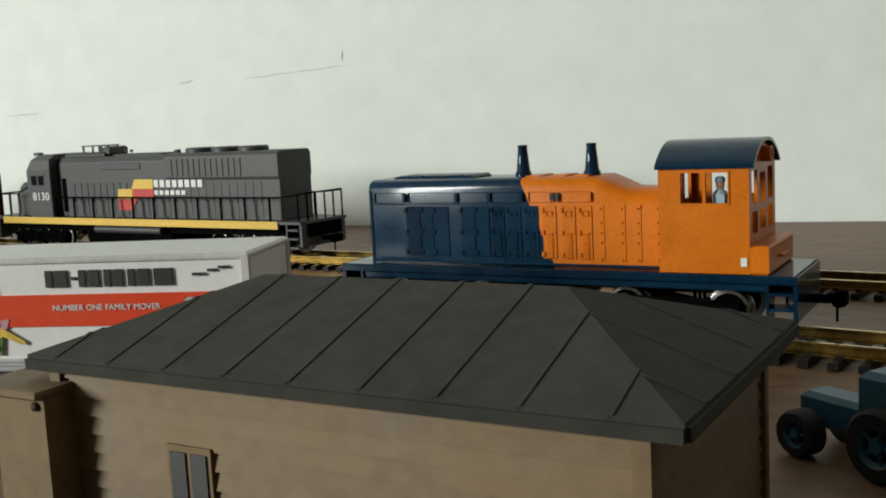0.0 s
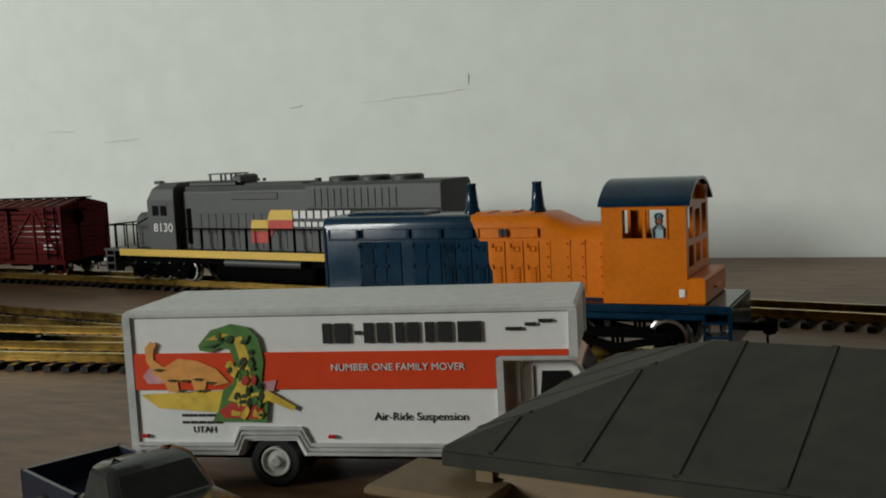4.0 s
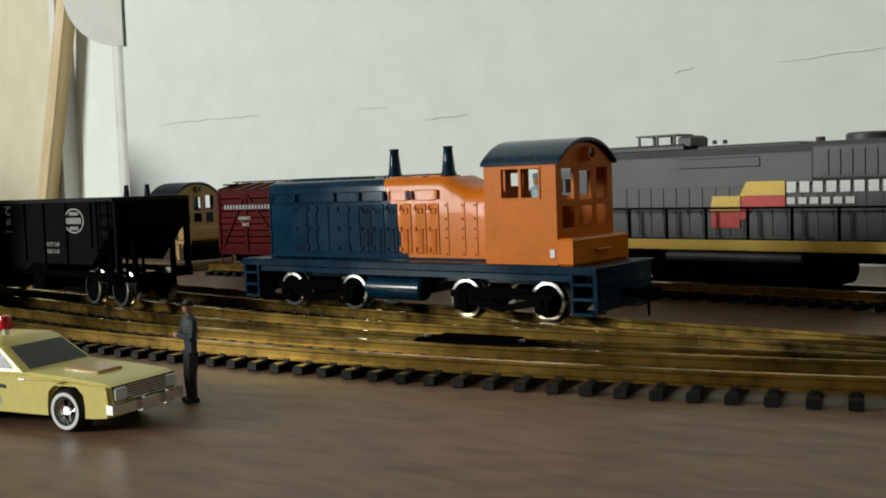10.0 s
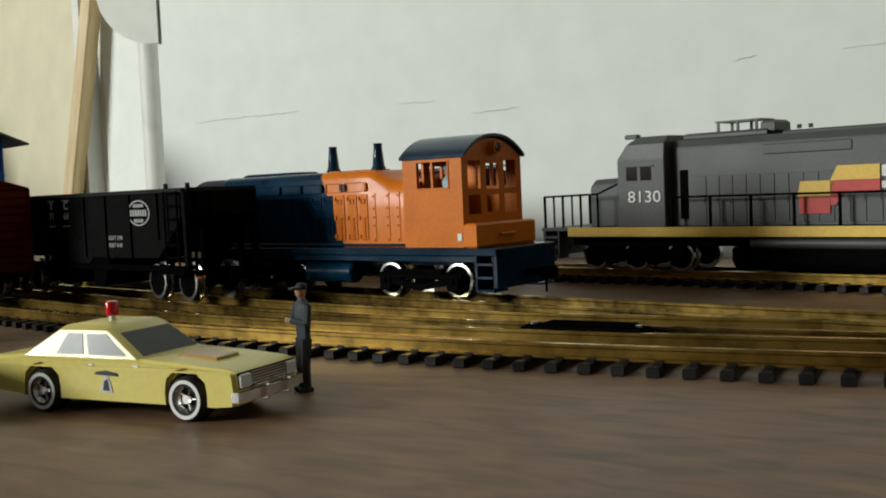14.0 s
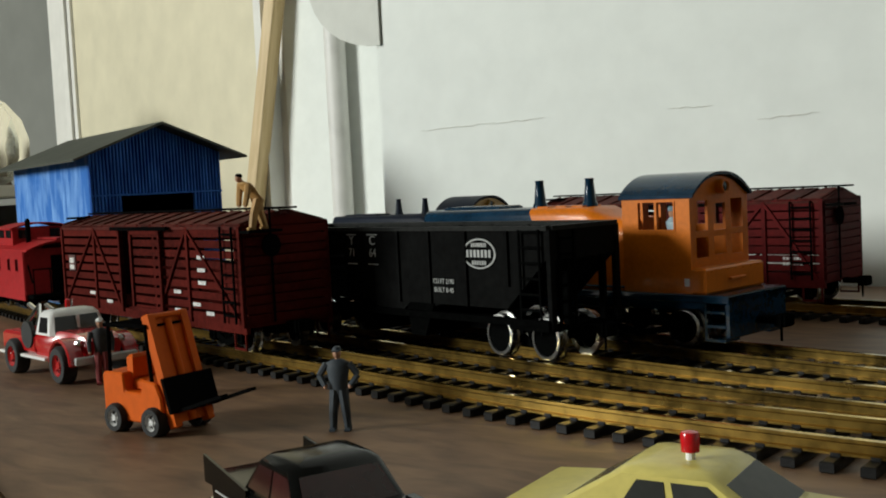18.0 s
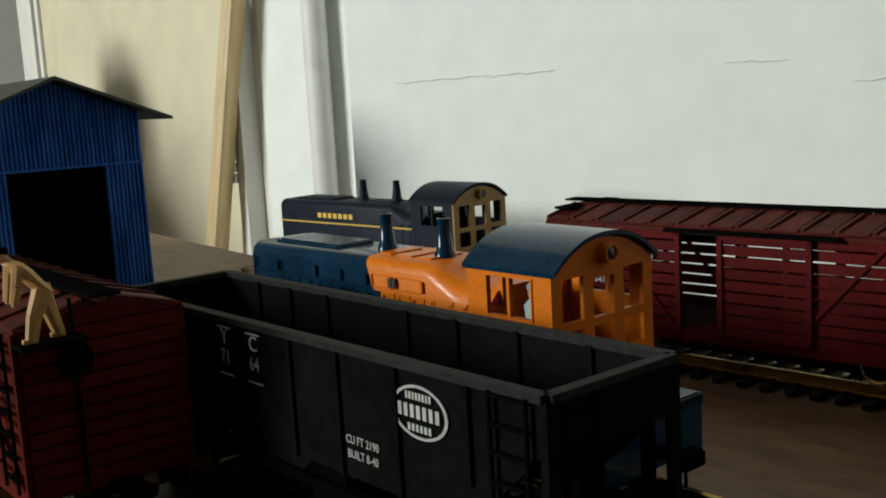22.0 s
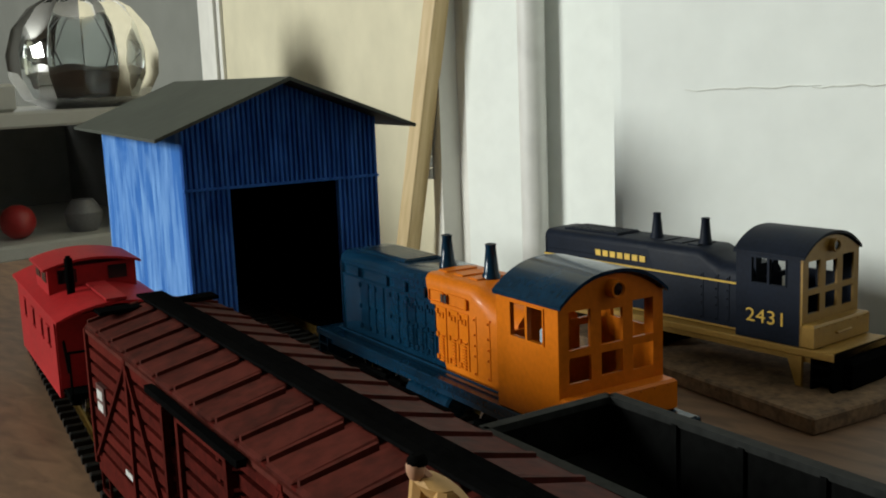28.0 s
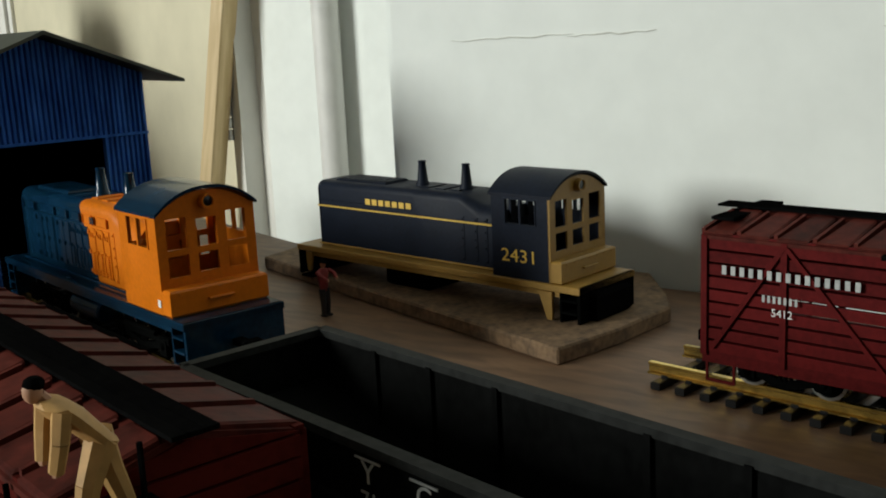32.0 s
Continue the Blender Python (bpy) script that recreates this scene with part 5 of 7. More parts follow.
    if mark:
        bars("lettering_bar", -h + 0.0060, -0.0250, 0.0352, 0.0374, -w - 0.0016, 15, M["faded"], car, "white lettering", 0.5)
        bars("lettering_bar", -h + 0.0165, -0.0400, 0.0298, 0.0315, -w - 0.0016, 7, M["faded"], car, "white lettering", 0.5)
        text_part("road_number", "5412", 0.0027, M["paint"], car, pose(-h + 0.0215, -w - 0.0016, 0.0266) @ FRONT)
        for z in (0.0205, 0.0225):
            bars("lettering_bar", 0.050, 0.058, z, z + 0.0010, -w - 0.0009, 6, M["paint"], car)
    else:
        mb = MB()
        mb.box(-h + 0.0075, -h + 0.0150, -w - 0.0010, -w, 0.0275, 0.0335)
        part("sign_board", mb, mat("dark_brown_board", (0.07, 0.02, 0.016), 0.6), car)
        bars("lettering_bar", -h + 0.0090, -h + 0.0140, 0.0305, 0.0325, -w - 0.0011, 4, M["paint"], car)
        bars("lettering_bar", -h + 0.0090, -h + 0.0140, 0.0280, 0.0297, -w - 0.0011, 4, M["paint"], car)
        for x, z in ((-0.052, 0.019), (-0.034, 0.0165), (0.030, 0.0225), (0.030, 0.0165), (0.045, 0.019), (0.055, 0.0165), (0.050, 0.030), (0.050, 0.026), (0.050, 0.034)):
            bars("lettering_bar", x, x + 0.006, z, z + 0.0012, -w - 0.0009, 4, M["paint"], car)
    return car


SOO_POSE = pose(-0.3390, 0.4104, 0, 0, 0, -6.0) @ Matrix.Diagonal((0.985, 0.96, 1.0, 1))
stock_car(SOO_POSE, M["maroon"], M["roofbrown"], "maroon slatted model stock car with white lettering beside the wall", L=0.132, door_open=True, mark=True)
stock_car(pose(-0.4741, 0.2530, 0, 0, 0, -12.1) @ Matrix.Diagonal((0.925, 1.0, 1.06, 1)), M["brown"], M["roofbrown"], "brown slatted model stock car with a black roof walk", L=0.164, door_open=True, mark=False, w=0.0156)


def hopper(m):
    car = thing("hopper_car", m, "black ribbed open model hopper car with white lettering", "freight car")
    h, w, zt, zb = 0.0740, 0.0145, 0.0398, 0.0190
    # tub: outer sides, slope sheets inside
    for s in (-1, 1):
        mb = MB()
        mb.prism_y([(-h, zt), (h, zt), (h, 0.0330), (h - 0.018, zb), (0.010, zb), (0.004, 0.0150), (-0.004, 0.0150), (-0.010, zb), (-h + 0.018, zb), (-h, 0.0330)], s * w - 0.0006, s * w + 0.0006)
        part("side_sheet", mb, M["hopblack"], car)
        for x in (-0.0560, -0.0410, -0.0250, 0.0050, 0.0210, 0.0385, 0.0570):
            mb = MB()
            mb.box(x - 0.0006, x + 0.0006, s * w - 0.0013, s * w + 0.0013, zb - (0.0 if abs(x) < 0.04 else -0.006), zt)
            part("rib", mb, M["hopblack"], car)
        mb = MB()
        mb.box(-h, h, s * (w + 0.0002) - 0.0012, s * (w + 0.0002) + 0.0012, zt - 0.0003, zt + 0.0009)
        part("top_chord", mb, M["rim"], car)
        for e in (-1, 1):
            mb = MB()
            mb.box(e * h - 0.0008, e * h + 0.0008, s * w - 0.0010, s * w + 0.0010, 0.0140, zt)
            part("end_post", mb, M["hopblack"], car)
        # ladder
        x0 = h - 0.0110 if s < 0 else -h + 0.0030
        mb = MB()
        for x in (x0, x0 + 0.0080):
            mb.box(x - 0.0003, x + 0.0003, s * (w + 0.0016) - 0.0003, s * (w + 0.0016) + 0.0003, 0.0130, zt)
        for k in range(7):
            mb.box(x0, x0 + 0.0080, s * (w + 0.0016) - 0.0003, s * (w + 0.0016) + 0.0003, 0.0150 + k * 0.0040, 0.0156 + k * 0.0040)
        part("ladder", mb, M["black"], car)
        mb = MB()
        mb.box(-h, h, s * 0.0155 - 0.001, s * 0.0155 + 0.001, 0.0150, 0.0168)
        part("side_sill", mb, M["black"], car)
    for e in (-1, 1):
        mb = MB()
        a, b = (e * h, zt), (e * 0.010, 0.0160)
        mb.rings([[(a[0], y, 0.0320), (a[0] - e * 0.0010, y, 0.0320), (b[0] - e * 0.001, y, b[1]), (b[0], y, b[1] - 0.001)] for y in (-w, w)])
        part("slope_sheet", mb, M["hopblack"], car)
        mb = MB()
        mb.box(e * h - 0.0006, e * h + 0.0006, -w, w, 0.0320, zt)
        part("end_sheet", mb, M["hopblack"], car)
        for y in (-0.008, 0.008):
            mb = MB()
            mb.box(e * h - 0.0010, e * h + 0.0010, y - 0.0007, y + 0.0007, 0.0150, 0.0320)
            part("end_strut", mb, M["black"], car)
        mb = MB()
        mb.box(e * h - 0.0012, e * h + 0.0012, -w, w, zt - 0.0003, zt + 0.0009)
        part("end_chord", mb, M["rim"], car)
        mb = MB()
        xa, xb = sorted((e * h, e * (h - 0.016)))
        mb.box(xa, xb, -0.0165, 0.0165, 0.0140, 0.0152)
        part("end_platform", mb, M["black"], car)
        mb = MB()
        mb.box(e * (h + 0.0006) - 0.0004, e * (h + 0.0006) + 0.0004, -0.012, -0.0112, 0.0150, 0.0400), mb.box(e * (h + 0.0006) - 0.0004, e * (h + 0.0006) + 0.0004, -0.0055, -0.0047, 0.0150, 0.0400)
        for k in range(6):
            mb.box(e * (h + 0.0006) - 0.0004, e * (h + 0.0006) + 0.0004, -0.012, -0.005, 0.0170 + k * 0.004, 0.0176 + k * 0.004)
        part("end_ladder", mb, M["black"], car)
        coupler(car, e * h, e)
        bogie(car, e * (h - 0.0170), (-0.0098, 0.0098), 0.0056, M["black"], inner=True)
    for e in (-1, 1):
        mb = MB()
        mb.prism_y([(e * 0.022, zb), (e * 0.008, zb), (e * 0.010, 0.0095), (e * 0.017, 0.0095)], -0.0150, 0.0150)
        part("discharge_bay", mb, M["black"], car)
    mb = MB()
    mb.box(-h, h, -0.0025, 0.0025, 0.0110, 0.0150)
    part("centre_sill", mb, M["dull"], car)
    y = -w - 0.0008
    # round emblem: ring and plain bars
    mb = MB()
    ring = [[(0.0450 + r * 0.0074 * math.cos(t), y + d, 0.0334 + r * 0.0041 * math.sin(t)) for r, d in ((1.0, 0), (0.90, 0), (0.90, -0.0002), (1.0, -0.0002))] for t in [2 * math.pi * k / 32 for k in range(32)]]
    mb.rings(ring, closed=True)
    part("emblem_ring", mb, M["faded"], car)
    for x0, x1, z0_, z1_, n_ in ((0.0415, 0.0485, 0.0352, 0.0363, 8), (0.0392, 0.0508, 0.0324, 0.0344, 7), (0.0417, 0.0483, 0.0304, 0.0315, 6)):
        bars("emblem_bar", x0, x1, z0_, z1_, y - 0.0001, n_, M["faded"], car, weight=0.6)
    for cx_, top, low in ((-0.0090, "C", "64"), (-0.0209, "Y", "71"),):
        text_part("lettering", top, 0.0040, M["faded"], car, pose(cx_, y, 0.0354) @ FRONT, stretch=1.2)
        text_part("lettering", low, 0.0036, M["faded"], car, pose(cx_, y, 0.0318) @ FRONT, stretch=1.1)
        mb = MB()
        mb.box(cx_ - 0.0028, cx_ + 0.0028, y - 0.0001, y + 0.0001, 0.0383, 0.0386), mb.box(cx_ - 0.0028, cx_ + 0.0028, y - 0.0001, y + 0.0001, 0.0294, 0.0297)
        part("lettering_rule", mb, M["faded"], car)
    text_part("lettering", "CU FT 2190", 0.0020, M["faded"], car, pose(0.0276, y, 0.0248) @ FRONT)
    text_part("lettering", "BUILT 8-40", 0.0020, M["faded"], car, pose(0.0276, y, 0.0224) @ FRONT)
    return car


hopper(pose(-0.3690, 0.2694, 0, 0, 0, -10.5) @ Matrix.Diagonal((0.930, 0.96, 1.085, 1)))


def caboose(m):
    car = thing("caboose", m, "bright red model caboose with a cupola and black smokejack", "caboose")
    h, w, z0, ze = 0.0400, 0.0168, 0.0150, 0.0375
    for s in (-1, 1):
        mb = MB()
        wins = [(-0.026, -0.021), (-0.006, -0.001), (0.012, 0.017), (0.026, 0.031)]
        zs = (z0 - 0.003, 0.0265, 0.0325, ze)
        xs = sorted({-h, h, *[v for q in wins for v in q]})
        # one sheet with the window openings left out of it
        for k, (za, zb) in enumerate(zip(zs, zs[1:])):
            for a, b in zip(xs, xs[1:]):
                if k == 1 and (a, b) in wins:
                    continue
                for y in (s * w - 0.0005, s * w + 0.0005):
                    mb.face([(a, y, za), (b, y, za), (b, y, zb), (a, y, zb)])
        for a, b in wins:
            for (p, q), (p2, q2) in (((a, zs[1]), (b, zs[1])), ((b, zs[1]), (b, zs[2])), ((b, zs[2]), (a, zs[2])), ((a, zs[2]), (a, zs[1]))):
                mb.face([(p, s * w - 0.0005, q), (p2, s * w - 0.0005, q2), (p2, s * w + 0.0005, q2), (p, s * w + 0.0005, q)])
        for (p, q), (p2, q2) in (((-h, zs[0]), (h, zs[0])), ((h, zs[0]), (h, ze)), ((h, ze), (-h, ze)), ((-h, ze), (-h, zs[0]))):
            mb.face([(p, s * w - 0.0005, q), (p2, s * w - 0.0005, q2), (p2, s * w + 0.0005, q2), (p, s * w + 0.0005, q)])
        side = part("side_wall", mb.weld(), M["red"], car)
        for a, b in wins:
            mb = MB()
            mb.box(a, b, s * (w - 0.0006) - 0.0002, s * (w - 0.0006) + 0.0002, 0.0265, 0.0325)
            part("window_pane", mb, M["darkglass"], side)
            mb = MB()
            for z in (0.0262, 0.0325):
                mb.box(a - 0.0004, b + 0.0004, s * (w + 0.0006) - 0.0003, s * (w + 0.0006) + 0.0003, z, z + 0.0005)
            part("window_frame", mb, M["red"], side)
        mb = MB()
        mb.lathe([(0.0030, 0), (0.0030, 0.0004)], (0.003, s * (w + 0.0003), 0.0210), "y", 16)
        part("emblem", mb, M["paint"], side)
    for e in (-1, 1):
        mb = MB()
        mb.box(e * h - 0.0005, e * h + 0.0005, -w, -0.004, z0, ze), mb.box(e * h - 0.0005, e * h + 0.0005, 0.004, w, z0, ze), mb.box(e * h - 0.0005, e * h + 0.0005, -0.004, 0.004, 0.034, ze)
        part("end_wall", mb, M["red"], car)
        mb = MB()
        mb.box(e * (h - 0.001) - 0.0003, e * (h - 0.001) + 0.0003, -0.0045, 0.0045, z0, 0.0345)
        part("end_door", mb, M["black"], car)
        xa, xb = sorted((e * h, e * (h + 0.0090)))
        mb = MB()
        mb.box(xa, xb, -w + 0.001, w - 0.001, z0 - 0.002, z0)
        platform = part("end_platform", mb, M["black"], car)
        for y in (-0.015, -0.007, 0.007, 0.015):
            mb = MB()
            mb.tube((e * (h + 0.0085), y, z0), (e * (h + 0.0085), y, z0 + 0.0125), 0.0004, seg=6)
            part("railing_post", mb, M["black"], platform)
        mb = MB()
        mb.tube((e * (h + 0.0085), -0.0154, z0 + 0.0127), (e * (h + 0.0085), 0.0154, z0 + 0.0127), 0.0004, seg=6)
        part("handrail", mb, M["black"], platform)
        for y in (-0.0150, 0.0150):
            mb = MB()
            mb.tube((e * h, y, z0 + 0.0150), (e * (h + 0.006), y, z0 + 0.006), 0.0005, seg=6)
            part("grab_iron", mb, M["black"], platform)
        mb = MB()
        mb.lathe([(0.0030, 0), (0.0034, 0.0003), (0.0030, 0.0006)], (e * (h + 0.0088), 0.0045, z0 + 0.0145), "x", 14)
        part("brake_wheel", mb, M["black"], platform)
        coupler(car, e * (h + 0.009), e)
        bogie(car, e * 0.0270, (-0.0092, 0.0092), 0.0047, M["black"])
    mb = MB()
    arch = [(y, ze + 0.0042 * (1 - (y / (w + 0.001)) ** 2)) for y in [(w + 0.001) * (k / 6 - 1) for k in range(13)]]
    mb.prism_x(arch + [(y, z - 0.0009) for y, z in reversed(arch)], -h - 0.0090, h + 0.0090)
    part("roof", mb, M["red"], car)
    mb = MB()
    mb.box(-0.0130, 0.0130, -0.0140, 0.0140, ze + 0.0010, 0.0480)
    cup = part("cupola", mb, M["red"], car)
    mb = MB()
    arch = [(y, 0.0480 + 0.0026 * (1 - (y / 0.0155) ** 2)) for y in [0.0155 * (k / 6 - 1) for k in range(13)]]
    mb.prism_x(arch + [(y, z - 0.0008) for y, z in reversed(arch)], -0.0150, 0.0150)
    part("cupola_roof", mb, M["red"], cup)
    for e in (-1, 1):
        mb = MB()
        for a, b in ((-0.0110, -0.0050), (0.0050, 0.0110)):
            mb.box(e * 0.0130 - 0.0003, e * 0.0130 + 0.0003, a, b, 0.0425, 0.0470)
        part("cupola_window", mb, M["darkglass"], cup)
        mb = MB()
        for a, b in ((-0.0105, -0.0020), (0.0020, 0.0105)):
            mb.box(a, b, e * 0.0140 - 0.0003, e * 0.0140 + 0.0003, 0.0430, 0.0470)
        part("cupola_window", mb, M["darkglass"], cup)
    mb = MB()
    mb.tube((0.0215, -0.0085, ze), (0.0215, -0.0085, 0.0520), 0.0013, 0.0013, 10), mb.tube((0.0215, -0.0085, 0.0520), (0.0215, -0.0085, 0.0528), 0.0008, 0.0008, 10)
    part("smokejack", mb, M["black"], car)
    for a, b in ((0.0170, 0.0490), (-0.0490, -0.0140)):
        mb = MB()
        mb.box(a, b, -0.0030, 0.0030, ze + 0.0044, ze + 0.0052)
        part("roof_walk", mb, M["red"], car)
    mb = MB()
    mb.box(-h, h, -0.003, 0.003, 0.0105, z0 - 0.0005), mb.box(-0.010, 0.010, -0.012, 0.012, 0.0085, z0 - 0.003, 0.0008)
    part("underframe", mb, M["dull"], car)
    return car


caboose(pose(-0.6500, 0.2985, 0, 0, 0, -14.5) @ Matrix.Diagonal((0.95, 0.97, 0.96, 1)))


# ---------- shed ----------


def shed(m):
    """Origin under the middle of the door, front towards +x."""
    b = thing("engine_shed", m, "blue corrugated card engine shed with a dark green roof", "shed")
    w, L, ze, zp, dw, dz = 0.0385, 0.150, 0.0800, 0.0950, 0.0215, 0.0572
    rng = random.Random(4)
    top = lambda y: zp - (zp - ze) * abs(y) / w  # noqa: E731
    n = 40
    pitch = 2 * w / n
    for x, name in ((0.0, "front_wall"), (-L, "back_wall")):
        for i in range(n):
            mb = MB()
            a = -w + i * pitch
            yc = a + pitch / 2
            zlo = dz if abs(yc) < dw and x == 0.0 else 0.0
            d = 0.0011 + 0.0004 * rng.random()
            ring = lambda z: [(x - 0.0010, a, z), (x + 0.0002, a, z), (x + d, a + pitch * 0.30, z), (x + d, a + pitch * 0.70, z), (x + 0.0002, a + pitch, z), (x - 0.0010, a + pitch, z)]  # noqa: E731
            lo = ring(zlo)
            hi = [(p[0], p[1], top(p[1]) - 0.0003) for p in lo]
            mb.rings([lo, hi])
            part(name + "_rib", mb, M["shedblue"], b)
    mb = MB()
    mb.box(-0.001, 0.0021, -w, w, dz - 0.0004, dz + 0.0006)
    mb.box(-0.001, 0.0015, -dw - 0.0006, -dw, 0, dz), mb.box(-0.001, 0.0015, dw, dw + 0.0006, 0, dz)
    part("door_lintel", mb, M["shedblue"], b)
    for s in (-1, 1):
        mb = MB()
        k = 60
        rings = []
        for i in range(k + 1):
            x = -L * i / k
            d = 0.0007 * math.sin(i * 2.1) + 0.0005 * rng.random()
            rings.append([(x, s * (w + d), 0), (x, s * (w + d * 0.6), ze * 0.5), (x, s * (w + d), ze), (x, s * (w - 0.001), ze), (x, s * (w - 0.001), 0)])
        mb.rings(rings)
        part("side_wall", mb, M["shedside"], b, "roughly brushed pale blue side wall")
        mb = MB()
        ov = 0.0115
        drop = (zp - ze) / w
        mb.rings([[(x, 0, zp + 0.0003), (x, s * (w + ov), zp - drop * (w + ov) + 0.0003), (x, s * (w + ov), zp - drop * (w + ov) + 0.0015), (x, 0, zp + 0.0017)] for x in (0.0140, -L - 0.010)])
        part("roof", mb, M["shedroof"], b)
    # black floor and inner sheets put the shed's inside shade into the colour
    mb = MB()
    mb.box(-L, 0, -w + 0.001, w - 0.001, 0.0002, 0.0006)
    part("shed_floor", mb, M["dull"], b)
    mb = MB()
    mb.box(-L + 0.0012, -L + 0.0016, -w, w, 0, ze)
    part("lining", mb, M["dull"], b, "black inner sheet standing in for the shed's deep shade")
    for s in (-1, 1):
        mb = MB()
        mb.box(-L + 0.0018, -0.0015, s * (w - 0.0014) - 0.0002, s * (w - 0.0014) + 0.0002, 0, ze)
        part("lining", mb, M["dull"], b, "black inner sheet standing in for the shed's deep shade")
    return b


shed(pose(-0.6697, 0.3930, 0, 0, 0, -15.5) @ Matrix.Diagonal((1.02, 1.06, 1.06, 1)))


# ---------- station ----------


def station(m):
    b = thing("station_building", m, "tan clapboard model station with a grey-brown sheet roof", "building")
    hx, hy, z0, ze, zr = 0.0505, 0.0285, 0.0, 0.0300, 0.0392
    n = 10
    for k in range(n):
        za, zb = k * ze / n, (k + 1) * ze / n
        for s in (-1, 1):
            mb = MB()
            mb.rings([[(x, s * (hy + 0.0006), za), (x, s * hy, zb), (x, s * (hy - 0.001), zb), (x, s * (hy - 0.001), za)] for x in (-hx, hx)])
            part("clapboard", mb, M["tanwall"], b)
            mb = MB()
            mb.rings([[(s * (hx + 0.0006), y, za), (s * hx, y, zb), (s * (hx - 0.001), y, zb), (s * (hx - 0.001), y, za)] for y in (-hy, hy)])
            part("clapboard", mb, M["tanwall"], b)
    for x in (-hx, hx):
        for y in (-hy, hy):
            mb = MB()
            mb.box(x - 0.0012, x + 0.0012, y - 0.0012, y + 0.0012, 0, ze)
            part("corner_board", mb, M["tanwall"], b)
    for s in (-1, 1):
        for x in (-0.0265,):
            mb = MB()
            mb.box(x, x + 0.0090, s * (hy + 0.0004) - 0.0006, s * (hy + 0.0004) + 0.0006, 0.0050, 0.0185)
            win = part("window_frame", mb, M["tanwall"], b)
            for d in (0.0008, 0.0050):
                mb = MB()
                mb.box(x + d, x + d + 0.0032, s * (hy + 0.0008) - 0.0005, s * (hy + 0.0008) + 0.0005, 0.0060, 0.0175)
                part("window_pane", mb, M["darkglass"], win)
    # low hipped roof with standing battens
    X, Y, rx_ = hx + 0.0055, hy + 0.0018, 0.0290
    zl = ze - 0.0005
    for s in (-1, 1):
        mb = MB()
        mb.rings([[(-rx_, 0, zr + t), (rx_, 0, zr + t), (X, s * Y, zl + t), (-X, s * Y, zl + t)] for t in (0.0, 0.0012)])
        roof = part("roof", mb, M["felt"], b)
        for k in range(9):
            x = -X + 0.007 + k * 0.0120
            f = min(1.0, max(0.08, (X - abs(x)) / (X - rx_)))
            y0 = s * Y * (1 - f)
            z0_ = zr - (zr - zl) * (1 - f)
            mb = MB()
            mb.rings([[(x - 0.0004, y0, z0_ + 0.0008 + t), (x + 0.0004, y0, z0_ + 0.0008 + t), (x + 0.0004, s * Y, zl + 0.0008 + t), (x - 0.0004, s * Y, zl + 0.0008 + t)] for t in (0, 0.0006)])
            part("batten", mb, M["felt"], roof)
        mb = MB()
        mb.rings([[(s * rx_, 0, zr + t), (s * X, -Y, zl + t), (s * X, Y, zl + t)] for t in (0.0, 0.0012)])
        part("roof_hip", mb, M["felt"], b)
        for y in (-0.021, -0.007, 0.007, 0.021):
            f = 1 - abs(y) / Y
            xa = s * (X - (X - rx_) * f)
            mb = MB()
            mb.rings([[(xa, y - 0.0004, zl + (zr - zl) * f + 0.0008 + t), (xa, y + 0.0004, zl + (zr - zl) * f + 0.0008 + t), (s * X, y + 0.0004, zl + 0.0008 + t), (s * X, y - 0.0004, zl + 0.0008 + t)] for t in (0, 0.0006)])
            part("batten", mb, M["felt"], b)
    for s in (-1, 1):
        for q in ((-X, X, s * Y - 0.0006, s * Y + 0.0006), (s * X - 0.0006, s * X + 0.0006, 0.0006 - Y, Y - 0.0006)):
            mb = MB()
            mb.box(*q, zl - 0.0012, zl + 0.0006)
            part("eave_board", mb, M["felt"], b)
    # low bay with a flat cap at the near corner
    mb = MB()
    mb.box(-hx - 0.0095, -hx + 0.0030, -hy - 0.0062, -hy + 0.0040, 0, 0.0250)
    bay = part("bay", mb, M["tanwall"], b)
    mb = MB()
    mb.box(-hx - 0.0140, -hx + 0.0035, -hy - 0.0082, -hy + 0.0050, 0.0250, 0.0264, 0.0004)
    part("bay_cap", mb, M["tanwall"], bay)
    mb = MB()
    mb.blob((-hx + 0.0012, -hy - 0.0064, 0.0236), 0.0008, 0.0008, 0.0008, 8, 6)
    part("bay_lamp", mb, M["darkwood"], bay, "small brown lamp")
    return b


station(pose(0.1530, 0.0725, 0, 0, 0, -8.5))

# ---------- road vehicles ----------


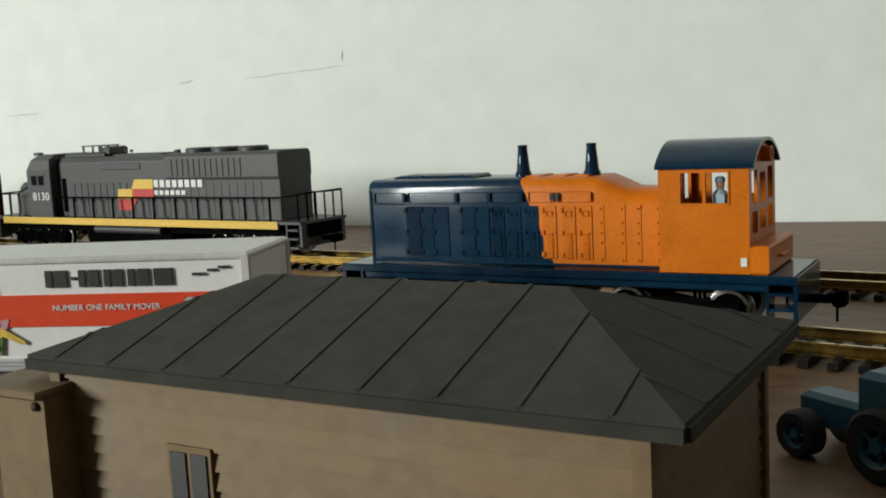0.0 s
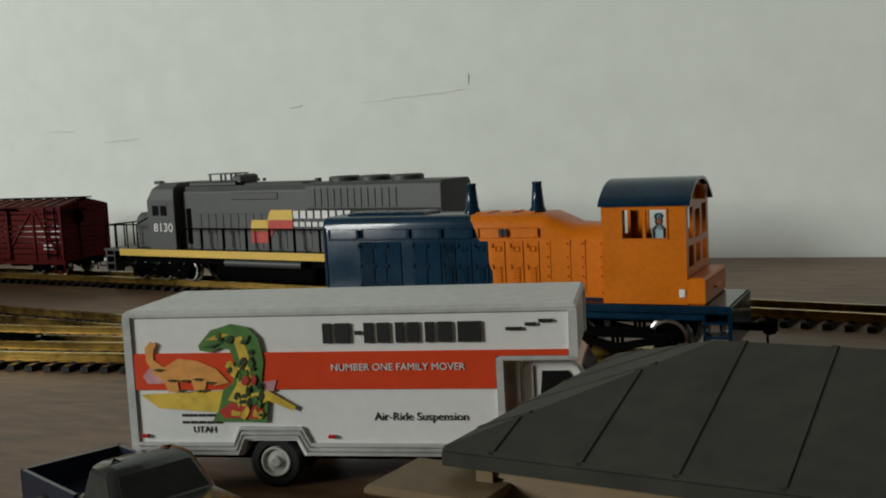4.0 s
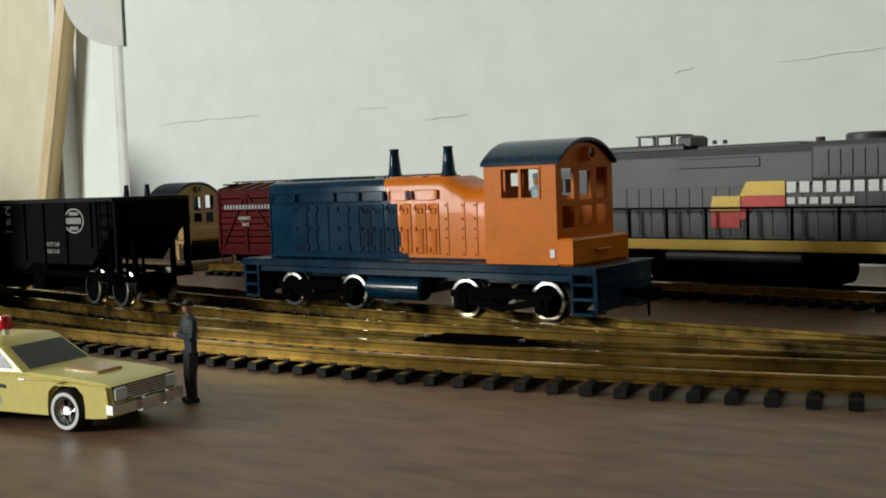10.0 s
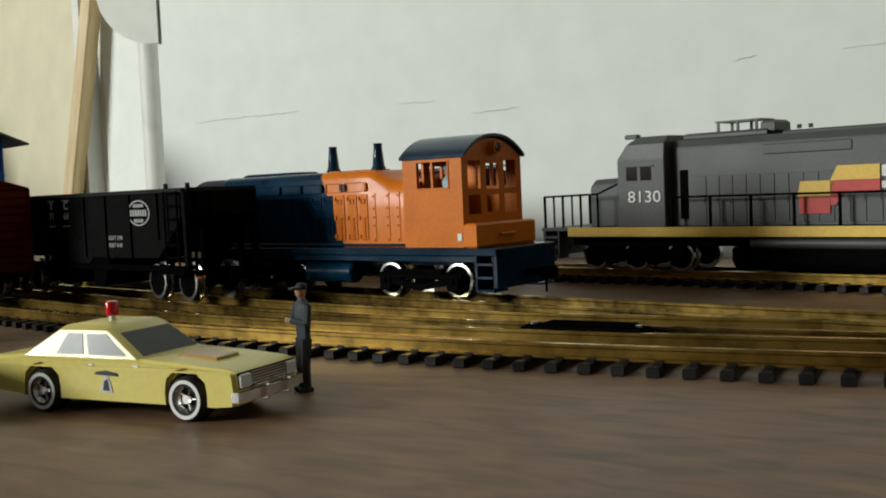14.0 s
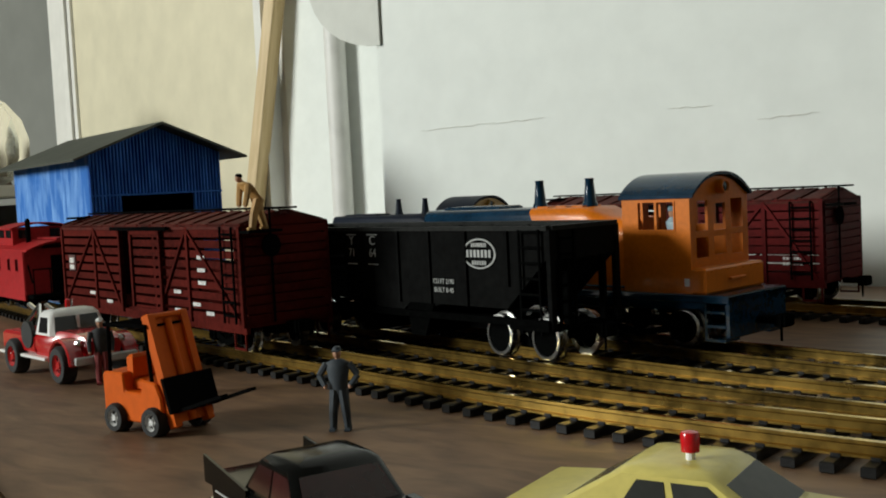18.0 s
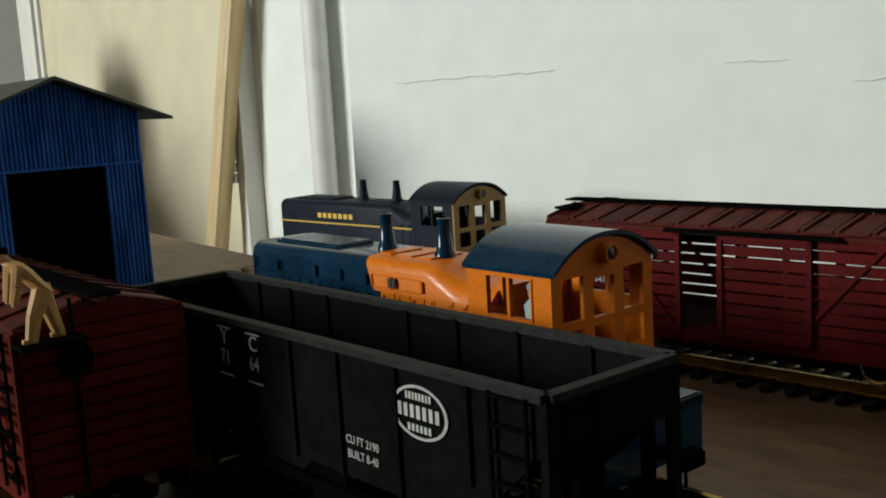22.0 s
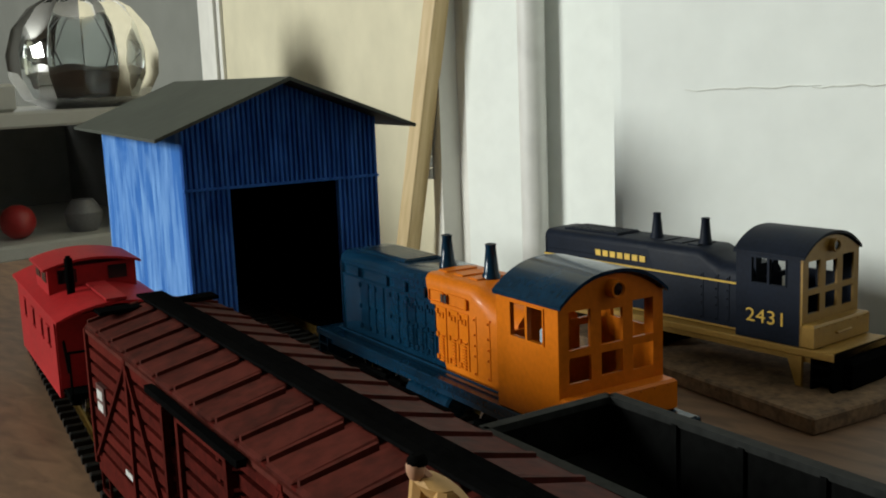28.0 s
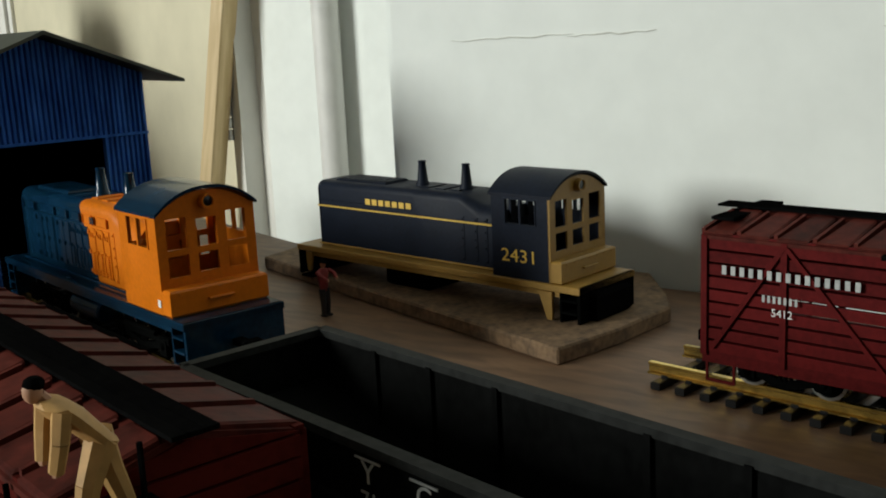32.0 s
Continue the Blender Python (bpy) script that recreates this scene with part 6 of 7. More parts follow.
def road_wheel(r, wall, hub, w=0.0022):
    mb = MB()
    mb.lathe([(0.0002, -w * 0.3), (r * 0.55, -w * 0.3), (r * 0.58, -w), (r * 0.9, -w), (r, -w * 0.6), (r, w), (0.0002, w)], axis="y", seg=20)
    mb.mi = 1
    if wall:
        mb.rings([[(q * math.cos(a), -w - d, -q * math.sin(a)) for q, d in ((r * 0.70, 0.0001), (r * 0.86, 0.0001), (r * 0.86, -0.0004), (r * 0.70, -0.0004))] for a in [2 * math.pi * k / 24 for k in range(24)]], closed=True)
    mb.mi = 2
    mb.lathe([(0.0001, -w * 0.85), (r * 0.20, -w * 0.85), (r * 0.26, -w * 0.35)], axis="y", seg=16)
    mb.rings([[(q * math.cos(a), -w * d, -q * math.sin(a)) for q, d in ((r * 0.44, 0.5), (r * 0.58, 0.95), (r * 0.60, 0.5))] for a in [2 * math.pi * k / 24 for k in range(24)]], closed=True)
    for k in range(5):
        a = 2 * math.pi * k / 5
        mb.tube((r * 0.2 * math.cos(a), -w * 0.55, r * 0.2 * math.sin(a)), (r * 0.5 * math.cos(a), -w * 0.6, r * 0.5 * math.sin(a)), r * 0.06, seg=5)
    return mb.mesh("wheel", [M["tyre"], M["truckwhite"], hub], smooth=True)


def put_wheels(parent, me, xs, y, r):
    for x in xs:
        for s in (-1, 1):
            part("wheel", me, None, parent, at=pose(x, s * y, r, 0, 0, 0 if s < 0 else 180))


def sweep_body(stations, mat_, name, parent, bevel=0.0, smooth=True):
    """Car body from cross-sections: x, half width at the sill, half width at the belt, sill height, belt height, top height."""
    mb = MB()
    rings = []
    for x, ws, wb, zs_, zb_, zt_ in stations:
        rings.append([(x, -ws, zs_), (x, -wb, zs_ + (zb_ - zs_) * 0.55), (x, -wb, zb_), (x, -wb * 0.86, zt_), (x, wb * 0.86, zt_), (x, wb, zb_), (x, wb, zs_ + (zb_ - zs_) * 0.55), (x, ws, zs_)])
    mb.rings(rings)
    return part(name, mb, mat_, parent, smooth=smooth, bevel=bevel)


def arch_profile(pts, wheels, r, zs):
    """Side outline: pts run along the top from rear to front; the sill returns with round wheel openings."""
    out = list(pts)
    for xc in sorted(wheels, reverse=True):
        h = math.asin(min(0.95, max(-0.95, (zs - 0.0042) / r)))
        for k in range(9):
            a = h + (math.pi - 2 * h) * k / 8
            out.append((xc + r * math.cos(a), 0.0042 + r * math.sin(a)))
    return out


def car_body(parent, prof, w, paint, name="body", bevel=0.0007):
    mb = MB()
    mb.prism_y(prof, -w, w)
    me = mb.mesh(name, paint)
    bm = bmesh.new()
    bm.from_mesh(me)
    edges = [e for e in bm.edges if len(e.link_faces) == 2 and abs(e.verts[0].co.y - e.verts[1].co.y) < 1e-6 and max(v.co.z for v in e.verts) > 0.0055]
    bmesh.ops.bevel(bm, geom=edges, offset=bevel, segments=3, affect="EDGES", clamp_overlap=True)
    bm.to_mesh(me)
    bm.free()
    me.shade_smooth()
    me.set_sharp_from_angle(angle=radians(40))
    return part(name, me, paint, parent)


def cabin(parent, base, top, zb, zt, wb, wt, paint, glass, wins, crown=0.0011):
    """Car cabin in body colour with its panes set into it: base and top are (rear, front) x."""
    def ring(x0, x1, w, z, c):
        return [(x0 + c, -w, z), (x1 - c, -w, z), (x1, -w + c, z), (x1, w - c, z), (x1 - c, w, z), (x0 + c, w, z), (x0, w - c, z), (x0, -w + c, z)]
    mb = MB()
    mb.rings([ring(base[0], base[1], wb, zb, 0.0012), ring(top[0], top[1], wt, zt, 0.0012), ring(top[0] + 0.0012, top[1] - 0.0012, wt - 0.0010, zt + crown * 0.7, 0.0012), ring(top[0] + 0.0040, top[1] - 0.0040, wt - 0.0035, zt + crown, 0.0012)])
    body = part("cabin", mb, paint, parent, smooth=True)
    lerp = lambda a, b, t: a + (b - a) * t  # noqa: E731

    def pt(u, v, f, out):
        x = lerp(lerp(base[0], base[1], u), lerp(top[0], top[1], u), v)
        return (x + (out if u >= 1 else -out if u <= 0 else 0), f * lerp(wb, wt, v) + (out * f if 0 < u < 1 else 0), lerp(zb, zt, v))

    def pane(name, quad):
        mb = MB()
        mb.rings([[pt(u, v, f, o) for u, v, f in quad] for o in (-0.0003, 0.00012)])
        part(name, mb, glass, body)
    for s in (-1, 1):
        for a0, a1, b0, b1 in wins:
            pane("side_window", [(a0, 0.12, s), (a1, 0.12, s), (lerp(a1, b1, 0.6), 0.62, s), (b1, 0.88, s), (b0, 0.88, s), (lerp(a0, b0, 0.6), 0.62, s)])
    pane("windscreen", [(1.0, 0.10, -0.86), (1.0, 0.10, 0.86), (1.0, 0.90, 0.84), (1.0, 0.90, -0.84)])
    pane("rear_window", [(0.0, 0.16, -0.80), (0.0, 0.16, 0.80), (0.0, 0.88, 0.80), (0.0, 0.88, -0.80)])
    return body


def sedan(m):
    car = thing("toy_sedan", m, "pale yellow toy police sedan with a red roof beacon", "car")
    r, w, paint = 0.0042, 0.0102, M["carcream"]
    top = [(-0.0318, 0.0042), (-0.0322, 0.0070), (-0.0318, 0.0098), (-0.0300, 0.0108), (-0.0225, 0.0113), (-0.0060, 0.0112), (0.0090, 0.0111), (0.0200, 0.0105), (0.0290, 0.0098), (0.0306, 0.0092), (0.0310, 0.0060), (0.0306, 0.0034), (0.0262, 0.0030)]
    body = car_body(car, arch_profile(top, (-0.0165, 0.0195), 0.0050, 0.0030) + [(-0.0225, 0.0034)], w, paint)
    cabin(car, (-0.0225, 0.0092), (-0.0135, 0.0012), 0.0110, 0.0161, 0.0099, 0.0086, paint, M["carglass"], ((0.30, 0.54, 0.27, 0.50), (0.585, 0.90, 0.56, 0.86)))
    for s in (-1, 1):
        mb = MB()
        mb.prism_y([(-0.0012, 0.0046), (0.0020, 0.0046), (0.0014, 0.0066), (0.0008, 0.0078), (0.0000, 0.0078), (-0.0006, 0.0064)], s * w - 0.00015, s * w + 0.00015)
        badge = part("door_badge", mb, M["alum"], body, "pale grey door badge")
        mb = MB()
        mb.prism_y([(-0.0004, 0.0050), (0.0012, 0.0050), (0.0008, 0.0072), (0.0000, 0.0068)], s * w - 0.00025, s * w + 0.00025)
        mb.prism_y([(-0.0024, 0.0080), (0.0034, 0.0078), (0.0032, 0.0084), (0.0004, 0.0088), (-0.0020, 0.0085)], s * w - 0.00025, s * w + 0.00025)
        part("badge_mark", mb, M["denim"], badge, "dark blue badge marking")
        for x in (-0.0042, 0.0072):
            mb = MB()
            mb.box(x, x + 0.0016, s * w - 0.0002, s * w + 0.0004, 0.0096, 0.0100, 0.0001)
            part("door_handle", mb, M["chrome"], body, "chrome door handle")
        mb = MB()
        mb.box(-0.0315, 0.0300, s * w - 0.0001, s * w + 0.00025, 0.0090, 0.0093)
        part("side_trim", mb, paint, body)
    mb = MB()
    mb.box(-0.0230, 0.0265, -w + 0.0026, w - 0.0026, 0.0022, 0.0090)
    part("underbody", mb, M["dull"], car)
    put_wheels(car, road_wheel(r, True, M["chrome"]), (-0.0165, 0.0195), 0.0084, r)
    for x, s in ((0.0316, 1), (-0.0324, -1)):
        mb = MB()
        mb.rings([[(x + s * (0.0010 - abs(y) * 0.14) - 0.0008, y, 0.0042), (x + s * (0.0010 - abs(y) * 0.14) + 0.0008, y, 0.0042), (x + s * (0.0010 - abs(y) * 0.14) + 0.0008, y, 0.0060), (x + s * (0.0010 - abs(y) * 0.14) - 0.0008, y, 0.0060)] for y in (-0.0108, -0.0090, -0.004, 0.004, 0.0090, 0.0108)])
        bumper = part("bumper", mb, M["chrome"], car, "chrome bumper", smooth=True)
        for y in (-0.0036, 0.0036):
            mb = MB()
            mb.box(x + s * 0.0012 - 0.0008, x + s * 0.0012 + 0.0008, y - 0.0005, y + 0.0005, 0.0037, 0.0066, 0.0002)
            part("overrider", mb, M["chrome"], bumper)
    mb = MB()
    mb.box(0.0302, 0.0311, -0.0092, 0.0092, 0.0062, 0.0092)
    grille = part("grille", mb, M["dull"], car, "dark grille")
    for k in range(6):
        mb = MB()
        mb.box(0.0306, 0.0314, -0.0058, 0.0058, 0.0063 + k * 0.0005, 0.0066 + k * 0.0005)
        part("grille_bar", mb, M["chrome"], grille, "chrome grille bar")
    for y in (-0.0076, 0.0076):
        mb = MB()
        mb.box(0.0306, 0.0315, y - 0.0016, y + 0.0016, 0.0064, 0.0090, 0.0003)
        part("headlight", mb, M["alum"], car)
    mb = MB()
    mb.box(0.0125, 0.0215, -0.0036, 0.0036, 0.0104, 0.0112, 0.0002)
    part("bonnet_panel", mb, mat("ochre_bonnet", (0.42, 0.24, 0.05), 0.3, vary=0.1, coat=0.4), car, "ochre bonnet panel", at=pose(0, 0, 0, 0, 3.0, 0) @ pose(0, 0, 0.0009))
    mb = MB()
    mb.lathe([(0.0007, 0.0168), (0.0007, 0.0182), (0.0011, 0.0183)], (-0.0045, -0.0020, 0), seg=12)
    part("beacon_stem", mb, M["truckwhite"], car)
    mb = MB()
    mb.lathe([(0.0013, 0.0183), (0.0014, 0.0206), (0.0012, 0.0210), (0.0004, 0.0212)], (-0.0045, -0.0020, 0), seg=14)
    part("beacon", mb, M["lampred"], car, "red roof beacon", smooth=True)
    return car


sedan(pose(-0.2105, 0.1360, 0, 0, 0, 5.5) @ Matrix.Diagonal((0.985, 0.93, 1.0, 1)))


def finned_car(m):
    car = thing("toy_finned_car", m, "glossy black fifties toy car with chrome bumpers", "car")
    r, w, paint = 0.0040, 0.0102, M["carblack"]
    top = [(-0.0300, 0.0042), (-0.0306, 0.0080), (-0.0310, 0.0106), (-0.0240, 0.0112), (-0.0150, 0.0108), (0.0080, 0.0108), (0.0200, 0.0106), (0.0262, 0.0100), (0.0280, 0.0088), (0.0280, 0.0046), (0.0268, 0.0032), (0.0236, 0.0030)]
    body = car_body(car, arch_profile(top, (-0.0165, 0.0175), 0.0046, 0.0030) + [(-0.0222, 0.0034)], w, paint)
    cabin(car, (-0.0160, 0.0090), (-0.0110, 0.0030), 0.0107, 0.0158, 0.0094, 0.0080, paint, M["redglass"], ((0.10, 0.50, 0.12, 0.50), (0.54, 0.93, 0.54, 0.92)))
    for s in (-1, 1):
        mb = MB()
        mb.rings([[(-0.0335, s * 0.0090, 0.0085), (-0.0335, s * 0.0104, 0.0085), (-0.0345, s * 0.0101, 0.0128), (-0.0345, s * 0.0096, 0.0128)], [(-0.0120, s * 0.0090, 0.0090), (-0.0120, s * 0.0104, 0.0090), (-0.0120, s * 0.0102, 0.0110), (-0.0120, s * 0.0096, 0.0110)]])
        part("tail_fin", mb, paint, body)
        mb = MB()
        mb.rings([[(0.0100, s * 0.0078, 0.0100), (0.0100, s * 0.0103, 0.0100), (0.0100, s * 0.0099, 0.0114), (0.0100, s * 0.0084, 0.0114)], [(0.0284, s * 0.0072, 0.0084), (0.0284, s * 0.0102, 0.0084), (0.0284, s * 0.0098, 0.0112), (0.0284, s * 0.0080, 0.0112)]])
        part("wing_crest", mb, paint, body)
        mb = MB()
        mb.lathe([(0.0002, 0.0275), (0.0018, 0.0278), (0.0019, 0.0288), (0.0012, 0.0296), (0.0002, 0.0298)], (0, s * 0.0086, 0.0094), "x", 14)
        part("headlight", mb, M["alum"], car, smooth=True)
        mb = MB()
        mb.box(-0.0280, 0.0220, s * w - 0.0001, s * w + 0.00025, 0.0078, 0.0081)
        part("side_trim", mb, M["alum"], body)
    mb = MB()
    mb.box(-0.0225, 0.0250, -w + 0.0026, w - 0.0026, 0.0022, 0.0090)
    part("underbody", mb, M["dull"], car)
    put_wheels(car, road_wheel(r, True, M["chrome"]), (-0.0165, 0.0175), 0.0084, r)
    mb = MB()
    mb.rings([[(0.0296 - abs(y) * 0.16, y, 0.0036), (0.0318 - abs(y) * 0.16, y, 0.0040), (0.0318 - abs(y) * 0.16, y, 0.0062), (0.0296 - abs(y) * 0.16, y, 0.0066)] for y in (-0.0112, -0.0095, -0.004, 0.004, 0.0095, 0.0112)])
    bumper = part("front_bumper", mb, M["chrome"], car, "chrome bumper", smooth=True)
    for y in (-0.0070, 0.0070):
        mb = MB()
        mb.lathe([(0.0015, 0.0290), (0.0015, 0.0312), (0.0008, 0.0324)], (0, y, 0.0062), "x", 12)
        part("bumper_bullet", mb, M["chrome"], bumper, smooth=True)
    mb = MB()
    mb.box(0.0276, 0.0290, -0.0066, 0.0066, 0.0062, 0.0086, 0.0003)
    grille = part("grille", mb, M["dull"], car, "dark grille")
    for k in range(4):
        mb = MB()
        mb.box(0.0286, 0.0294, -0.0064, 0.0064, 0.0064 + k * 0.0006, 0.0067 + k * 0.0006)
        part("grille_bar", mb, M["alum"], grille)
    mb = MB()
    mb.box(-0.0330, -0.0308, -0.0105, 0.0105, 0.0040, 0.0060, 0.0006)
    part("rear_bumper", mb, M["chrome"], car)
    return car


finned_car(pose(-0.2622, 0.1118, 0, 0, 0, -21.0) @ Matrix.Diagonal((0.88, 0.93, 1.03, 1)))


def box_truck(m):
    """Origin under the near rear corner of the box, front towards +x."""
    t = thing("toy_moving_truck", m, "white toy moving truck with an orange-red band", "truck")
    L, w, z0, z1 = 0.0870, 0.0290, 0.0065, 0.0352
    xc, zc, xw = 0.0735, 0.0250, 0.0287
    # body outline: a hump over the rear wheel, and the front overhanging the cab
    side = [(0, z0), (xw - 0.0062, z0), (xw - 0.0050, 0.0094), (xw + 0.0048, 0.0094), (xw + 0.0062, z0), (xc, z0), (xc, zc), (L, zc), (L, z1 - 0.0012), (0, z1 - 0.0012)]
    mb = MB()
    mb.prism_y(side, 0, w)
    box_ = part("cargo_box", mb, M["truckwhite"], t)
    mb = MB()
    mb.box(-0.0003, L + 0.0003, -0.0004, w + 0.0004, z1 - 0.0018, z1, 0.0006)
    part("box_roof", mb, M["alum"], box_, "grey aluminium roof")
    for x0, x1, za in ((-0.0004, 0.0012, z0), (L - 0.0012, L + 0.0004, zc)):
        for ya, yb in ((-0.0005, 0.0013), (w - 0.0013, w + 0.0005)):
            mb = MB()
            mb.box(x0, x1, ya, yb, za, z1 - 0.0010, 0.0002)
            part("corner_trim", mb, M["alum"], box_)
    for ya, yb in ((-0.0005, 0.0010), (w - 0.0010, w + 0.0005)):
        mb = MB()
        mb.box(xc - 0.0010, xc + 0.0003, ya, yb, z0, zc + 0.0004, 0.0002)
        part("corner_trim", mb, M["alum"], box_)
        mb = MB()
        mb.box(xc + 0.0003, L, ya, yb, zc - 0.0003, zc + 0.0006, 0.0002)
        part("edge_trim", mb, M["alum"], box_)
    mb = MB()
    mb.box(-0.0003, 0.0003, 0.0045, w - 0.0045, 0.0130, 0.0275)
    part("rear_panel", mb, M["truckred"], box_, "orange-red rear panel")
    for k in range(3):
        z, q = z0 + 0.0002 + k * 0.0009, 0.0004 * k
        run = [(0, z), (xw - 0.0070 - q, z), (xw - 0.0055 - q, z + 0.0032), (xw + 0.0053 + q, z + 0.0032), (xw + 0.0070 + q, z), (xc - 0.0012, z)]
        mb = MB()
        mb.prism_y(run + [(x, zz + 0.0006) for x, zz in reversed(run)], -0.0007, 0.0002)
        part("skirt_rail", mb, M["alum"], box_)
    for ya, yb in ((-0.0004, 0.0), (w, w + 0.0004)):
        mb = MB()
        mb.prism_y([(0.0014, 0.0196), (xc - 0.0011, 0.0196), (xc - 0.0011, zc + 0.0007), (L - 0.0014, zc + 0.0007), (L - 0.0014, 0.0268), (0.0014, 0.0268)], ya, yb)
        part("colour_band", mb, M["truckred"], box_, "orange-red band")
    # lettering as plain heavy shapes
    for x0, x1, z0_, z1_ in ((0.0400, 0.0416, 0.0284, 0.0322), (0.0424, 0.0452, 0.0284, 0.0322), (0.0462, 0.0474, 0.0300, 0.0307), (0.0480, 0.0496, 0.0284, 0.0322), (0.0505, 0.0528, 0.0284, 0.0322),
                             (0.0540, 0.0556, 0.0284, 0.0322), (0.0563, 0.0584, 0.0284, 0.0322), (0.0596, 0.0612, 0.0284, 0.0322), (0.0620, 0.0646, 0.0284, 0.0322), (0.0657, 0.0700, 0.0284, 0.0322)):
        mb = MB()
        mb.box(x0, x1, -0.0005, -0.0001, z0_, z1_)
        part("brand_bar", mb, M["ink"], box_, "heavy black bar")
    for x0, x1, z0_ in ((0.0745, 0.0775, 0.0304), (0.0780, 0.0800, 0.0312), (0.0805, 0.0830, 0.0318)):
        mb = MB()
        mb.box(x0, x1, -0.0005, -0.0001, z0_, z0_ + 0.0006)
        part("brand_bar", mb, M["ink"], box_)
    text_part("slogan", "NUMBER ONE FAMILY MOVER", 0.0019, M["paint"], box_, pose(0.0540, -0.00055, 0.0232) @ FRONT)
    text_part("slogan", "Air-Ride Suspension", 0.0022, M["ink"], box_, pose(0.0580, -0.0001, 0.0135) @ FRONT)
    text_part("slogan", "UTAH", 0.0018, M["ink"], box_, pose(0.0150, -0.0001, 0.0110) @ FRONT)
    for z in (0.0128, 0.0142):
        bars("caption_bars", 0.0105, 0.0190, z, z + 0.0005, -0.0001, 5, M["ink"], box_, weight=0.85)
    # the picture: two long-necked animals as plain patches
    def patch(name, pts, mm, lift):
        p = MB()
        p.prism_y(pts, -0.0005 - lift, -0.0004 - lift)
        part(name, p, mm, box_)
    patch("picture_patch", [(0.0024, 0.0187), (0.0196, 0.0194), (0.0184, 0.0151), (0.0059, 0.0160)], M["dino1"], 0.00000)
    patch("picture_patch", [(0.0031, 0.0223), (0.0047, 0.0241), (0.0083, 0.0236), (0.0092, 0.0210), (0.0041, 0.0208)], M["pink"], 0.00004)
    patch("picture_patch", [(0.0273, 0.0210), (0.0304, 0.0215), (0.0297, 0.0193), (0.0277, 0.0192)], M["pink"], 0.00008)
    patch("picture_patch", [(0.0041, 0.0253), (0.0040, 0.0280), (0.0053, 0.0293), (0.0064, 0.0286), (0.0057, 0.0275), (0.0056, 0.0256), (0.0077, 0.0241), (0.0107, 0.0258), (0.0148, 0.0253), (0.0184, 0.0237), (0.0209, 0.0210), (0.0178, 0.0204), (0.0164, 0.0215), (0.0157, 0.0192), (0.0138, 0.0192), (0.0130, 0.0216), (0.0103, 0.0213), (0.0105, 0.0192), (0.0084, 0.0192), (0.0073, 0.0215), (0.0053, 0.0230)], M["dino3"], 0.00012)
    patch("picture_patch", [(0.0151, 0.0284), (0.0178, 0.0313), (0.0220, 0.0325), (0.0252, 0.0318), (0.0273, 0.0297), (0.0281, 0.0253), (0.0274, 0.0210), (0.0285, 0.0178), (0.0279, 0.0132), (0.0170, 0.0134), (0.0184, 0.0157), (0.0196, 0.0197), (0.0216, 0.0210), (0.0223, 0.0251), (0.0214, 0.0275), (0.0196, 0.0279), (0.0173, 0.0270), (0.0154, 0.0274)], M["dino2"], 0.00016)
    patch("picture_patch", [(0.0223, 0.0297), (0.0240, 0.0301), (0.0252, 0.0264), (0.0254, 0.0210), (0.0237, 0.0167), (0.0204, 0.0176), (0.0223, 0.0205), (0.0235, 0.0248), (0.0228, 0.0277)], M["dino1"], 0.00020)
    patch("picture_patch", [(0.0166, 0.0294), (0.0196, 0.0307), (0.0216, 0.0305), (0.0190, 0.0294)], M["dino1"], 0.00024)
    patch("picture_patch", [(0.0240, 0.0187), (0.0287, 0.0194), (0.0340, 0.0163), (0.0334, 0.0155), (0.0285, 0.0175), (0.0247, 0.0154), (0.0223, 0.0165)], M["dino1"], 0.00028)
    patch("picture_patch", [(0.0185, 0.0154), (0.0211, 0.0172), (0.0237, 0.0163), (0.0252, 0.0174), (0.0275, 0.0157), (0.0271, 0.0139), (0.0195, 0.0141)], M["logored"], 0.00032)
    patch("picture_patch", [(0.0211, 0.0157), (0.0230, 0.0152), (0.0225, 0.0144), (0.0209, 0.0146)], M["dino1"], 0.00036)
    # mottled scales of the upright animal and folds of the other, in small strokes
    rng = random.Random(12)
    for k in range(46):
        u = rng.random()
        x = 0.0262 - 0.0050 * rng.random() + (0.0010 if u < 0.5 else 0)
        z = 0.0140 + 0.0165 * u
        if z > 0.0275:
            x -= 0.0030 * rng.random()
        dx, dz = 0.0003 + 0.0006 * rng.random(), 0.0006 + 0.0013 * rng.random()
        if z + dz > 0.0312:
            continue
        mm = rng.choice((M["dino1"], M["dinodark"], M["dinodark"], M["dino2"], M["logored"] if z < 0.021 else M["dinodark"]))
        patch("picture_stroke", [(x - dx, z), (x, z - dz * 0.3), (x + dx, z + dz * 0.4), (x + dx * 0.3, z + dz), (x - dx * 0.5, z + dz * 0.7)], mm, 0.00040 + k * 0.000004)
    for x, z in ((0.0065, 0.0237), (0.0092, 0.0216), (0.0118, 0.0215), (0.0145, 0.0218), (0.0170, 0.0211), (0.0115, 0.0195), (0.0150, 0.0195)):
        patch("picture_stroke", [(x - 0.0010, z), (x, z - 0.0004), (x + 0.0012, z + 0.0001), (x, z + 0.0002)], M["dinodark"], 0.00044)
    patch("picture_stroke", [(0.0156, 0.0281), (0.0176, 0.0284), (0.0200, 0.0290), (0.0180, 0.0279)], M["dinodark"], 0.00048)
    # cab under the overhang, and chassis
    cab = MB()
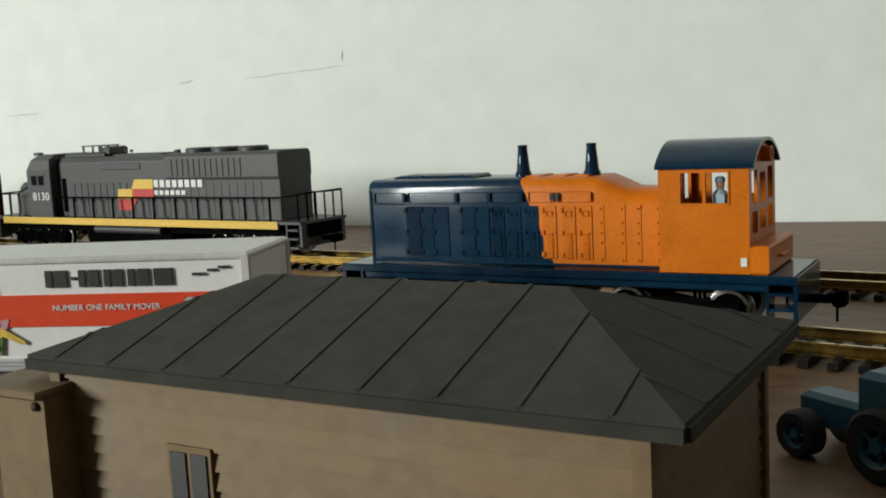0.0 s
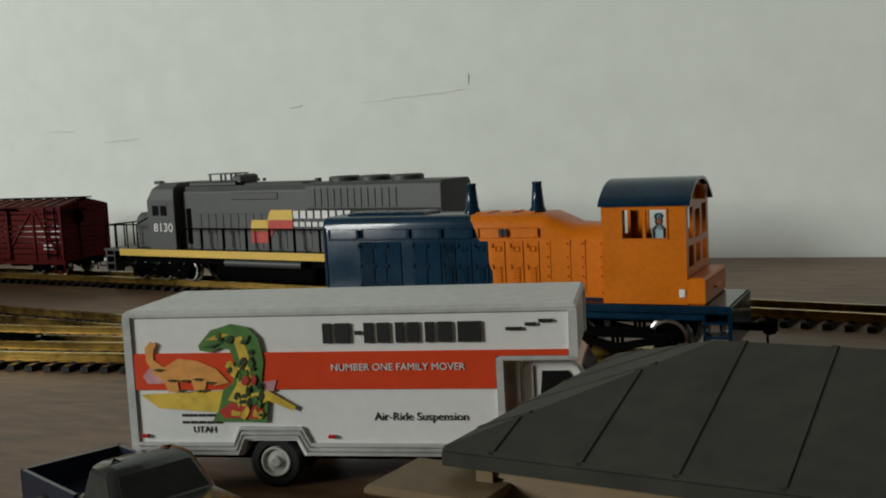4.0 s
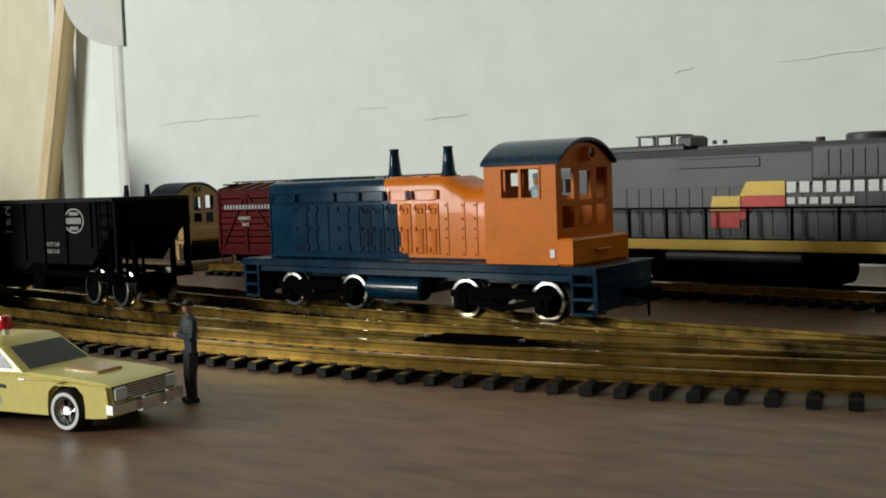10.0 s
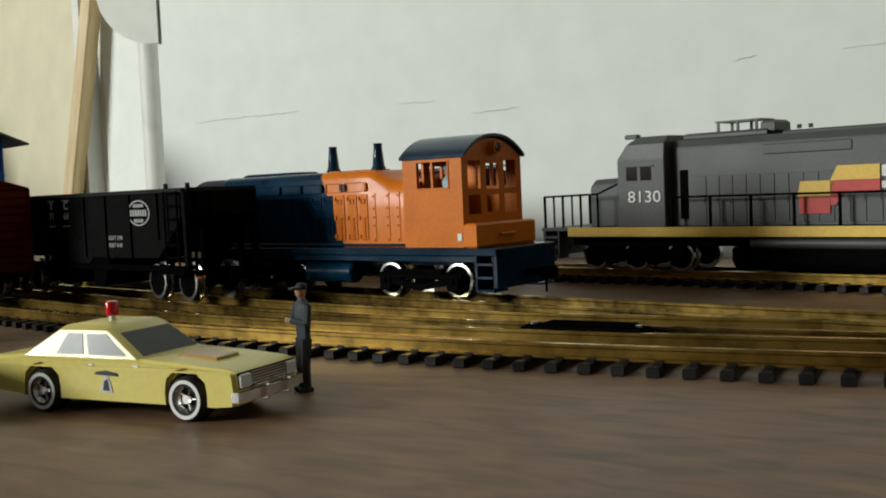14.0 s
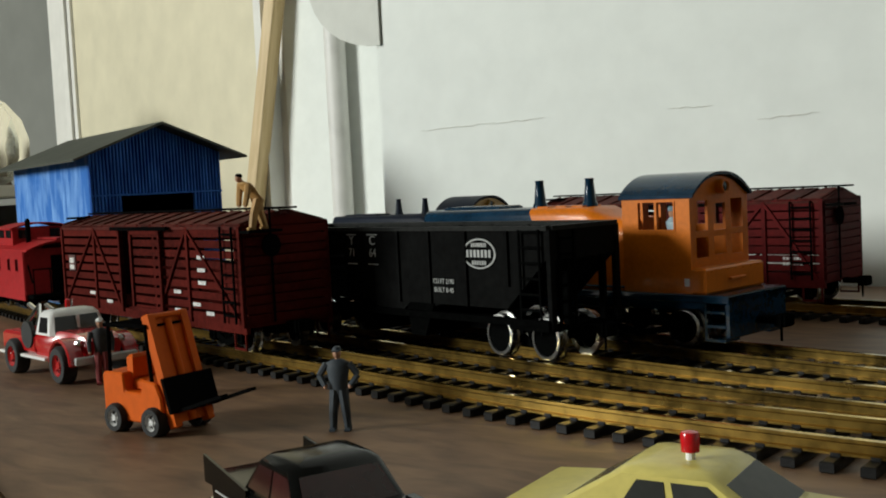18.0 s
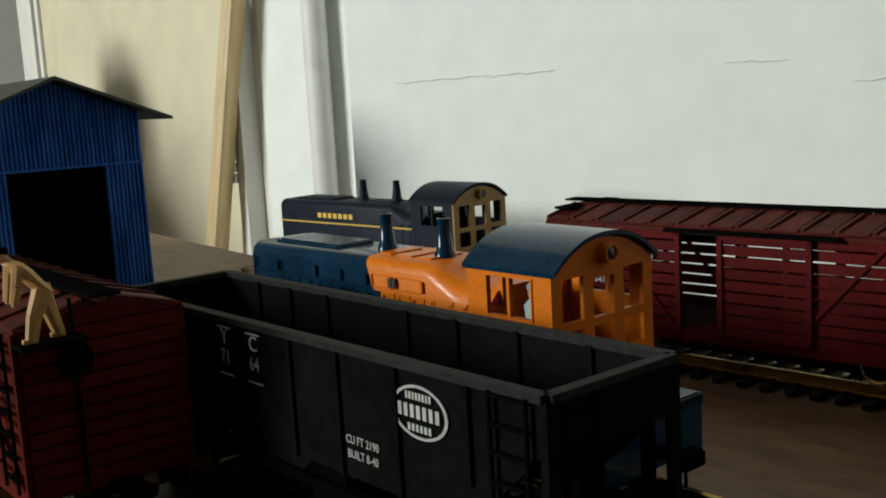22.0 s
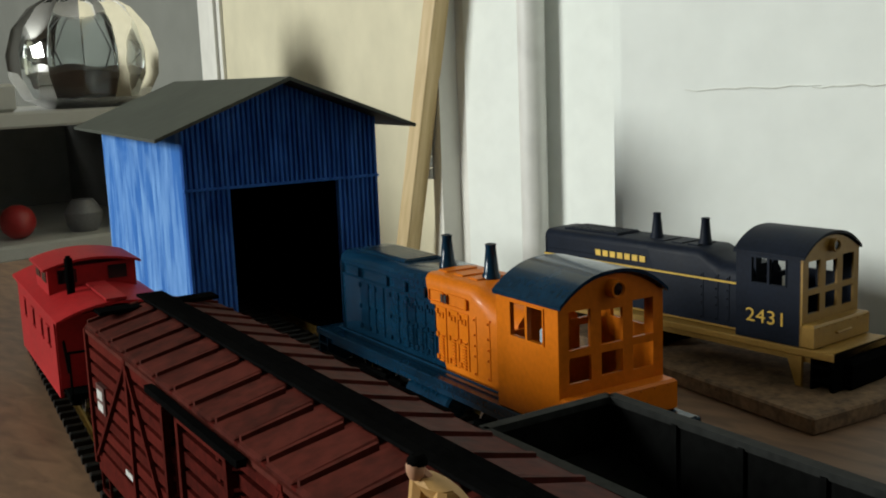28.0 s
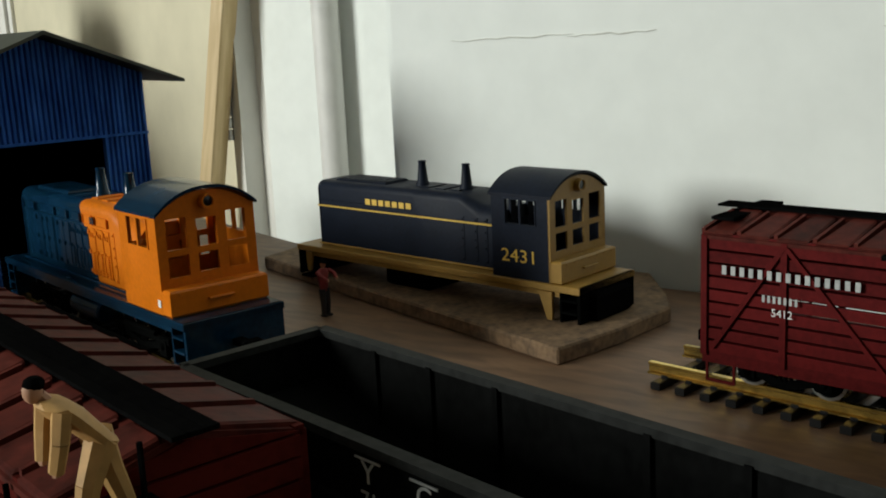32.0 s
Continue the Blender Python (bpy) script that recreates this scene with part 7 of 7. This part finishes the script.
    cab.prism_y([(xc + 0.0030, 0.0070), (xc + 0.0030, 0.0230), (xc + 0.0042, 0.0241), (L - 0.0010, 0.0241), (L + 0.0004, 0.0232), (L + 0.0036, 0.0172), (L + 0.0036, 0.0070)], 0.0030, w - 0.0030)
    c = part("cab", cab, M["truckwhite"], t, bevel=0.0006)
    for y0, y1 in ((0.0027, 0.0034), (w - 0.0034, w - 0.0027)):
        mb = MB()
        mb.prism_y([(xc + 0.0066, 0.0176), (xc + 0.0070, 0.0222), (L - 0.0018, 0.0222), (L + 0.0016, 0.0176)], y0, y1)
        part("side_window", mb, M["darkglass"], c)
        mb = MB()
        mb.box(xc + 0.0054, xc + 0.0056, y0, y1, 0.0072, 0.0230)
        part("door_gap", mb, M["dull"], c)
        mb = MB()
        mb.box(xc + 0.0062, xc + 0.0082, y0 - 0.0003, y1 + 0.0003, 0.0158, 0.0163, 0.0001)
        part("door_handle", mb, M["chrome"], c)
    mb = MB()
    mb.rings([[(L + 0.0005 + d, y, 0.0228) for d, y in ((0, 0.0050), (0.0004, 0.0050), (0.0004, w - 0.0050), (0, w - 0.0050))], [(L + 0.0032 + d, y, 0.0177) for d, y in ((0, 0.0045), (0.0004, 0.0045), (0.0004, w - 0.0045), (0, w - 0.0045))]])
    part("windscreen", mb, M["darkglass"], c)
    mb = MB()
    mb.rings([[(x, y, z) for y, z in ((0.0034, 0.0062), (0.0034, zt), (w - 0.0034, zt), (w - 0.0034, 0.0062))] for x, zt in ((L + 0.0034, 0.0168), (L + 0.0160, 0.0156), (L + 0.0172, 0.0140))])
    bon = part("bonnet", mb, M["truckwhite"], t, bevel=0.0008)
    mb = MB()
    mb.box(L + 0.0170, L + 0.0177, 0.0060, w - 0.0060, 0.0085, 0.0132, 0.0003)
    part("grille", mb, M["alum"], bon)
    for y in (0.0052, w - 0.0052):
        mb = MB()
        mb.lathe([(0.0003, L + 0.0168), (0.0013, L + 0.0170), (0.0014, L + 0.0180), (0.0006, L + 0.0184)], (0, y, 0.0112), "x", 12)
        part("headlight", mb, M["chrome"], bon, smooth=True)
    mb = MB()
    mb.box(xc + 0.0028, L + 0.0174, 0.0026, w - 0.0026, 0.0062, 0.0126, 0.0005)
    part("lower_panel", mb, M["truckred"], t, "orange-red lower panel")
    mb = MB()
    mb.box(0.002, L + 0.016, 0.008, w - 0.008, 0.0036, 0.0068)
    part("chassis", mb, M["black"], t)
    mb = MB()
    mb.box(L + 0.0174, L + 0.0188, 0.002, w - 0.002, 0.0048, 0.0076, 0.0003)
    part("bumper", mb, M["alum"], t)
    mb = MB()
    mb.box(xw - 0.0058, xw + 0.0058, 0.0046, w - 0.0046, 0.0030, 0.0096)
    part("wheel_well", mb, M["dull"], t)
    wm = MB()
    wm.lathe([(0.0002, 0.0014), (0.0034, 0.0014), (0.0035, 0.0004), (0.0047, 0.0004), (0.0052, 0.0010), (0.0052, 0.0040), (0.0002, 0.0040)], axis="y", seg=24)
    wm.mi = 1
    wm.lathe([(0.0002, 0.0003), (0.0009, 0.0003), (0.0012, 0.0008), (0.0022, 0.0010), (0.0026, 0.0004), (0.0029, 0.0004), (0.0031, 0.0013)], axis="y", seg=24)
    wm = wm.mesh("wheel", [M["tyre"], M["hubwhite"]], smooth=True)
    for x in (xw, L + 0.0070):
        for near, y in ((True, 0.0), (False, w)):
            part("wheel", wm, None, t, "black tyre on a white hub", at=pose(x, y + (0.0002 if near else -0.0002), 0.0050, 0, 0, 0 if near else 180))
    for x in (0.002, 0.0400, L - 0.016):
        mb = MB()
        mb.box(x, x + 0.0012, -0.0008, 0.0002, z0 + 0.0036, z0 + 0.0042)
        part("marker_lamp", mb, M["lampred"], t)
    return t


box_truck(pose(-0.0012, 0.1040, 0, 0, 0, 11.5) @ Matrix.Diagonal((1.085, 1.01, 1.075, 1)))


def pickup(m):
    car = thing("toy_pickup", m, "grey-blue toy pickup truck", "car")
    gm = mat("slate_blue_car", (0.014, 0.017, 0.020), 0.25, vary=0.08, coat=0.5)
    sweep_body([(-0.0060, 0.0095, 0.0102, 0.0036, 0.0098, 0.0106), (0.0080, 0.0095, 0.0102, 0.0034, 0.0098, 0.0106), (0.0240, 0.0092, 0.0100, 0.0036, 0.0094, 0.0102), (0.0280, 0.0086, 0.0094, 0.0040, 0.0088, 0.0094)], gm, "body", car)
    cabin(car, (-0.0050, 0.0095), (-0.0035, 0.0045), 0.0104, 0.0160, 0.0097, 0.0082, gm, M["carglass"], ((0.10, 0.86, 0.12, 0.84),))
    for a in ((-0.0300, -0.0060, -0.0104, -0.0096, 0.0045, 0.0108), (-0.0300, -0.0060, 0.0096, 0.0104, 0.0045, 0.0108), (-0.0300, -0.0292, -0.0104, 0.0104, 0.0045, 0.0108), (-0.0300, -0.0060, -0.0100, 0.0100, 0.0045, 0.0055)):
        mb = MB()
        mb.box(*a)
        part("bed_panel", mb, mat("dark_blue_bed", (0.012, 0.018, 0.035), 0.3, vary=0.1), car)
    put_wheels(car, road_wheel(0.0042, False, M["chrome"]), (-0.0190, 0.0180), 0.0090, 0.0042)
    for x in (-0.0308, 0.0288):
        mb = MB()
        mb.box(x - 0.0008, x + 0.0008, -0.0098, 0.0098, 0.0040, 0.0056, 0.0003)
        part("bumper", mb, M["chrome"], car)
    return car


pickup(pose(0.0225, 0.0770, 0, 0, 0, -24.0))


def tow_truck(m):
    t = thing("toy_tow_truck", m, "red and white vintage toy tow truck", "truck")
    r = 0.0056
    mb = MB()
    mb.box(-0.0290, -0.0040, -0.0095, 0.0095, 0.0070, 0.0130, 0.0008)
    part("bed", mb, M["firered"], t)
    sweep_body([(-0.0050, 0.0085, 0.0093, 0.0060, 0.0124, 0.0136), (0.0055, 0.0085, 0.0093, 0.0060, 0.0124, 0.0136), (0.0085, 0.0070, 0.0078, 0.0066, 0.0124, 0.0146), (0.0150, 0.0062, 0.0068, 0.0070, 0.0122, 0.0144), (0.0215, 0.0055, 0.0060, 0.0072, 0.0118, 0.0136), (0.0234, 0.0048, 0.0053, 0.0080, 0.0112, 0.0124)], M["firered"], "body", t)
    cabin(t, (-0.0050, 0.0078), (-0.0040, 0.0052), 0.0132, 0.0192, 0.0090, 0.0078, M["truckwhite"], M["darkglass"], ((0.26, 0.78, 0.26, 0.80),), 0.0016)
    mb = MB()
    mb.box(0.0062, 0.0072, -0.0004, 0.0004, 0.0140, 0.0188)
    part("windscreen_pillar", mb, M["truckwhite"], t)
    mb = MB()
    mb.box(-0.0300, 0.0060, -0.0108, 0.0108, 0.0058, 0.0068, 0.0003)
    part("running_board", mb, M["truckwhite"], t)
    for s in (-1, 1):
        mb = MB()
        arc = [(0.0162 + 0.0078 * math.cos(a), 0.0056 + 0.0078 * math.sin(a)) for a in [math.pi * k / 8 for k in range(9)]]
        mb.prism_y(arc + [(x * 0.86 + 0.0162 * 0.14, z * 0.86 + 0.0056 * 0.14) for x, z in reversed(arc)], s * 0.0085 - 0.0024, s * 0.0085 + 0.0024)
        part("fender", mb, M["firered"], t, smooth=True, bevel=0.0004)
        mb = MB()
        mb.lathe([(0.0042, 0), (0.0042, 0.0014)], (-0.0085, s * 0.0100, 0.0128), "y", 16)
        part("spare_tyre", mb, M["tyre"], t)
        mb = MB()
        mb.blob((0.0210, s * 0.0066, 0.0118), 0.0013, 0.0013, 0.0013)
        part("headlight", mb, M["chrome"], t)
        mb = MB()
        mb.tube((-0.0080, s * 0.006, 0.0130), (-0.0190, s * 0.0010, 0.0205), 0.0007, seg=6), mb.tube((-0.0220, s * 0.006, 0.0130), (-0.0190, s * 0.0010, 0.0205), 0.0007, seg=6)
        part("crane_leg", mb, M["chrome"], t)
    mb = MB()
    mb.tube((-0.0060, 0, 0.0130), (-0.0300, 0, 0.0200), 0.0009, seg=6)
    part("crane_boom", mb, M["chrome"], t)
    mb = MB()
    mb.box(0.0238, 0.0252, -0.0095, 0.0095, 0.0058, 0.0082, 0.0004)
    part("bumper", mb, M["alum"], t)
    mb = MB()
    mb.lathe([(0.0008, 0.0206), (0.0008, 0.0228), (0.0003, 0.0234)], (0.0, 0, 0), seg=8)
    part("beacon", mb, M["lampred"], t)
    mb = MB()
    mb.tube((0.003, 0, 0.021), (0.003, 0, 0.0232), 0.0004, seg=6)
    part("horn", mb, M["chrome"], t)
    put_wheels(t, road_wheel(r, False, M["firered"], 0.0020), (-0.0180, 0.0162), 0.0096, r)
    return t


tow_truck(pose(-0.4660, 0.1992, 0, 0, 0, -9.0) @ Matrix.Scale(1.08, 4))


def forklift(m):
    f = thing("toy_forklift", m, "bright orange toy forklift with its mast tilted back", "forklift")
    r = 0.0036
    mb = MB()
    mb.prism_y([(-0.0130, 0.0040), (-0.0132, 0.0140), (-0.0126, 0.0147), (-0.0052, 0.0147), (-0.0048, 0.0102), (0.0012, 0.0100), (0.0016, 0.0134), (0.0068, 0.0128), (0.0086, 0.0092), (0.0090, 0.0036), (0.0060, 0.0028), (-0.0090, 0.0028)], -0.0070, 0.0070)
    part("chassis", mb, M["forko"], f, bevel=0.0004)
    mb = MB()
    mb.box(-0.0048, -0.0008, -0.0044, 0.0044, 0.0100, 0.0128, 0.0006)
    seat = part("seat", mb, M["forko"], f)
    mb = MB()
    mb.box(-0.0066, -0.0044, -0.0044, 0.0044, 0.0126, 0.0188, 0.0007)
    part("seat_back", mb, M["forko"], seat)
    mb = MB()
    mb.tube((0.0030, 0, 0.0128), (0.0008, 0, 0.0172), 0.0006, seg=8)
    column = part("steering_column", mb, M["dull"], f)
    mb = MB()
    mb.rings([[(0.0008 + q * math.cos(a) * 0.9, q * math.sin(a), 0.0172 + q * math.cos(a) * 0.4 + d) for q, d in ((0.0019, 0), (0.0023, 0.0003), (0.0019, 0.0005))] for a in [2 * math.pi * k / 14 for k in range(14)]], closed=True)
    part("steering_wheel", mb, M["dull"], column)
    tilt = pose(0.0112, 0, 0.0022, 0, -17, 0)
    for y in (-0.0050, 0.0050):
        mb = MB()
        mb.box(-0.0011, 0.0014, y - 0.0010, y + 0.0010, 0.0, 0.0280, 0.0003)
        part("mast_rail", mb, M["forko"], f, at=tilt)
        mb = MB()
        mb.box(-0.0016, -0.0005, y * 0.62 - 0.0006, y * 0.62 + 0.0006, 0.0005, 0.0262)
        part("lift_rail", mb, M["dull"], f, at=tilt)
    mb = MB()
    mb.box(-0.0004, 0.0003, -0.0041, 0.0041, 0.0010, 0.0272)
    plate = part("mast_plate", mb, M["forko"], f, at=tilt)
    mb = MB()
    mb.tube((0.0006, 0, 0.0010), (0.0006, 0, 0.0262), 0.0010, seg=10)
    part("lift_cylinder", mb, M["forko"], plate, smooth=True)
    mb = MB()
    mb.box(-0.0011, 0.0013, -0.0040, 0.0040, 0.0266, 0.0279, 0.0003)
    part("mast_crossbar", mb, M["forko"], plate)
    mb = MB()
    mb.box(0.0018, 0.0028, -0.0075, 0.0075, 0.0032, 0.0120, 0.0002)
    carriage = part("carriage", mb, M["dull"], f, "black fork carriage", at=tilt)
    for y in (-0.0045, 0.0045):
        mb = MB()
        mb.box(0.0028, 0.0185, y - 0.0011, y + 0.0011, 0.0032, 0.0040)
        part("fork", mb, M["dull"], carriage)
    for x, y in ((-0.0112, -0.0060), (-0.0112, 0.0060), (0.0046, -0.0060), (0.0046, 0.0060)):
        mb = MB()
        mb.tube((x, y, 0.0125), (x * 0.9 - 0.0008, y, 0.0262), 0.0005, seg=6)
        part("guard_post", mb, M["dull"], f)
    for y in (-0.0062, 0.0062):
        mb = MB()
        mb.box(-0.0120, 0.0040, y - 0.0006, y + 0.0006, 0.0258, 0.0268, 0.0002)
        part("guard_beam", mb, M["dull"], f)
    for k in range(7):
        mb = MB()
        mb.box(-0.0118 + k * 0.0025, -0.0104 + k * 0.0025, -0.0058, 0.0058, 0.0260, 0.0266)
        part("guard_slat", mb, M["dull"], f, "black overhead guard slat")
    put_wheels(f, road_wheel(r, False, M["alum"], 0.0018), (-0.0080, 0.0060), 0.0068, r)
    return f


forklift(pose(-0.3670, 0.1605, 0, 0, 0, 2.0))


def tractor(m):
    t = thing("toy_tractor", m, "teal-blue plastic toy tractor with a closed cab", "tractor")
    mb = MB()
    mb.box(-0.0060, 0.0150, -0.0035, 0.0035, 0.0050, 0.0115, 0.0010), mb.box(-0.0100, -0.0010, -0.0050, 0.0050, 0.0060, 0.0100, 0.0010)
    part("body", mb, M["teal"], t)
    mb = MB()
    mb.box(-0.0090, 0.0000, -0.0055, 0.0055, 0.0100, 0.0185, 0.0012)
    part("cab", mb, M["teal"], t)
    mb = MB()
    mb.box(-0.0092, 0.0002, -0.0045, 0.0045, 0.0125, 0.0175)
    part("cab_window", mb, M["darkglass"], t)
    for x, r in ((-0.0060, 0.0066), (0.0120, 0.0045)):
        me = road_wheel(r, False, M["teal"], 0.0020)
        put_wheels(t, me, (x,), 0.0070, r)
    return t


tractor(pose(0.2260, 0.1150, 0, 0, 0, 140.0))


# ---------- figurines: one plain mesh each ----------


def figurine(m, top, legs, label, bend=0.0, cap=None, arms="front", h=0.0200, stride=0.0011, fore=0.0, girth=1.0):
    mb = MB()
    k = h / 0.0200
    g = k * girth
    for s in (-1, 1):
        mb.tube((0.0002 + s * fore * k, s * stride * k, 0.0006), ((0.0004 + s * fore * 0.6) * k, s * (stride * 0.55 + 0.0005) * k, 0.0050 * k), 0.0008 * g, 0.0010 * g, 8)
        mb.tube(((0.0004 + s * fore * 0.6) * k, s * (stride * 0.55 + 0.0005) * k, 0.0048 * k), (0, s * 0.0009 * k, 0.0098 * k), 0.0010 * g, 0.0013 * g, 8)
        mb.box((s * fore - 0.0008) * k, (s * fore + 0.0018) * k, s * stride * k - 0.0007 * k, s * stride * k + 0.0007 * k, 0, 0.0009 * k, 0.0002)
    mb.mi = 1
    b = bend
    pt = lambda z, y=0.0, x=0.0: (x * k + math.sin(b) * (z - 0.0095) * k, y * k, 0.0095 * k + math.cos(b) * (z - 0.0095) * k)  # noqa: E731
    rings = []
    for z, rx, ry in ((0.0090, 0.0011, 0.0019), (0.0115, 0.0012, 0.0020), (0.0145, 0.0014, 0.0025), (0.0163, 0.0012, 0.0026), (0.0171, 0.0007, 0.0010)):
        rings.append([pt(z, ry * girth * math.sin(a), rx * girth * math.cos(a)) for a in [2 * math.pi * j / 10 for j in range(10)]])
    mb.rings(rings)
    for s in (-1, 1):
        sh = pt(0.0160, s * 0.0027)
        if arms == "front":
            el, ha = pt(0.0128, s * 0.0034, 0.0006), pt(0.0134, s * 0.0008, 0.0026)
        elif arms == "hips":
            el, ha = pt(0.0132, s * 0.0046, -0.0003), pt(0.0108, s * 0.0030, 0.0010)
        elif arms == "lean":
            el, ha = (sh[0] + 0.0006 * k, sh[1], sh[2] - 0.0034 * k), (sh[0] + 0.0012 * k, sh[1] * 0.8, sh[2] - 0.0066 * k)
        elif arms == "reach":
            el, ha = pt(0.0150, s * 0.0034, 0.0020), pt(0.0135, s * 0.0022, 0.0042)
        else:
            el, ha = pt(0.0130, s * 0.0034, 0.0002), pt(0.0100, s * 0.0032, 0.0008)
        mb.mi = 1
        mb.tube(sh, el, 0.0008 * g, 0.0007 * g, 7)
        mb.tube(el, ha, 0.0007 * g, 0.0006 * g, 7)
        mb.mi = 2
        mb.blob(ha, 0.0006 * k, 0.0006 * k, 0.0007 * k, 6, 4)
    mb.mi = 2
    hd = pt(0.0186, 0, 0.0002)
    mb.tube(pt(0.0168), pt(0.0178), 0.0006 * k, seg=7)
    mb.blob(hd, 0.0011 * k, 0.0010 * k, 0.0014 * k, 10, 7)
    mb.mi = 3
    mb.blob((hd[0] - 0.0002 * k, hd[1], hd[2] + 0.0007 * k), 0.0012 * k, 0.0011 * k, 0.0009 * k, 10, 6)
    if cap:
        mb.box(hd[0], hd[0] + 0.0020 * k, hd[1] - 0.0009 * k, hd[1] + 0.0009 * k, hd[2] + 0.0004 * k, hd[2] + 0.0007 * k)
    ob = solid("figurine", mb, [legs, top, M["skin"], cap or M["dull"]], label, "figurine", at=m, smooth=True, group="painted figurines")
    return ob


figurine(pose(-0.1880, 0.1595, 0, 0, 0, -120), M["denim"], M["darkcloth"], "painted figurine in a grey jacket and dark trousers", cap=M["darkcloth"], arms="front", h=0.0222)
figurine(pose(-0.3235, 0.1785, 0, 0, 0, -60), M["denim"], M["denim"], "painted figurine in blue-grey overalls, hands on hips", cap=M["denim"], arms="hips", stride=0.0018, girth=1.1)
figurine(pose(-0.4370, 0.1915, 0, 0, 0, -40), M["darkcloth"], M["redcloth"], "painted figurine in a dark shirt and red trousers", cap=M["paint"], arms="down", h=0.0208)
figurine(pose(-0.4010, 0.1870, 0, 0, 0, 180), M["tan"], M["tan"], "painted figurine in a tan shirt", arms="down", h=0.0185)
figurine(pose(-0.5520, 0.4187, 0, 0, 0, 0), M["redcloth"], M["darkcloth"], "painted figurine in a red vest holding a tool", cap=M["dull"], arms="reach")
figurine(pose(-0.3988, 0.2252, 0.0457, 0, 0, -105), M["tan"], M["tan"], "figurine in tan overalls bending over the stock car's roof end", bend=0.72, arms="lean", h=0.0198, stride=0.0012, fore=0.0028, girth=1.45)

# ---------- trackside bits ----------


def switch_machine(m):
    s = thing("switch_machine", m, "long black plastic switch machine beside the track", "switch machine")
    mb = MB()
    mb.box(-0.0160, 0.0160, -0.0042, 0.0042, 0.0, 0.0042, 0.0010)
    part("housing", mb, M["black"], s)
    mb = MB()
    mb.box(-0.0100, 0.0130, -0.0030, 0.0030, 0.0042, 0.0050, 0.0004)
    part("cover", mb, M["black"], s)
    for x in (-0.0135, 0.0135):
        mb = MB()
        mb.tube((x, 0, 0.0040), (x, 0, 0.0047), 0.0010)
        part("screw", mb, M["steel"], s)
    return s


switch_machine(pose(-0.1530, 0.2215, 0.0020, 0, 0, -1))
mb = MB()
mb.box(-0.45, 0.30, -0.036, 0.0, -0.016, 0.0012, 0.001)
solid("edge_strip", mb, M["pine"], "pale pine strip along the layout's front edge", "strip", at=pose(-0.3530, 0.1085, 0, 0, 0, -19.0))


# ---------- what moves ----------


def motions():
    line = smooth_line(MAIN, 0.002)

    def on_track(x, extra):
        """Pose of the switcher when its first stack is over x: both trucks on the line."""
        def y_at(u):
            for a, b in zip(line, line[1:]):
                if b.x <= u <= a.x:
                    return a.y + (b.y - a.y) * (a.x - u) / max(1e-9, a.x - b.x)
            return line[-1].y
        ya, yb = y_at(x - 0.0245), y_at(x + 0.0492)
        ang = math.atan2(yb - ya, 0.0737)
        return pose(x, ya + (yb - ya) * 0.0245 / 0.0737, 0, 0, 0, math.degrees(ang) + extra)
    rows = [(0.0, 0.1292, 4.8), (0.5, 0.1146, 5.2), (1.0, 0.1040, 5.2), (1.5, 0.0972, 5.0), (2.0, 0.0893, 4.6), (2.5, 0.0829, 5.0), (4.5, 0.0029, 6.0), (5.0, -0.0214, 6.0), (6.0, -0.0641, 4.5), (8.0, -0.1396, 4.5), (9.0, -0.1750, 4.5), (10.0, -0.2120, 4.5), (11.0, -0.2254, 4.5), (12.0, -0.2344, 4.5), (13.0, -0.2416, 4.5), (14.0, -0.2792, 4.5), (15.0, -0.3014, 4.5), (18.0, -0.3471, 4.0), (19.0, -0.3647, 4.0), (21.0, -0.3966, 3.5), (22.0, -0.4014, 3.33), (24.0, -0.4165, 3.0), (27.0, -0.5058, 2.0), (28.0, -0.5346, 1.4), (30.0, -0.5857, 1.3), (32.0, -0.6023, 1.3)]
    walk(ORANGE, [(t, on_track(x, e)) for t, x, e in rows])


motions()
